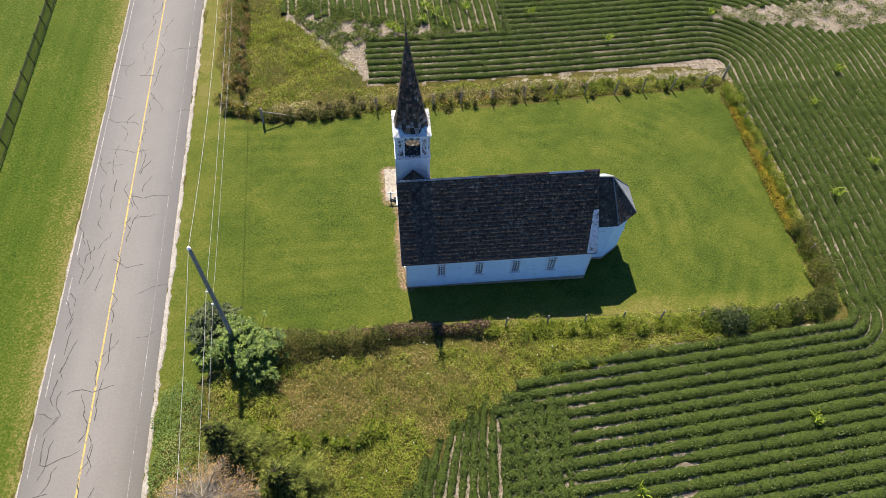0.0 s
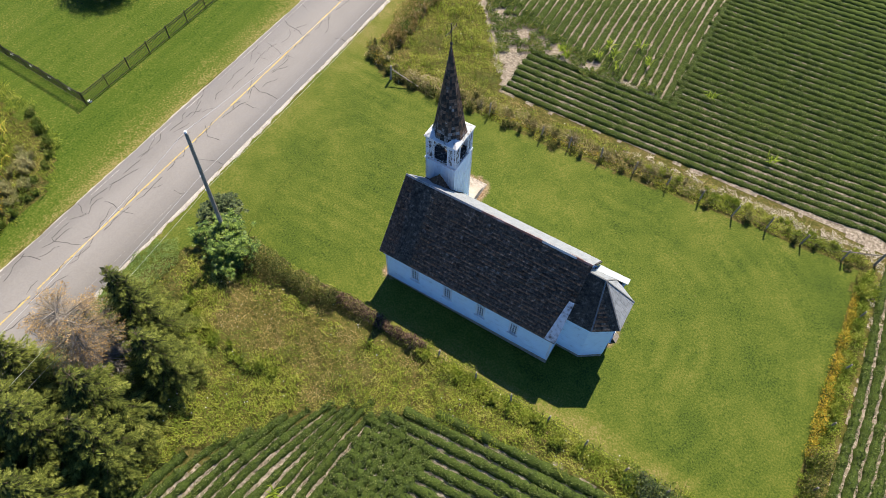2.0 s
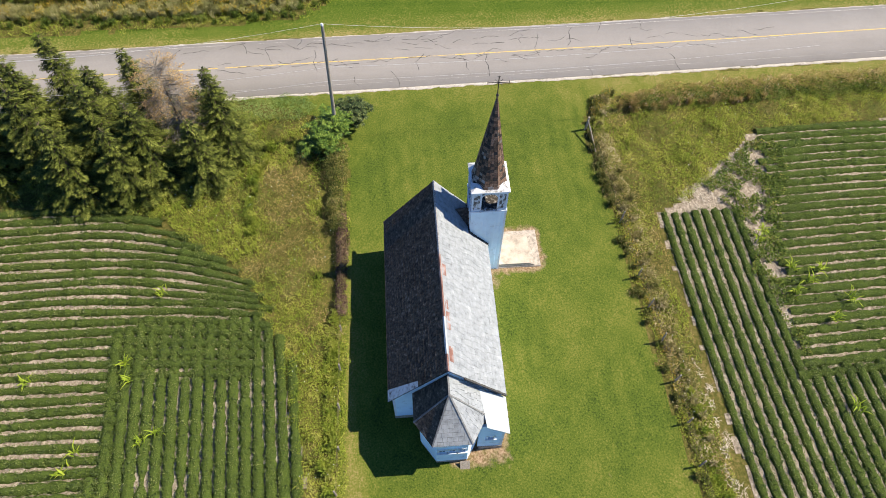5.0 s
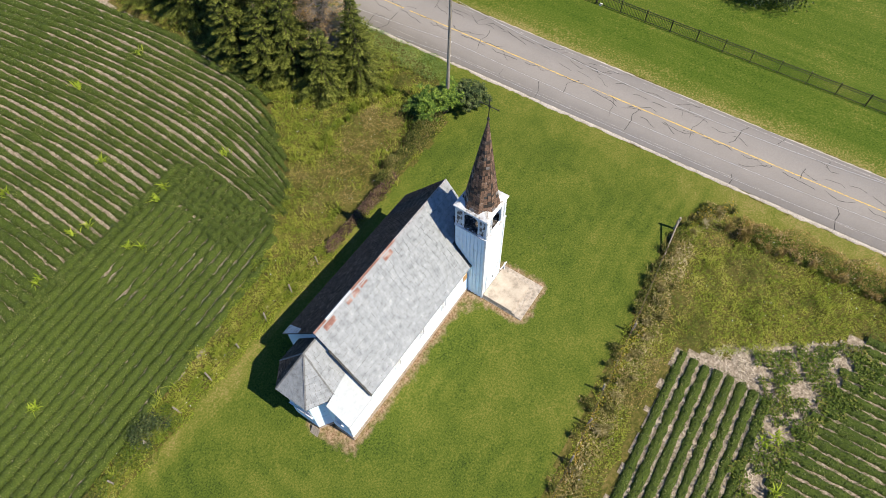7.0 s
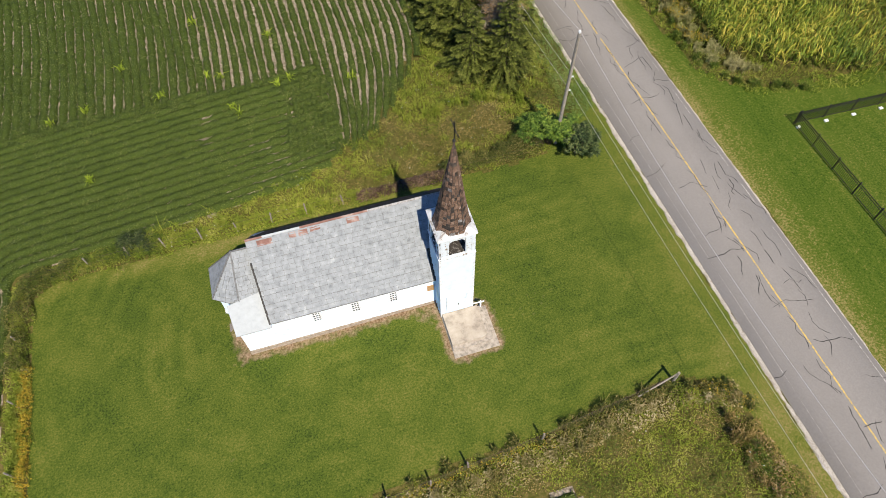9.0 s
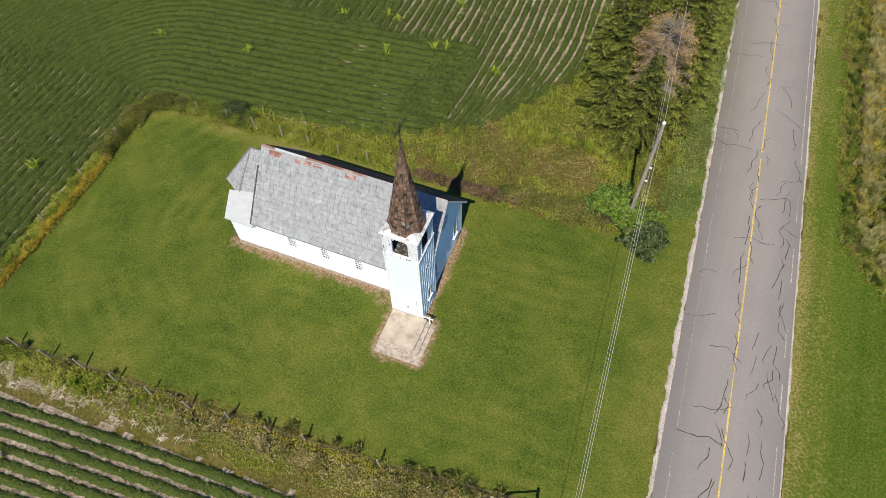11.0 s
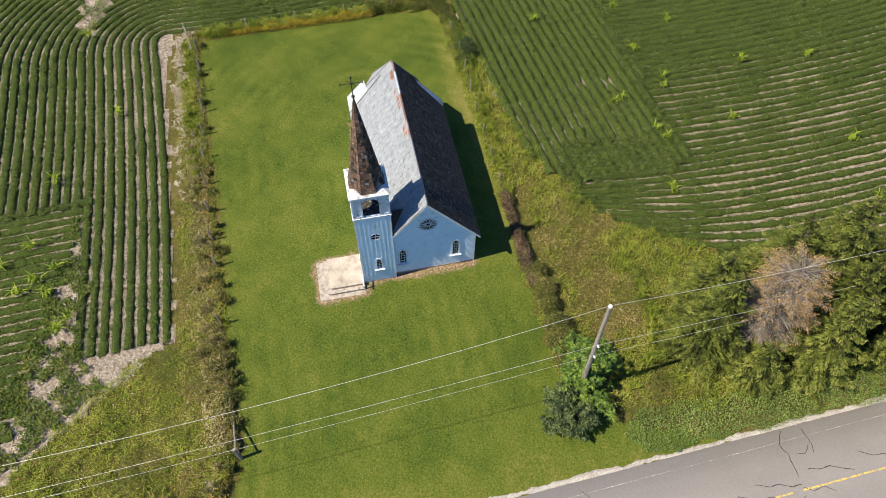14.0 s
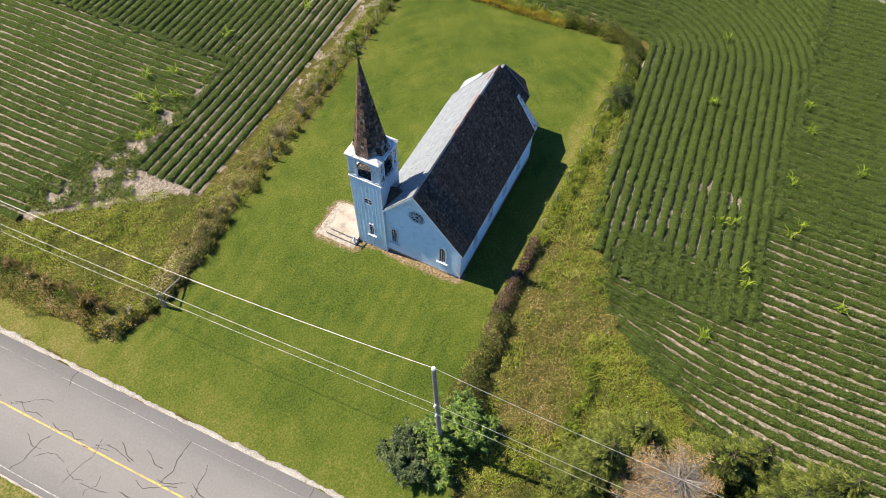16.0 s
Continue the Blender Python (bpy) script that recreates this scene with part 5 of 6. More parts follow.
beam(bm, (0, 0, 1.2), (-2.5, -0.5, 0.5), 0.09, sides=8)
part("brace", bm, GREYWOOD, gp)


def fence_wire(name, pts, heights):
    f = tagged(new(name), "slack rusty wire strung between the fence posts", "fence wire")
    for h in heights:
        bm = bmesh.new()
        for (xa, ya), (xb, yb) in zip(pts[:-1], pts[1:]):
            beam(bm, G3(xa, ya, h), G3(xb, yb, h), 0.012, sides=4)
        part("strand", bm, BARK, f)


fence_wire("fence_wire", [(-10.6, 16.2), (-1.5, 17.2), (8.3, 17.95), (19, 18.4), (27.2, 19), (29.4, 19.9)], (0.5, 0.95, 1.2))
fence_wire("fence_wire", [(-8.5, -3.4), (6.2, -3.5), (14.1, -3.55), (24.6, -3.7), (29, -3.5)], (0.5, 1.0))


def iron_run(ax, ay, bx, by, limit, footings=False):
    """Iron picket fence from a to b: posts, rails and pickets."""
    L = math.hypot(bx - ax, by - ay)
    ux, uy = (bx - ax) / L, (by - ay) / L
    f = empty("iron_fence", G3(ax, ay), "black iron picket fence round the far lawn", "fence", "iron fence runs")
    o = f.location
    n = int(L / 2.4)
    for i in range(n + 1):
        x, y = ax + ux * 2.4 * i, ay + uy * 2.4 * i
        g = G3(x, y) - o
        bm = bmesh.new()
        beam(bm, g + Vector((0, 0, -0.2)), g + Vector((0, 0, 1.35)), 0.075)
        hull(bm, [g + Vector((a, b, 1.35)) for a, b in ((-0.05, -0.05), (0.05, -0.05), (0.05, 0.05), (-0.05, 0.05))], [g + Vector((a, b, 1.4)) for a, b in ((-0.02, -0.02), (0.02, -0.02), (0.02, 0.02), (-0.02, 0.02))])
        part("post", bm, IRON, f)
        if footings:
            bm = bmesh.new()
            box(bm, g.x - 0.16, g.x + 0.16, g.y + 0.3, g.y + 0.52, g.z - 0.1, g.z + 0.07)
            part("footing", bm, TRIM, f, "small white concrete footing")
        if i < n:
            g2 = G3(x + ux * 2.4, y + uy * 2.4) - o
            for h in (0.15, 1.0, 1.2):
                bm = bmesh.new()
                beam(bm, g + Vector((0, 0, h)), g2 + Vector((0, 0, h)), 0.04)
                part("rail", bm, IRON, f)
    bm = bmesh.new()
    beam(bm, (0, 0, 0.08), (0, 0, 1.27), 0.026)
    me = bpy.data.meshes.new("picket")
    bm.to_mesh(me)
    bm.free()
    me.materials.append(IRON)
    d, cnt = 0.14, 0
    while d < n * 2.4 and cnt < limit:
        x, y = ax + ux * d, ay + uy * d
        if (d % 2.4) > 0.08:
            ob = new("picket", me)
            ob.parent = f
            ob.location = G3(x, y) - o
            cnt += 1
        d += 0.14


iron_run(-29.15, 0.05, -31.2, 55.0, 290)
iron_run(-29.3, 0.05, -52.0, 0.9, 150, True)

# ---------------------------------------------------------------- soybean fields
def resample(pts, step):
    p = np.array(pts, float)
    d = np.r_[0, np.cumsum(np.hypot(*np.diff(p, axis=0).T))]
    s = np.arange(0, d[-1], step)
    return np.stack([np.interp(s, d, p[:, 0]), np.interp(s, d, p[:, 1])], 1)


def soy_field(name, rows, label, width, leaf_n, keep=None, h=0.5):
    """Drilled rows: a lumpy ridge, coloured dark for the shade under the canopy, with leaves all over it. width(x, y)
    is the half width of the canopy.
    """
    VV, FF, o = [], [], 0
    LP, LS = [], []
    for pts in rows:
        q = resample(pts, 0.26)
        if keep is not None:
            q = q[keep(q[:, 0], q[:, 1])]
        if len(q) < 3:
            continue
        gap = np.r_[True, np.hypot(*np.diff(q, axis=0).T) > 0.5]
        for run in np.split(q, np.where(gap)[0][1:]):
            if len(run) < 3:
                continue
            t = np.gradient(run, axis=0)
            t /= np.hypot(t[:, 0], t[:, 1])[:, None] + 1e-9
            nrm = np.stack([-t[:, 1], t[:, 0]], 1)
            n = len(run)
            w = width(run[:, 0], run[:, 1]) * RNG.uniform(0.78, 1.2, n)
            hh = h * RNG.uniform(0.8, 1.12, n) * np.clip(w / 0.35, 0.35, 1.0) ** 1.3 * np.where(run[:, 1] > 19, 0.7, 1.0)
            for off, hf in ((-1, 0.05), (-0.72, 0.62), (0, 0.8), (0.72, 0.62), (1, 0.05)):
                p = run + nrm * (off * w)[:, None] * 0.92
                VV.append(np.c_[p, gz(p[:, 0], p[:, 1]) + hh * hf * RNG.uniform(0.8, 1.1, n)])
            i = np.arange(n - 1)
            for c in range(4):
                FF.append(np.stack([o + c * n + i, o + c * n + i + 1, o + (c + 1) * n + i + 1, o + (c + 1) * n + i], 1))
            o += 5 * n
            k = RNG.integers(0, n, int(n * 0.26 * leaf_n))
            dist = np.hypot(run[k, 0] - 7, run[k, 1] - 2) + RNG.uniform(-3, 3, len(k))
            k = k[RNG.random(len(k)) < np.interp(dist, [29, 35, 46, 52], [1.0, 0.62, 0.3, 0.06])]
            far = np.hypot(run[k, 0] - 7, run[k, 1] - 2) > 34
            off = RNG.uniform(-1, 1, len(k)) * np.where(far, 0.8, 1.0)
            p = run[k] + nrm[k] * (off * w[k] * 1.04)[:, None] + t[k] * RNG.uniform(-0.16, 0.16, len(k))[:, None]
            z = gz(p[:, 0], p[:, 1]) + hh[k] * (1.0 - 0.42 * off ** 2 * np.abs(off)) * RNG.uniform(0.72, 1.14, len(k))
            LP.append(np.c_[p, z])
            LS.append(np.where(far, 0.1, 0.088))
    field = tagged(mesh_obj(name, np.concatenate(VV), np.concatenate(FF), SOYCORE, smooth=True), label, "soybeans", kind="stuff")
    v, f = leaves(np.concatenate(LP), np.concatenate(LS), up=0.42, aspect=1.2, droop=0.2)
    tagged(mesh_obj("soybean_foliage", v, f, SOY, field), kind="stuff")
    return field


def sheet_soil(name, poly, label):
    return sheet(name, poly, 0.36, 0.012, SOIL, label, "soil", wobble=0.5)


sheet_soil("field_soil", [(5.4, -9.2), (9.3, -7.2), (13.6, -6.0), (30.3, -4.6), (30.3, 20.8), (25, 21.8), (12, 20.9), (-2.2, 20.2), (-3.3, 22.8), (-9.3, 29.8), (-11.2, 54), (54, 54), (54, -54), (-4.2, -54), (-4.2, -24), (-3.5, -19.2), (-1.7, -15.8), (0.4, -13.0), (2.3, -10.7)], "pale dry field soil between the crop rows")

SP = 0.76          # row spacing
ring_rows = []
for k in range(46):
    r = 1.2 + SP * k
    x0 = -2.1 + 0.12 * math.sin(k) if k < 8 else 10.6 + 0.2 * math.sin(2.1 * k) - 0.016 * (k - 8)
    pts = [(x, 20.7 + 0.79 * k + 0.03 * (x + 2) + 0.0013 * (x + 2) ** 2) for x in np.linspace(x0, 28.6, 16)]
    yc_ = pts[-1][1] - r
    pts += [(29.2 + r * math.sin(a), yc_ + r * math.cos(a)) for a in np.linspace(0.1, math.pi / 2, 10)]
    pts += [(29.2 + r + 0.25 * math.sin(y * 0.2), y) for y in np.linspace(18, -3, 8)]
    pts += [(29.2 + r * math.cos(a), -3.7 - r * math.sin(a)) for a in np.linspace(0.05, math.pi / 2, 10)]
    pts += [(x, -3.7 - r + 0.083 * (x - 29.2)) for x in np.linspace(28, 3, 20)]
    ring_rows.append(pts)


# a weedy, strawy wedge left between two blocks of rows
FALLOW = [(31.2, 28.6), (38, 27.2), (43, 25.6), (52, 28), (52, 31), (44, 30.6), (38, 29.9), (33, 30)]


def keep_ring(x, y):
    south = (y < -4.2) & (x < 46)
    edge = np.interp(y, [-18, -9.5, -7.9, -6.2, -5], [4.8, 4.8, 5.6, 8.8, 12.5]) + 0.35 * fbm(x * 0.2, y * 2, 1.1, 3)
    ok = ~south | ((x > edge) & (y > -18.4 + 0.3 * fbm(x, y, 1.4, 6)))
    ok &= ~in_poly(x + 0.4 * fbm(x, y, 0.9, 2), y + 0.5 * fbm(y, x, 0.8, 4), FALLOW)
    return ok & (x < 60) & (y < 60) & (fbm(x, y, 0.9, 12) < 0.97)


BARE = ((15.5, -12.7, 0.5), (15.2, -15.1, 0.55), (8.5, -13.5, 0.45), (8.3, -15.2, 0.45))


def width_ring(x, y):
    """Closed canopy over most of the field, open drills near the fence and at the ragged row ends."""
    w = 0.35 + 0.03 * fbm(x, y, 2.5, 1) + 0.045 * np.clip((x - 11) / 4, 0, 1) * (y < -6) - 0.03 * (x > 29.5) * (y > -4)
    open_s = np.clip(1 - np.abs(x - 11) / 4.5, 0, 1) * (y < -4) * (y > -12) * np.clip(0.7 + fbm(x, y, 1.6, 3), 0, 1)
    line = np.clip(1 - np.abs(x - 15) / 8, 0, 1) * (y < -4) * (y > -12)
    open_n = np.clip(1 - (y - 24) / 6, 0, 1) * (y > 19) * np.clip((33 - x) / 6, 0, 1)
    w = w - 0.045 * open_s - 0.02 * line - 0.05 * open_n
    for cx, cy, r in BARE:
        w = w * (1 - 0.7 * np.exp(-((x - cx) ** 2 + 1.6 * (y - cy) ** 2) / r ** 2))
    return w


soy_field("soybean_field", ring_rows, "dark green soybean rows curving round the churchyard", width_ring, 100, keep_ring)

south_rows = []
for k in range(66):
    c = -4.6 + SP * k
    bend = np.interp(c, [-4, -1, 3.5, 9, 15], [0.026, 0.017, 0.0055, 0.004, 0.003])
    top = np.interp(c, [-4.6, -3.4, -2.0, -0.6, 3.4, 8.3, 8.9, 60], [-18.6, -15.2, -12.6, -10.0, -8.3, -8.8, -17.2, -17.6]) + 0.35 * math.sin(3.3 * k)
    south_rows.append([(c + (bend if y > -22 else 0.004) * (y + 22) ** 2 + 0.06 * math.sin(y * 0.5 + k), y) for y in np.linspace(top, -62, 40)])


def width_south(x, y):
    """Open drills with pale soil by the weedy edge, closing up towards the middle of the field."""
    west = np.clip(1.2 - np.abs(x - 0.5) / 6.5, 0, 1) * np.clip((y + 40) / 8, 0, 1)
    mid = np.clip(1.1 - np.abs(x - 9) / 8, 0, 1) * np.clip((y + 38) / 6, 0, 1) * (y < -17.5)
    seam = np.clip(1 - np.abs(x - 6.6) / 2.2, 0, 1) * (y > -17.8)
    w = 0.335 + 0.025 * fbm(x, y, 1.7, 2) + 0.045 * np.clip((x - 14) / 4, 0, 1) - 0.08 * np.maximum((0.9 + 0.6 * np.clip((y + 16) / 4, 0, 1)) * west, 0.8 * mid) * np.clip(0.75 + 0.8 * fbm(x, y, 1.5, 8), 0.1, 1.35) + 0.05 * seam
    for cx, cy, r in BARE:
        w = w * (1 - 0.6 * np.exp(-((x - cx) ** 2 + (y - cy) ** 2) / r ** 2))
    return w


soy_field("soybean_field", south_rows, "dark green soybean rows with pale soil showing between", width_south, 105, lambda x, y: fbm(x, y, 0.9, 13) < 0.97)

north_rows = []
for k in range(28):
    x = -9.6 + SP * k
    y0 = 28.4 - 0.17 * (x - 1) + 0.3 * math.sin(2.7 * k)
    north_rows.append([(x - 0.05 * (y - 30) * 0.4 + 0.1 * math.sin(y * 0.3), y) for y in np.linspace(y0, 62, 14)])
soy_field("soybean_field", north_rows, "soybean rows running away from the headland", lambda x, y: 0.335 + 0.05 * fbm(x, y, 2.5, 2), 90)


# ---------------------------------------------------------------- weeds, hedges, verges
def stuff(name, vf, mat, label, category):
    return tagged(mesh_obj(name, vf[0], vf[1], mat), label, category, kind="stuff")


def P3(x, y, h=0.0):
    return np.c_[x, y, gz(x, y) + h]


def mound(x, y, hgt, rng=RNG):
    """Heights through the depth of a thicket: more leaves near the top."""
    return hgt * np.sqrt(rng.uniform(0.02, 1, len(x)))


WILD = [(-13.0, -46), (-13.2, -14.6), (-13.3, -6.6), (-9.6, -3.3), (0, -3.1), (13.6, -3.2), (29.4, -2.9), (29.8, -4.2), (13.6, -6.0), (9.0, -7.2), (4.6, -8.9), (1.6, -10.2), (-0.4, -12.8), (-2.5, -15.6), (-4.4, -19), (-5.0, -24), (-5.1, -46)]
def patchwork(poly, seed, density, rust_at=None, clear=None, low=None):
    """Rough ground in drifts of rust-brown weeds, yellow-green grass and fresh green growth, all lumpy."""
    x, y = scatter(poly, density, wobble=0.5, seed=seed)
    if clear is not None:
        k = ~in_poly(x, y, clear) | (RNG.random(len(x)) < 0.12)
        x, y = x[k], y[k]
    a, b = fbm(x, y, 2.1, seed) + 0.5 * fbm(x, y, 0.8, seed + 3), fbm(y, x, 2.7, seed + 5) + 0.4 * fbm(x, y, 0.7, seed + 8)
    if rust_at is not None:
        a = a + rust_at(x, y)
    lump = np.clip(0.45 + 0.6 * fbm(x, y, 0.55, seed + 1) + 0.4 * fbm(x, y, 1.7, seed + 2), 0.08, 1.5)
    z = 1.35 * lump * np.sqrt(RNG.uniform(0.05, 1, len(x)))
    if low is not None:
        lump = lump * low(x, y)
        z = z * low(x, y)
    a, b = a + RNG.normal(0, 0.25, len(x)), b + RNG.normal(0, 0.25, len(x))
    rust, green = a > 0.6, b > 0.45
    dark = rust & (RNG.random(len(x)) < 0.25) | ~rust & green & (fbm(x, y, 1.3, seed + 9) + RNG.normal(0, 0.2, len(x)) > 0.3)
    for k, mat, name, label, size in ((dark, DARKHEDGE, "dark_weeds", "dark green and brown weeds among the grass", 0.08), (rust & ~dark, DRYW, "weed_thicket", "rust-brown and olive weeds going to seed", 0.07), (~rust & green & ~dark, HEDGE, "green_weeds", "fresh green weeds in low clumps", 0.076)):
        stuff(name, leaves(P3(x[k], y[k], z[k]), size, up=0.7, aspect=1.7), mat, label, "weeds")
    k = ~rust & ~green
    stuff("wild_grass", joined(leaves(P3(x[k], y[k], z[k] * 0.5), 0.095, up=0.78, aspect=2.2), blades(P3(x[k][::7], y[k][::7]), 0.75 * lump[k][::7], 0.045, 0.8)), GRASSW,
          "tall tangled yellow-green grass beyond the lawn", "grass")


patchwork(WILD, 1.0, 230, lambda x, y: 1.15 * np.exp(-((x + 3.5) ** 2 / 38 + (y + 6.6) ** 2 / 6)) - 0.6 * (x > 7) - 0.5 * ((x < 0) & (y < -9.5)), [(-9.2, -5.3), (4.5, -4.7), (4.5, -3.6), (-9.2, -4.2)])
# roadside creeper under the spruces
x, y = scatter([(-14.4, -46), (-14.95, -22), (-15.15, -13.5), (-15.2, -6.6), (-13.6, -5.6), (-12.6, -7), (-13.0, -14), (-12.6, -24), (-11.8, -46)], 240, wobble=0.35)
stuff("creeper", leaves(P3(x, y, mound(x, y, 0.38 + 0.16 * fbm(x, y, 0.8, 2))), 0.08, up=0.75, aspect=1.2), CREEPER, "low blue-green creeper carpeting the road edge", "creeper")


def hedge(name, path, half, height, density, mat, label, size=0.11, lump=0.35, up=0.45):
    q = resample(path, 0.08)
    t = np.gradient(q, axis=0)
    t /= np.hypot(t[:, 0], t[:, 1])[:, None]
    nrm = np.stack([-t[:, 1], t[:, 0]], 1)
    n = int(len(q) * 0.08 * density)
    k = RNG.integers(0, len(q), n)
    off = RNG.uniform(-1, 1, n)
    lum = 1 + lump * fbm(q[k, 0], q[k, 1], 0.8, 4) + lump * 0.6 * fbm(q[k, 0], q[k, 1], 2.3, 6)
    p = q[k] + nrm[k] * (off * half * lum)[:, None] + RNG.normal(0, 0.05, (n, 2))
    z = height * lum * np.sqrt(np.clip(1 - off ** 2 * 0.85, 0, 1)) * np.sqrt(RNG.uniform(0.05, 1.05, n))
    return stuff(name, leaves(np.c_[p, gz(p[:, 0], p[:, 1]) + z], size, up=up, aspect=1.6), mat, label, "hedge")


hedge("hedge", [(-9.4, -3.9), (-4, -3.95), (-1.5, -3.7)], 0.75, 1.5, 1150, DARKHEDGE, "overgrown dark green hedge along the lawn", lump=0.5, size=0.1)
hedge("hedge", [(-3.0, -3.5), (-0.5, -3.4), (3, -3.5), (5.2, -3.45)], 0.42, 0.9, 620, VINE, "low brown vine tangle on a fallen fence")
hedge("hedge", [(6, -3.8), (14, -4.0), (22, -4.2), (28, -3.8)], 0.65, 0.6, 330, GRASSW, "ragged yellow-green fence row", size=0.12)
hedge("hedge", [(19.5, -3.9), (22, -4.2), (24.5, -3.9), (27.5, -3.4), (29.2, -3.0)], 0.7, 0.95, 520, HEDGE, "dense dark hedge at the field corner", lump=0.35)
hedge("hedge", [(29.1, -3.4), (29.2, 3), (29.2, 9), (29.2, 18.5)], 0.7, 0.7, 420, GRASSW, "ragged olive weeds along the field edge", lump=0.45)
hedge("hedge", [(25.6, -3.7), (27.6, -3.5), (28.9, -2.8), (29.3, -0.6), (29.3, 3.5)], 0.75, 1.35, 900, DARKHEDGE, "tall dark hedge round the corner of the lawn", lump=0.4, size=0.1)
hedge("hedge", [(28.7, 3), (28.7, 8), (28.8, 16.5)], 0.36, 0.65, 260, GOLD, "golden-flowered weeds along the lawn edge", size=0.1, lump=0.6, up=0.65)
hedge("hedge", [(12, 18.6), (20, 18.9), (28.8, 19.6)], 0.5, 0.35, 260, GRASSW, "rank yellow-green growth along the fence", lump=0.5)
hedge("hedge", [(-14.6, 19.2), (-12.8, 17.5), (-10.4, 16.6), (-5, 17.0)], 0.3, 0.45, 220, DARKHEDGE, "dark ragged hedge at the lawn edge", lump=0.55)
hedge("hedge", [(-13.9, 18.2), (-10.4, 17.2), (0, 18.3), (8, 18.7), (16, 19.2)], 0.75, 0.38, 240, GREYWEED, "grey-brown seeding weeds along the fence", lump=0.45, size=0.12, up=0.72)
hedge("hedge", [(-2, 17.4), (7, 18.0), (14, 18.4)], 0.3, 0.6, 45, GOLD, "scattered golden weeds by the fence posts", size=0.09, lump=0.7)
hedge("hedge", [(-14.4, 19), (-13, 17.6), (-11.5, 16.9)], 0.5, 0.6, 60, GOLD, "golden weeds at the hedge corner", size=0.1, lump=0.7)



def tufts(path, spacing, height, mat, label, seed):
    """Separate clumps of tall blades and leaves standing along a line."""
    rng = np.random.default_rng(seed)
    q = resample(path, 0.1)
    s, V = 0, []
    while s < len(q):
        c = q[s] + rng.normal(0, 0.22, 2)
        hh, rr = height * rng.uniform(0.5, 1.3), rng.uniform(0.1, 0.32)
        n = int(80 * rr / 0.3) + 8
        p = c + rng.normal(0, rr * 0.55, (n, 2))
        V.append(blades(P3(p[:, 0], p[:, 1]), hh, 0.05, 0.45, rng))
        p = c + rng.normal(0, rr * 0.6, (n * 2, 2))
        V.append(leaves(P3(p[:, 0], p[:, 1], hh * np.sqrt(rng.random(n * 2)) * 0.95), 0.13, up=0.35, aspect=1.7, rng=rng))
        s += max(2, int(spacing * rng.uniform(0.4, 1.7) * 10))
    return stuff("weed_tufts", joined(*V), mat, label, "weeds")


tufts([(-14.3, 18.8), (-12.8, 17.2), (-10.2, 16.5), (-2, 17.15), (5, 17.5)], 0.75, 0.52, DARKHEDGE, "tall dark weed tufts hanging over the lawn", 21)
tufts([(5, 17.5), (9, 17.75), (19, 18.4), (28, 19)], 2.2, 0.5, DARKHEDGE, "dark weed tufts round the fence posts", 28)
tufts([(-13.6, 18.6), (-10.2, 17.3), (0, 18.2), (9, 18.8), (17, 19.4)], 0.9, 0.6, GREYWEED, "grey-brown seeding weed stalks", 22)
tufts([(10, 18.9), (19, 19.3), (28.4, 20)], 0.7, 0.5, GRASSW, "yellow-green grass tussocks", 23)
tufts([(4, -3.7), (12, -3.9), (20, -4.2), (28, -3.7)], 0.7, 0.7, GRASSW, "yellow-green weed tufts along the old fence", 24)
tufts([(29.2, -2.8), (29.3, 5), (29.2, 19)], 0.6, 0.7, GRASSW, "pale seeding weeds at the field edge", 27)

hedge("hedge", [(-13.6, 20), (-14.0, 24), (-14.4, 32), (-15, 46)], 0.8, 0.9, 420, DRYW, "tall rusty brush along the road", lump=0.5, up=0.6)
hedge("hedge", [(-13.0, 20.5), (-13.3, 25), (-13.5, 32), (-14, 44)], 0.8, 0.75, 360, HEDGE, "green brush along the road", lump=0.5, up=0.6)
tufts([(-12.6, 19.5), (-12.8, 25), (-13, 32)], 0.7, 0.9, DRYW, "rust-brown weed clumps in the meadow", 33)
tufts([(-9.5, -9.2), (-5, -10.5), (-2, -10)], 0.7, 0.7, GRASSW, "yellow-green grass tussocks by the crop", 35)

NSTRIP = [(-10.2, 16.4), (9.6, 17.7), (28.6, 19.2), (29.6, 19.9), (25.5, 20.5), (12.7, 20.2), (-2.0, 19.9), (-3.2, 22.6), (-9.3, 29.6), (-12, 62), (-16.2, 62), (-15.0, 27), (-14.3, 21.5), (-13.2, 17.8)]
patchwork(NSTRIP, 4.0, 220, lambda x, y: 0.5 * (y > 18.0) * (y < 20.2) * (x < 12) - 0.6 * (x < -3) * (y > 19.5) * (x > -12), low=lambda x, y: np.where((x > -9) & (y < 22), 0.5, 0.85))

# small white and yellow flower heads among the weeds
for poly, dens in ((WILD, 0.9), (NSTRIP, 0.6)):
    x, y = scatter(poly, dens, wobble=0.3, seed=12)
    k = fbm(x, y, 2.4, 14) > 0.0
    stuff("wild_flowers", leaves(P3(x[k], y[k], RNG.uniform(0.5, 0.8, k.sum())), 0.06, up=0.9, aspect=1.0), TRIM, "small white flower heads among the weeds", "flowers")

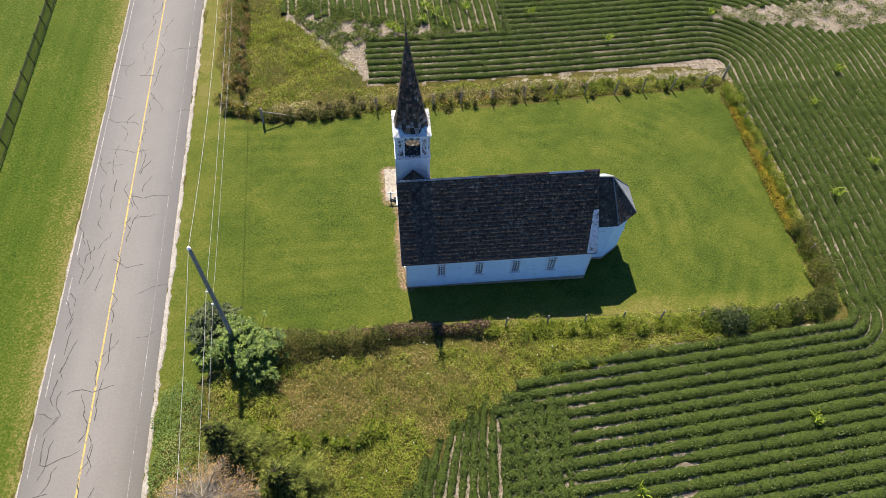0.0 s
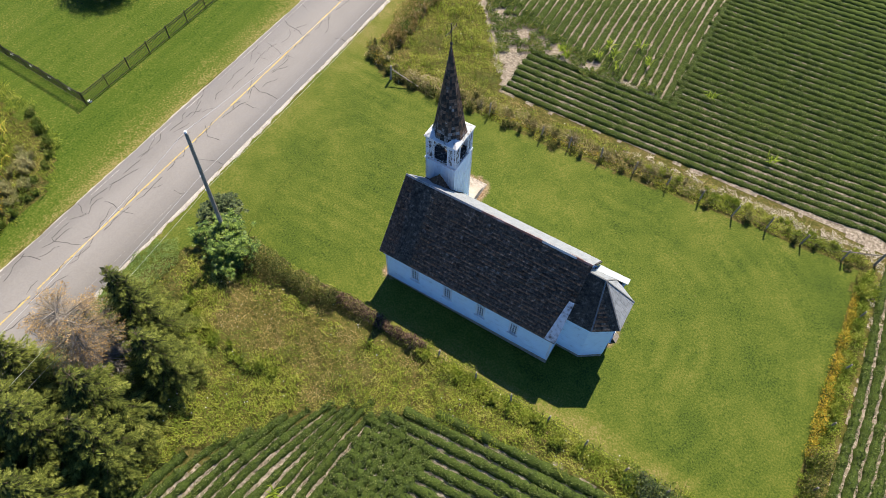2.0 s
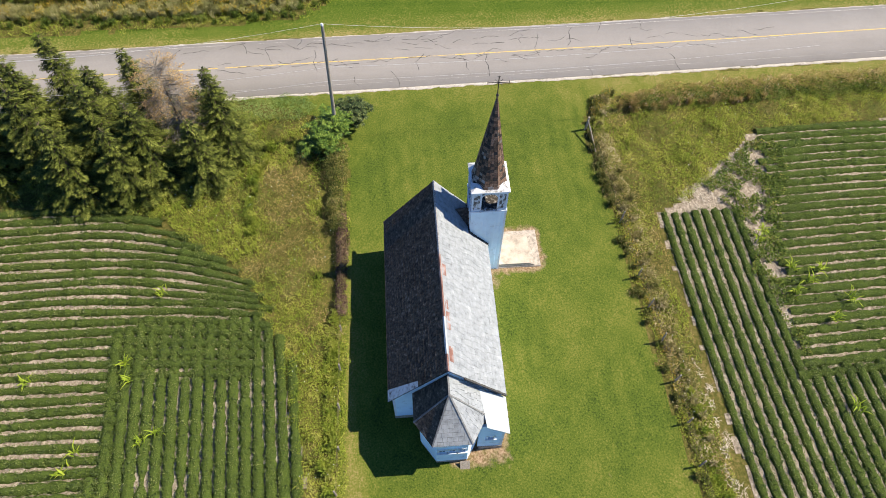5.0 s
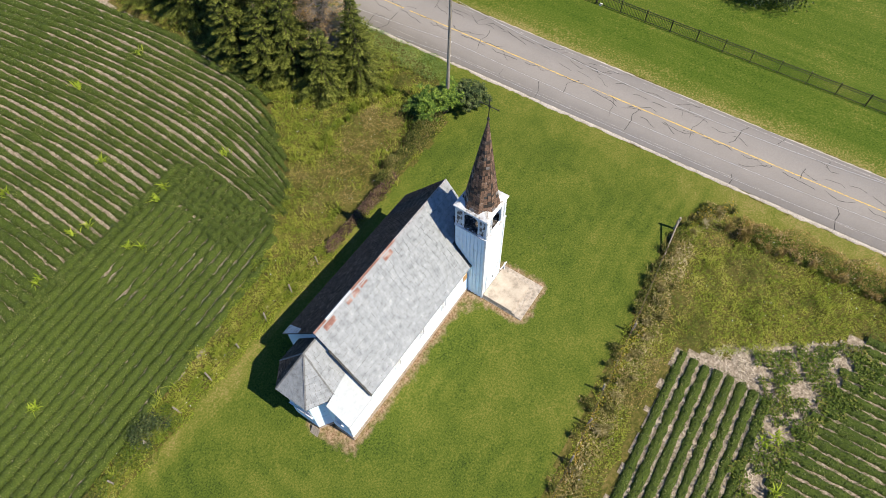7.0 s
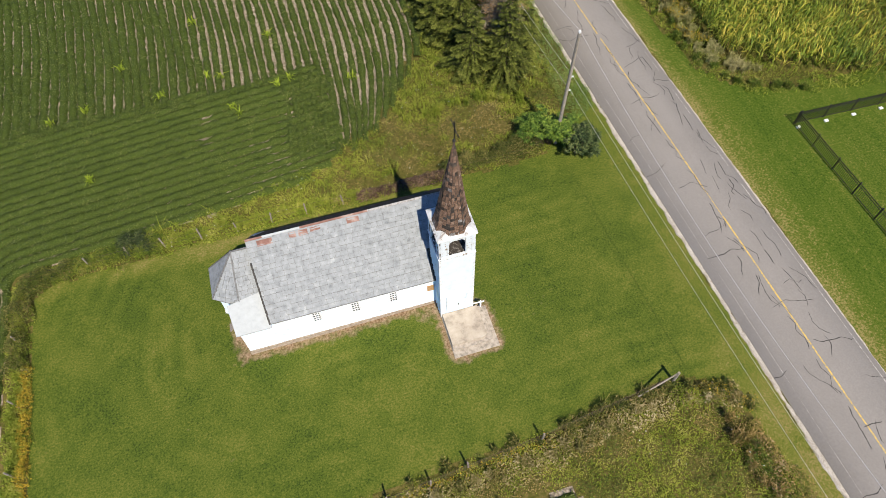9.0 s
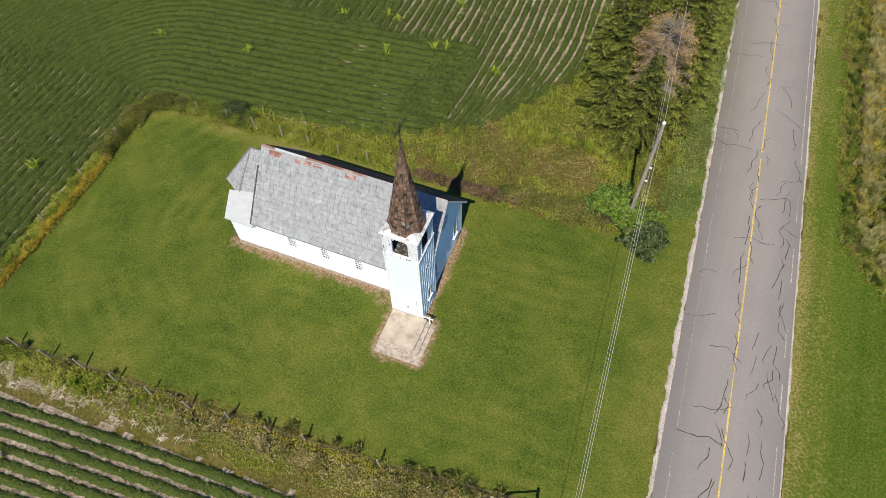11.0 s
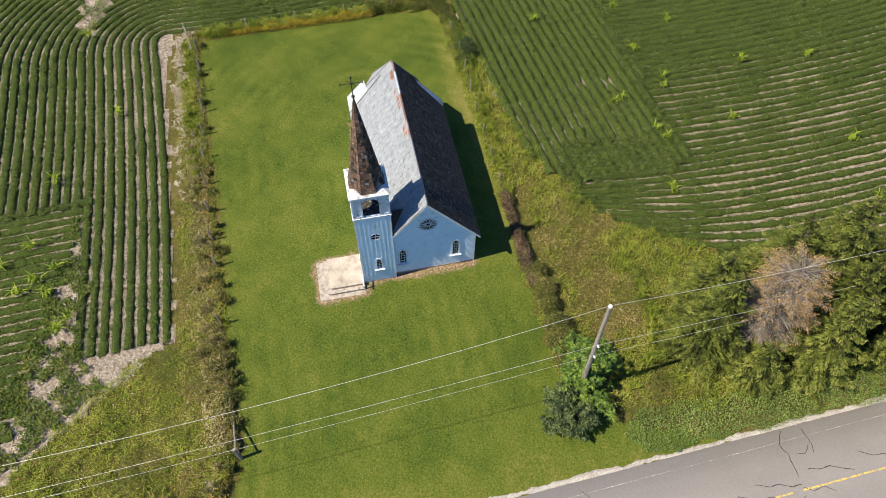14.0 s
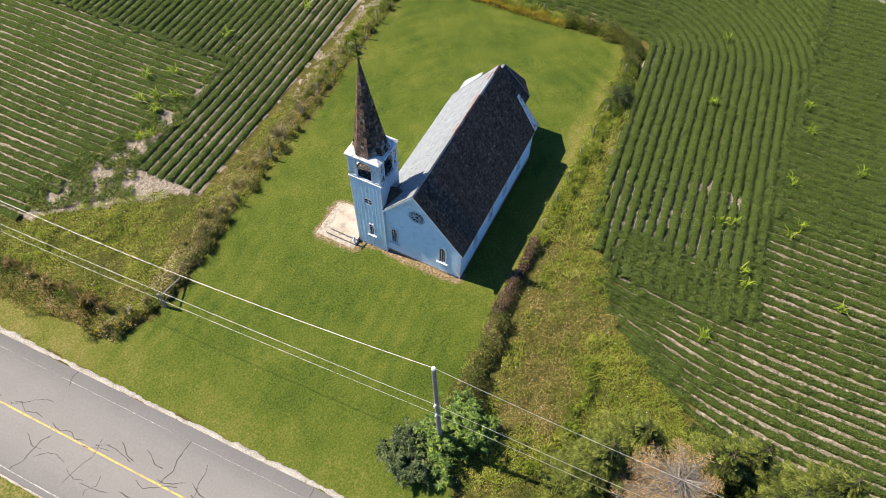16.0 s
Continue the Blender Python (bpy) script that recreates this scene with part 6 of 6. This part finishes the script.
# straw litter on the bare headland
x, y = np.concatenate([np.array(scatter(p, 130, wobble=0.5, seed=2)) for p in (
    [(-8.8, 29.6), (-3.6, 22.6), (-2.5, 21.6), (-2.4, 24.6), (-4.6, 26.2), (-7.6, 30.2)], [(-2.3, 26.6), (9, 26.9), (9, 27.3), (-2.5, 27.4)], [(7, 20.0), (18, 20.6), (29, 21), (30.2, 20), (30.4, 14), (29.9, 14), (29.5, 20), (18, 20.0)])], 1)
k = fbm(x, y, 0.7, 4) + 0.5 * fbm(x, y, 0.3, 2) > -0.25
x, y = x[k], y[k]
stuff("straw_litter", blades(P3(x, y, 0.01), 0.12, 0.026, 2.6), STRAW, "pale straw and stalk litter on bare soil", "straw")
x, y = scatter([(-9, 31.5), (-8.4, 29.2), (-4.6, 24.0), (-2.2, 25.8), (10, 26.9), (10, 27.5), (-1, 29.4), (-6, 31.5)], 300, wobble=0.6, seed=5)
k = fbm(x, y, 1.1, 3) + 0.5 * fbm(x, y, 0.5, 5) > -0.22
x, y = x[k], y[k]
stuff("headland_weeds", leaves(P3(x, y, mound(x, y, 0.35)), 0.15, up=0.6), HEDGE, "fresh green weeds on the bare headland", "weeds")

x, y = scatter(FALLOW, 130, wobble=0.5, seed=3)
k = fbm(x, y, 0.8, 4) + 0.5 * fbm(x, y, 0.3, 2) > -0.1
stuff("straw_litter", blades(P3(x[k], y[k], 0.01), 0.12, 0.026, 2.6), STRAW, "pale straw litter between two crop blocks", "straw")
x, y = scatter(FALLOW, 150, wobble=0.5, seed=6)
k = fbm(x, y, 1.3, 5) + 0.5 * fbm(x, y, 0.5, 3) > -0.1
x, y = x[k], y[k]
stuff("headland_weeds", leaves(P3(x, y, mound(x, y, 0.3)), 0.14, up=0.65), HEDGE, "fresh green weeds between two crop blocks", "weeds")

# lime-green volunteer plants standing above the crop
for i, (x, y) in enumerate(((18.4, -18.6), (14.4, -19.7), (13.3, -19.3), (2.7, -15.7), (24.6, -19.0), (27.3, -18.4), (24.3, -11.3), (8.7, -23.1), (8.9, -17.0), (12.9, -15.4), (7.8, -17.3), (12.4, -14.6), (15.1, -27), (33, -10.5), (4.5, -31), (14.5, -33), (-1.2, -30), (21.5, -23),
                             (1.0, 26.9), (0.2, 27.5), (13.5, 29.4), (20, 25.2), (3.2, 28.6), (5.2, 28.3), (4.4, 29.6), (36, 16), (38, 9), (33.5, 6), (40, 20), (3.6, 30.5), (6, 32), (7.4, 30.2), (31, 28.5))):
    w = empty("weed_plant", G3(x, y, 0.25), "lime-green volunteer weed standing above the soybeans", "weed", "volunteer weeds")
    n = rnd.randint(16, 30)
    p = np.zeros((n, 3))
    p[:, :2] = RNG.normal(0, 0.16, (n, 2))
    p[:, 2] = RNG.uniform(0, 0.35, n)
    v, f = blades(p, 0.5, 0.075, 1.0)
    mesh_obj("foliage", v, f, LIME, w)

# ---- verge weeds across the road and maize
VERGE = [(-22.8, -60), (-23.8, -29), (-24.2, -14.8), (-24.7, -9), (-25.4, -6.2), (-29.2, -3.2), (-33, -2.2), (-44, -0.6), (-44, -2.4), (-38, -2.9), (-31.2, -6), (-27.6, -8.8), (-27.8, -60)]
patchwork(VERGE, 7.0, 120, lambda x, y: -0.5)
tufts([(-26.2, -45), (-25.8, -20), (-26, -9.5), (-28.4, -6)], 0.35, 0.8, PALEGRASS, "pale seeding grass on the verge", 41)
tufts([(-27, -45), (-26.6, -20), (-26.8, -9.5), (-29.4, -6)], 0.45, 0.8, PALEGRASS, "pale seeding grass beside the maize", 43)
tufts([(-25.2, -40), (-24.9, -10), (-27.5, -4.8), (-33, -2.8)], 0.8, 0.6, HEDGE, "green weed clumps on the verge", 42)
x, y = scatter([(-25.3, -40), (-25.0, -9), (-26.8, -8), (-27.2, -40)], 60, wobble=0.6, seed=8)
k = fbm(x, y, 1.2, 4) > 0.15
stuff("goldenrod", leaves(P3(x[k], y[k], 0.9), 0.12, up=0.5), GOLD, "goldenrod in flower on the verge", "flowers")


def maize():
    P, W = [], []
    stalks = []
    for r in range(34):
        xr = -27.7 - 0.76 * r
        ys = np.arange(-48, -2, 0.19) + RNG.uniform(-0.05, 0.05, len(np.arange(-48, -2, 0.19)))
        top = np.interp(xr, [-50, -38.5, -31, -27.7], [-1.4, -2.2, -5.6, -8.6])
        ys = ys[ys < top]
        xs = xr + RNG.normal(0, 0.05, len(ys))
        stalks.append(np.c_[xs, ys])
    S = np.concatenate(stalks)
    n = len(S)
    base = P3(S[:, 0], S[:, 1])
    hgt = RNG.uniform(1.9, 2.4, n)
    parts = []
    for k in range(6):
        p = base[RNG.random(n) < np.where(S[:, 0] > -38, 1.0, 0.6 if k > 2 else 0.2)]
        hgt_k = 2.15
        p[:, 2] += hgt_k * (0.25 + 0.1 * k) + RNG.uniform(-0.12, 0.12, len(p))
        parts.append(blades(p, 0.65, 0.085, 1.1))
    p = base.copy()
    v1, f1 = blades(p, hgt, 0.04, 0.06)
    parts.append((v1, f1))
    for k in range(2):
        p = base.copy()
        p[:, 2] += hgt * 0.95
        parts.append(blades(p, 0.4, 0.03, 0.5))
    v, f = joined(*parts)
    return stuff("maize_field", (v, f), CORN, "tall green and yellowing maize in rows", "maize")


maize()


# ---------------------------------------------------------------- trees and shrubs
def spray(P, Dr, S, width, mat, name, parent, rng, tone=None, flat=0.3):
    """Slim pointed twigs from the points P along Dr; tone lightens the youngest growth and darkens the inner needles as
    shade.
    """
    Dn = Dr / (np.linalg.norm(Dr, axis=1)[:, None] + 1e-9)
    s = np.cross(Dn, np.array([0, 0, 1.0]) + rng.normal(0, flat, P.shape))
    s /= np.linalg.norm(s, axis=1)[:, None] + 1e-9
    tip = P + Dn * S[:, None]
    tip[:, 2] -= 0.14 * S
    mid = P + Dn * S[:, None] * 0.4
    w = (width * rng.uniform(0.7, 1.3, len(P)))[:, None]
    v = np.stack([P, mid - s * w, tip, mid + s * w], 1).reshape(-1, 3)
    ob = mesh_obj(name, v, np.arange(len(v)).reshape(-1, 4), mat, parent)
    if tone is not None:
        a = ob.data.attributes.new("tone", "FLOAT", "POINT")
        a.data.foreach_set("value", np.repeat(tone, 4).astype(np.float32))
    return tagged(ob, kind="stuff")


def tree_trunk(t, h, w, lean):
    bm = bmesh.new()
    prev = Vector((0, 0, -0.2))
    for i in range(6):
        f = (i + 1) / 6
        p = Vector((lean[0] * f, lean[1] * f, h * f))
        beam(bm, prev, p, w * (1 - i / 6) + 0.02, sides=8, taper=(1 - (i + 1) / 6 + 0.07) / (1 - i / 6 + 0.07))
        prev = p
    part("trunk", bm, BARK, t)


def spruce(x, y, h, r, label, seed=0, lean=(0, 0), base=0.03, tone=0.0):
    """A conifer: trunk, tiers of drooping limbs, each limb a flat frond of side twigs with paler tips."""
    rng = np.random.default_rng(seed)
    t = empty("spruce_tree", G3(x, y), label, "tree", "roadside spruces")
    tree_trunk(t, h, 0.3, lean)
    limbs = bmesh.new()
    heart = []
    pts, dirs, sz, tn = [], [], [], []
    z = h * base
    a0 = rng.uniform(0, 6.28)
    while z < h * 0.975:
        f = z / h
        reach = r * (1 - f) ** 0.85 * (0.8 + 0.2 * min(1, f * 6)) + 0.15
        count = 7 if f < 0.5 else 6 if f < 0.8 else 5
        a0 += 0.55
        heart.append((z, 0.42 * reach))
        for k in range(count):
            a = a0 + 2 * math.pi * (k + rng.uniform(-0.28, 0.28)) / count
            ln = reach * rng.uniform(0.68, 1.16)
            o = np.array([lean[0] * f, lean[1] * f, z + rng.uniform(-0.14, 0.14)])
            d = np.array([math.cos(a), math.sin(a), 0.0])
            side = np.array([-math.sin(a), math.cos(a), 0.0])
            rise = 0.55 * (f - 0.3) + rng.uniform(-0.06, 0.06)
            n = max(4, int(ln / 0.07))
            s = np.linspace(0.22, 1, n)
            c = o + d * (s * ln)[:, None] + side * (rng.uniform(-0.12, 0.12) * ln * s ** 2)[:, None]
            c[:, 2] += ln * (rise * s - 0.34 * s ** 2 + 0.16 * s ** 4)
            beam(limbs, Vector(o), Vector(c[n // 2]), 0.045, sides=3, taper=0.5)
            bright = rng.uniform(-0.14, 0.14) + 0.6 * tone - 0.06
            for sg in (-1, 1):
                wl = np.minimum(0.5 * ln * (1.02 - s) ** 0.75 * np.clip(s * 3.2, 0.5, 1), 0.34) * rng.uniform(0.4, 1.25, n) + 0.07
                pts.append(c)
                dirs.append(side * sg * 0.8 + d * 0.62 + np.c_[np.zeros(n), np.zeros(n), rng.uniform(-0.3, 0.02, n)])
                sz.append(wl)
                # tone runs from painted inner shade to paler young growth at the tip
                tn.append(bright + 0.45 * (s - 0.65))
        z += 0.36 if h > 5 else 0.3
    P, Dr, S, T = np.concatenate(pts), np.concatenate(dirs), np.concatenate(sz), np.concatenate(tn)
    tagged(part("branchwork", limbs, BARK, t), kind="stuff")
    # old needles close to the trunk, toned dark to paint the crown's inner shade
    q, d = [], []
    for zz, rr in heart:
        m = int(16 + 26 * rr)
        aa, ra = rng.uniform(0, 2 * math.pi, m), rr * np.sqrt(rng.random(m))
        q.append(np.c_[ra * np.cos(aa) + lean[0] * zz / h, ra * np.sin(aa) + lean[1] * zz / h, zz + rng.uniform(-0.25, 0.1, m)])
        d.append(np.c_[np.cos(aa), np.sin(aa), rng.uniform(-0.5, 0.1, m)])
    q, d = np.concatenate(q), np.concatenate(d)
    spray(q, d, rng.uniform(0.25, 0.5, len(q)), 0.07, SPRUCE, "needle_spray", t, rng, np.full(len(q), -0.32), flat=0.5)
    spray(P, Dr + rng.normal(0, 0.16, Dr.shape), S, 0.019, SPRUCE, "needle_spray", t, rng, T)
    for f0, f1, g in ((0.3, 0.5, 0.42), (0.55, 0.45, 0.5)):
        q = P + Dr * (S * f0)[:, None]
        q[:, 2] -= 0.04 * S
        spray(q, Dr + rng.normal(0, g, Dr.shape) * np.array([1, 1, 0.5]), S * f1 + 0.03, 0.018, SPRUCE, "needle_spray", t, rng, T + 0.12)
    return t


def dead_spruce(x, y, h, r, label, seed=0):
    """A dying conifer: bare grey limbs and twigs below, tufts of orange needles on the outer crown."""
    rng = np.random.default_rng(seed)
    t = empty("dead_spruce", G3(x, y), label, "tree")
    tree_trunk(t, h * 0.96, 0.28, (0, 0))
    limbs = bmesh.new()
    pts, dirs, sz, hf, sf = [], [], [], [], []
    z = h * 0.25
    while z < h * 0.96:
        f = z / h
        reach = r * math.sqrt(max(0.12, 1 - ((f - 0.55) / 0.5) ** 2))
        for k in range(rng.integers(6, 8)):
            a = rng.uniform(0, 2 * math.pi)
            ln = reach * rng.uniform(0.65, 1.12)
            o = np.array([0, 0, z])
            d = np.array([math.cos(a), math.sin(a), 0.0])
            side = np.array([-math.sin(a), math.cos(a), 0.0])
            rise = 0.9 * (f - 0.45) + rng.uniform(-0.15, 0.15)
            n = max(4, int(ln / 0.1))
            s = np.linspace(0.2, 1, n)
            c = o + d * (s * ln)[:, None] + side * (rng.uniform(-0.2, 0.2) * ln * s ** 2)[:, None]
            c[:, 2] += ln * (rise * s - 0.2 * s ** 2)
            beam(limbs, Vector(o), Vector(c[n // 2]), 0.05, sides=4, taper=0.6)
            beam(limbs, Vector(c[n // 2]), Vector(c[-1]), 0.03, sides=3, taper=0.3)
            for sg in (-1, 1):
                pts.append(c)
                dirs.append(side * sg * 0.75 + d * 0.7 + rng.normal(0, 0.22, (n, 3)))
                sz.append((0.5 * ln * (1.05 - s) ** 0.7).clip(0.12, 0.55) * rng.uniform(0.6, 1.1, n))
                hf.append(c[:, 2] / h)
                sf.append(s)
        z += 0.24
    P, Dr, S, H, Q = [np.concatenate(l) for l in (pts, dirs, sz, hf, sf)]
    tagged(part("branchwork", limbs, TWIG, t), kind="stuff")
    spray(P, Dr, S, 0.008, TWIG, "twig_spray", t, rng)
    q = P + Dr * (S * 0.35)[:, None]
    spray(q, Dr + rng.normal(0, 0.5, Dr.shape), S * 0.6, 0.007, TWIG, "twig_spray", t, rng)
    keep = (H + 0.3 * (Q - 0.6) + rng.normal(0, 0.1, len(P)) > 0.58) & (Q > 0.4)
    for f0, g in ((0.2, 0.4), (0.45, 0.5), (0.7, 0.6), (0.95, 0.8)):
        k = keep & (rng.random(len(P)) < 0.9)
        spray(P[k] + Dr[k] * (S[k] * f0)[:, None], Dr[k] + rng.normal(0, g, Dr[k].shape), 0.07 + 0.17 * S[k], 0.013, DEADORANGE, "dead_needle_spray", t, rng, flat=0.7)
    return t


dead_spruce(-9.7, -15.0, 9.2, 2.3, "dead spruce with orange needles above bare grey twigs", seed=3)
spruce(-12.0, -14.2, 4.6, 2.2, "young green spruce beside the road verge", seed=14, tone=0.15)
spruce(-9.5, -11.9, 8.8, 2.9, "dark green spruce beside the dead one", seed=4, tone=-0.05)
spruce(-7.2, -17.0, 8.3, 3.5, "bushy dark green spruce at the wood edge", seed=5)
spruce(-7.0, -13.4, 6.6, 3.0, "young dark spruce in front of the dead one", seed=21)
spruce(-5.9, -18.6, 7.4, 2.9, "dark green spruce standing out towards the field", seed=33)
spruce(-5.9, -22.2, 8.2, 3.0, "dark green spruce at the field edge", seed=34)
spruce(-12.0, -17.9, 8.4, 2.9, "broad pale green spruce close to the road", seed=6, tone=0.2)
spruce(-8.0, -19.8, 9.4, 3.9, "broad dark green spruce facing the field", seed=7)
spruce(-11.5, -22.4, 10.4, 3.4, "tall dark green spruce in the row", seed=8, tone=0.05)
spruce(-10.0, -19.8, 9.0, 3.2, "dark green spruce in the middle of the row", seed=31, tone=-0.1)
spruce(-9.8, -24.6, 9.6, 3.2, "dark green spruce between two taller ones", seed=32, tone=-0.1)
spruce(-7.8, -24.2, 9.4, 3.9, "dark green spruce facing the field, branches to the ground", seed=9)
spruce(-11.4, -26.8, 10.2, 3.5, "tall green spruce close to the road", seed=10)
spruce(-7.8, -29.4, 9.8, 3.9, "tall dark green spruce further down the row", seed=11)
spruce(-11.2, -32.0, 10.0, 3.5, "tall spruce far down the row", seed=12)
spruce(-7.6, -35.0, 9.6, 3.9, "tall dark spruce at the row's end", seed=13)


def shrub(name, x, y, r, h, n, size, mat, label, seed, aspect=2.2, clusters=26, up=0.55):
    """A many-stemmed bush: leaning stems, each ending in a rosette of leaves."""
    rng = np.random.default_rng(seed)
    t = empty(name, G3(x, y), label, "shrub")
    bm = bmesh.new()
    P = []
    for k in range(clusters):
        a, q = rng.uniform(0, 2 * math.pi), math.sqrt(rng.random())
        c = np.array([r * q * math.cos(a), r * q * math.sin(a), h * (1 - 0.55 * q ** 2) * rng.uniform(0.55, 1.08)])
        beam(bm, Vector((c[0] * 0.25, c[1] * 0.25, -0.1)), Vector(c), 0.045, sides=5, taper=0.5)
        m = n // clusters
        P.append(c + rng.normal(0, 1, (m, 3)) * np.array([0.26, 0.26, 0.16]) * r * 0.75)
    part("stems", bm, BARK, t)
    P = np.concatenate(P)
    P[:, 2] = np.maximum(P[:, 2], 0.08)
    v, f = leaves(P, size, up=up, aspect=aspect, rng=rng, droop=0.35)
    tagged(mesh_obj("leaves", v, f, mat, t), kind="stuff")
    return t


def rosettes(name, x, y, r, h, count, size, mat, label, seed):
    """A bush whose stems end in open stars of long drooping leaves."""
    rng = np.random.default_rng(seed)
    t = empty(name, G3(x, y), label, "shrub")
    V = []
    heads = []
    for k in range(9):
        a, q = rng.uniform(0, 2 * math.pi), rng.uniform(0.25, 0.85)
        heads.append((r * q * math.cos(a), r * q * math.sin(a), h * (1.08 - 0.55 * q ** 2) * rng.uniform(0.75, 1.05)))
    for k in range(count):
        c, g = heads[k % 9], rng.normal(0, 1, 3)
        tip = Vector((c[0] + 0.2 * r * g[0], c[1] + 0.2 * r * g[1], max(0.25, c[2] * (1 - 0.25 * abs(g[2])))))
        if k % 3 == 0:
            bm = bmesh.new()
            beam(bm, Vector((tip.x * 0.25, tip.y * 0.25, -0.15)), tip, 0.05, sides=5, taper=0.4)
            part("stem", bm, BARK, t)
        n = rng.integers(8, 12)
        for i in range(n):
            b = 2 * math.pi * (i + rng.uniform(-0.3, 0.3)) / n
            d = Vector((math.cos(b), math.sin(b), rng.uniform(-0.1, 0.55))).normalized()
            s = Vector((-math.sin(b), math.cos(b), rng.uniform(-0.3, 0.3))) * size * 0.15
            L_ = size * rng.uniform(0.7, 1.2)
            p0, p1, p2 = tip, tip + d * L_ * 0.5 + Vector((0, 0, 0.03)), tip + d * L_ - Vector((0, 0, L_ * 0.3))
            V += [p0, p1 - s, p2, p1 + s]
    v = np.array([tuple(p) for p in V])
    tagged(mesh_obj("leaves", v, np.arange(len(v)).reshape(-1, 4), mat, t), kind="stuff")
    return t


rosettes("sumac_shrub", -10.2, -4.4, 2.1, 2.8, 330, 0.3, SUMAC, "bright green large-leaved sumac round the pole foot", 1)
rosettes("lilac_shrub", -12.0, -2.8, 1.6, 2.4, 230, 0.28, DARKSHRUB, "dark blue-green shrub at the lawn's corner", 2)
rosettes("sumac_shrub", -9.3, -5.6, 1.3, 1.7, 120, 0.28, SUMAC, "small bright sumac beside the hedge", 3)
shrub("juniper_bush", 21.2, -4.2, 1.05, 1.5, 2200, 0.14, DARKSHRUB, "small dark bush in the fence row", 4, clusters=22)
shrub("yew_bush", -39.6, 12.4, 3.1, 3.6, 14000, 0.24, DARKSHRUB, "large round clipped dark evergreen on the far lawn", 5, clusters=110, up=0.3)
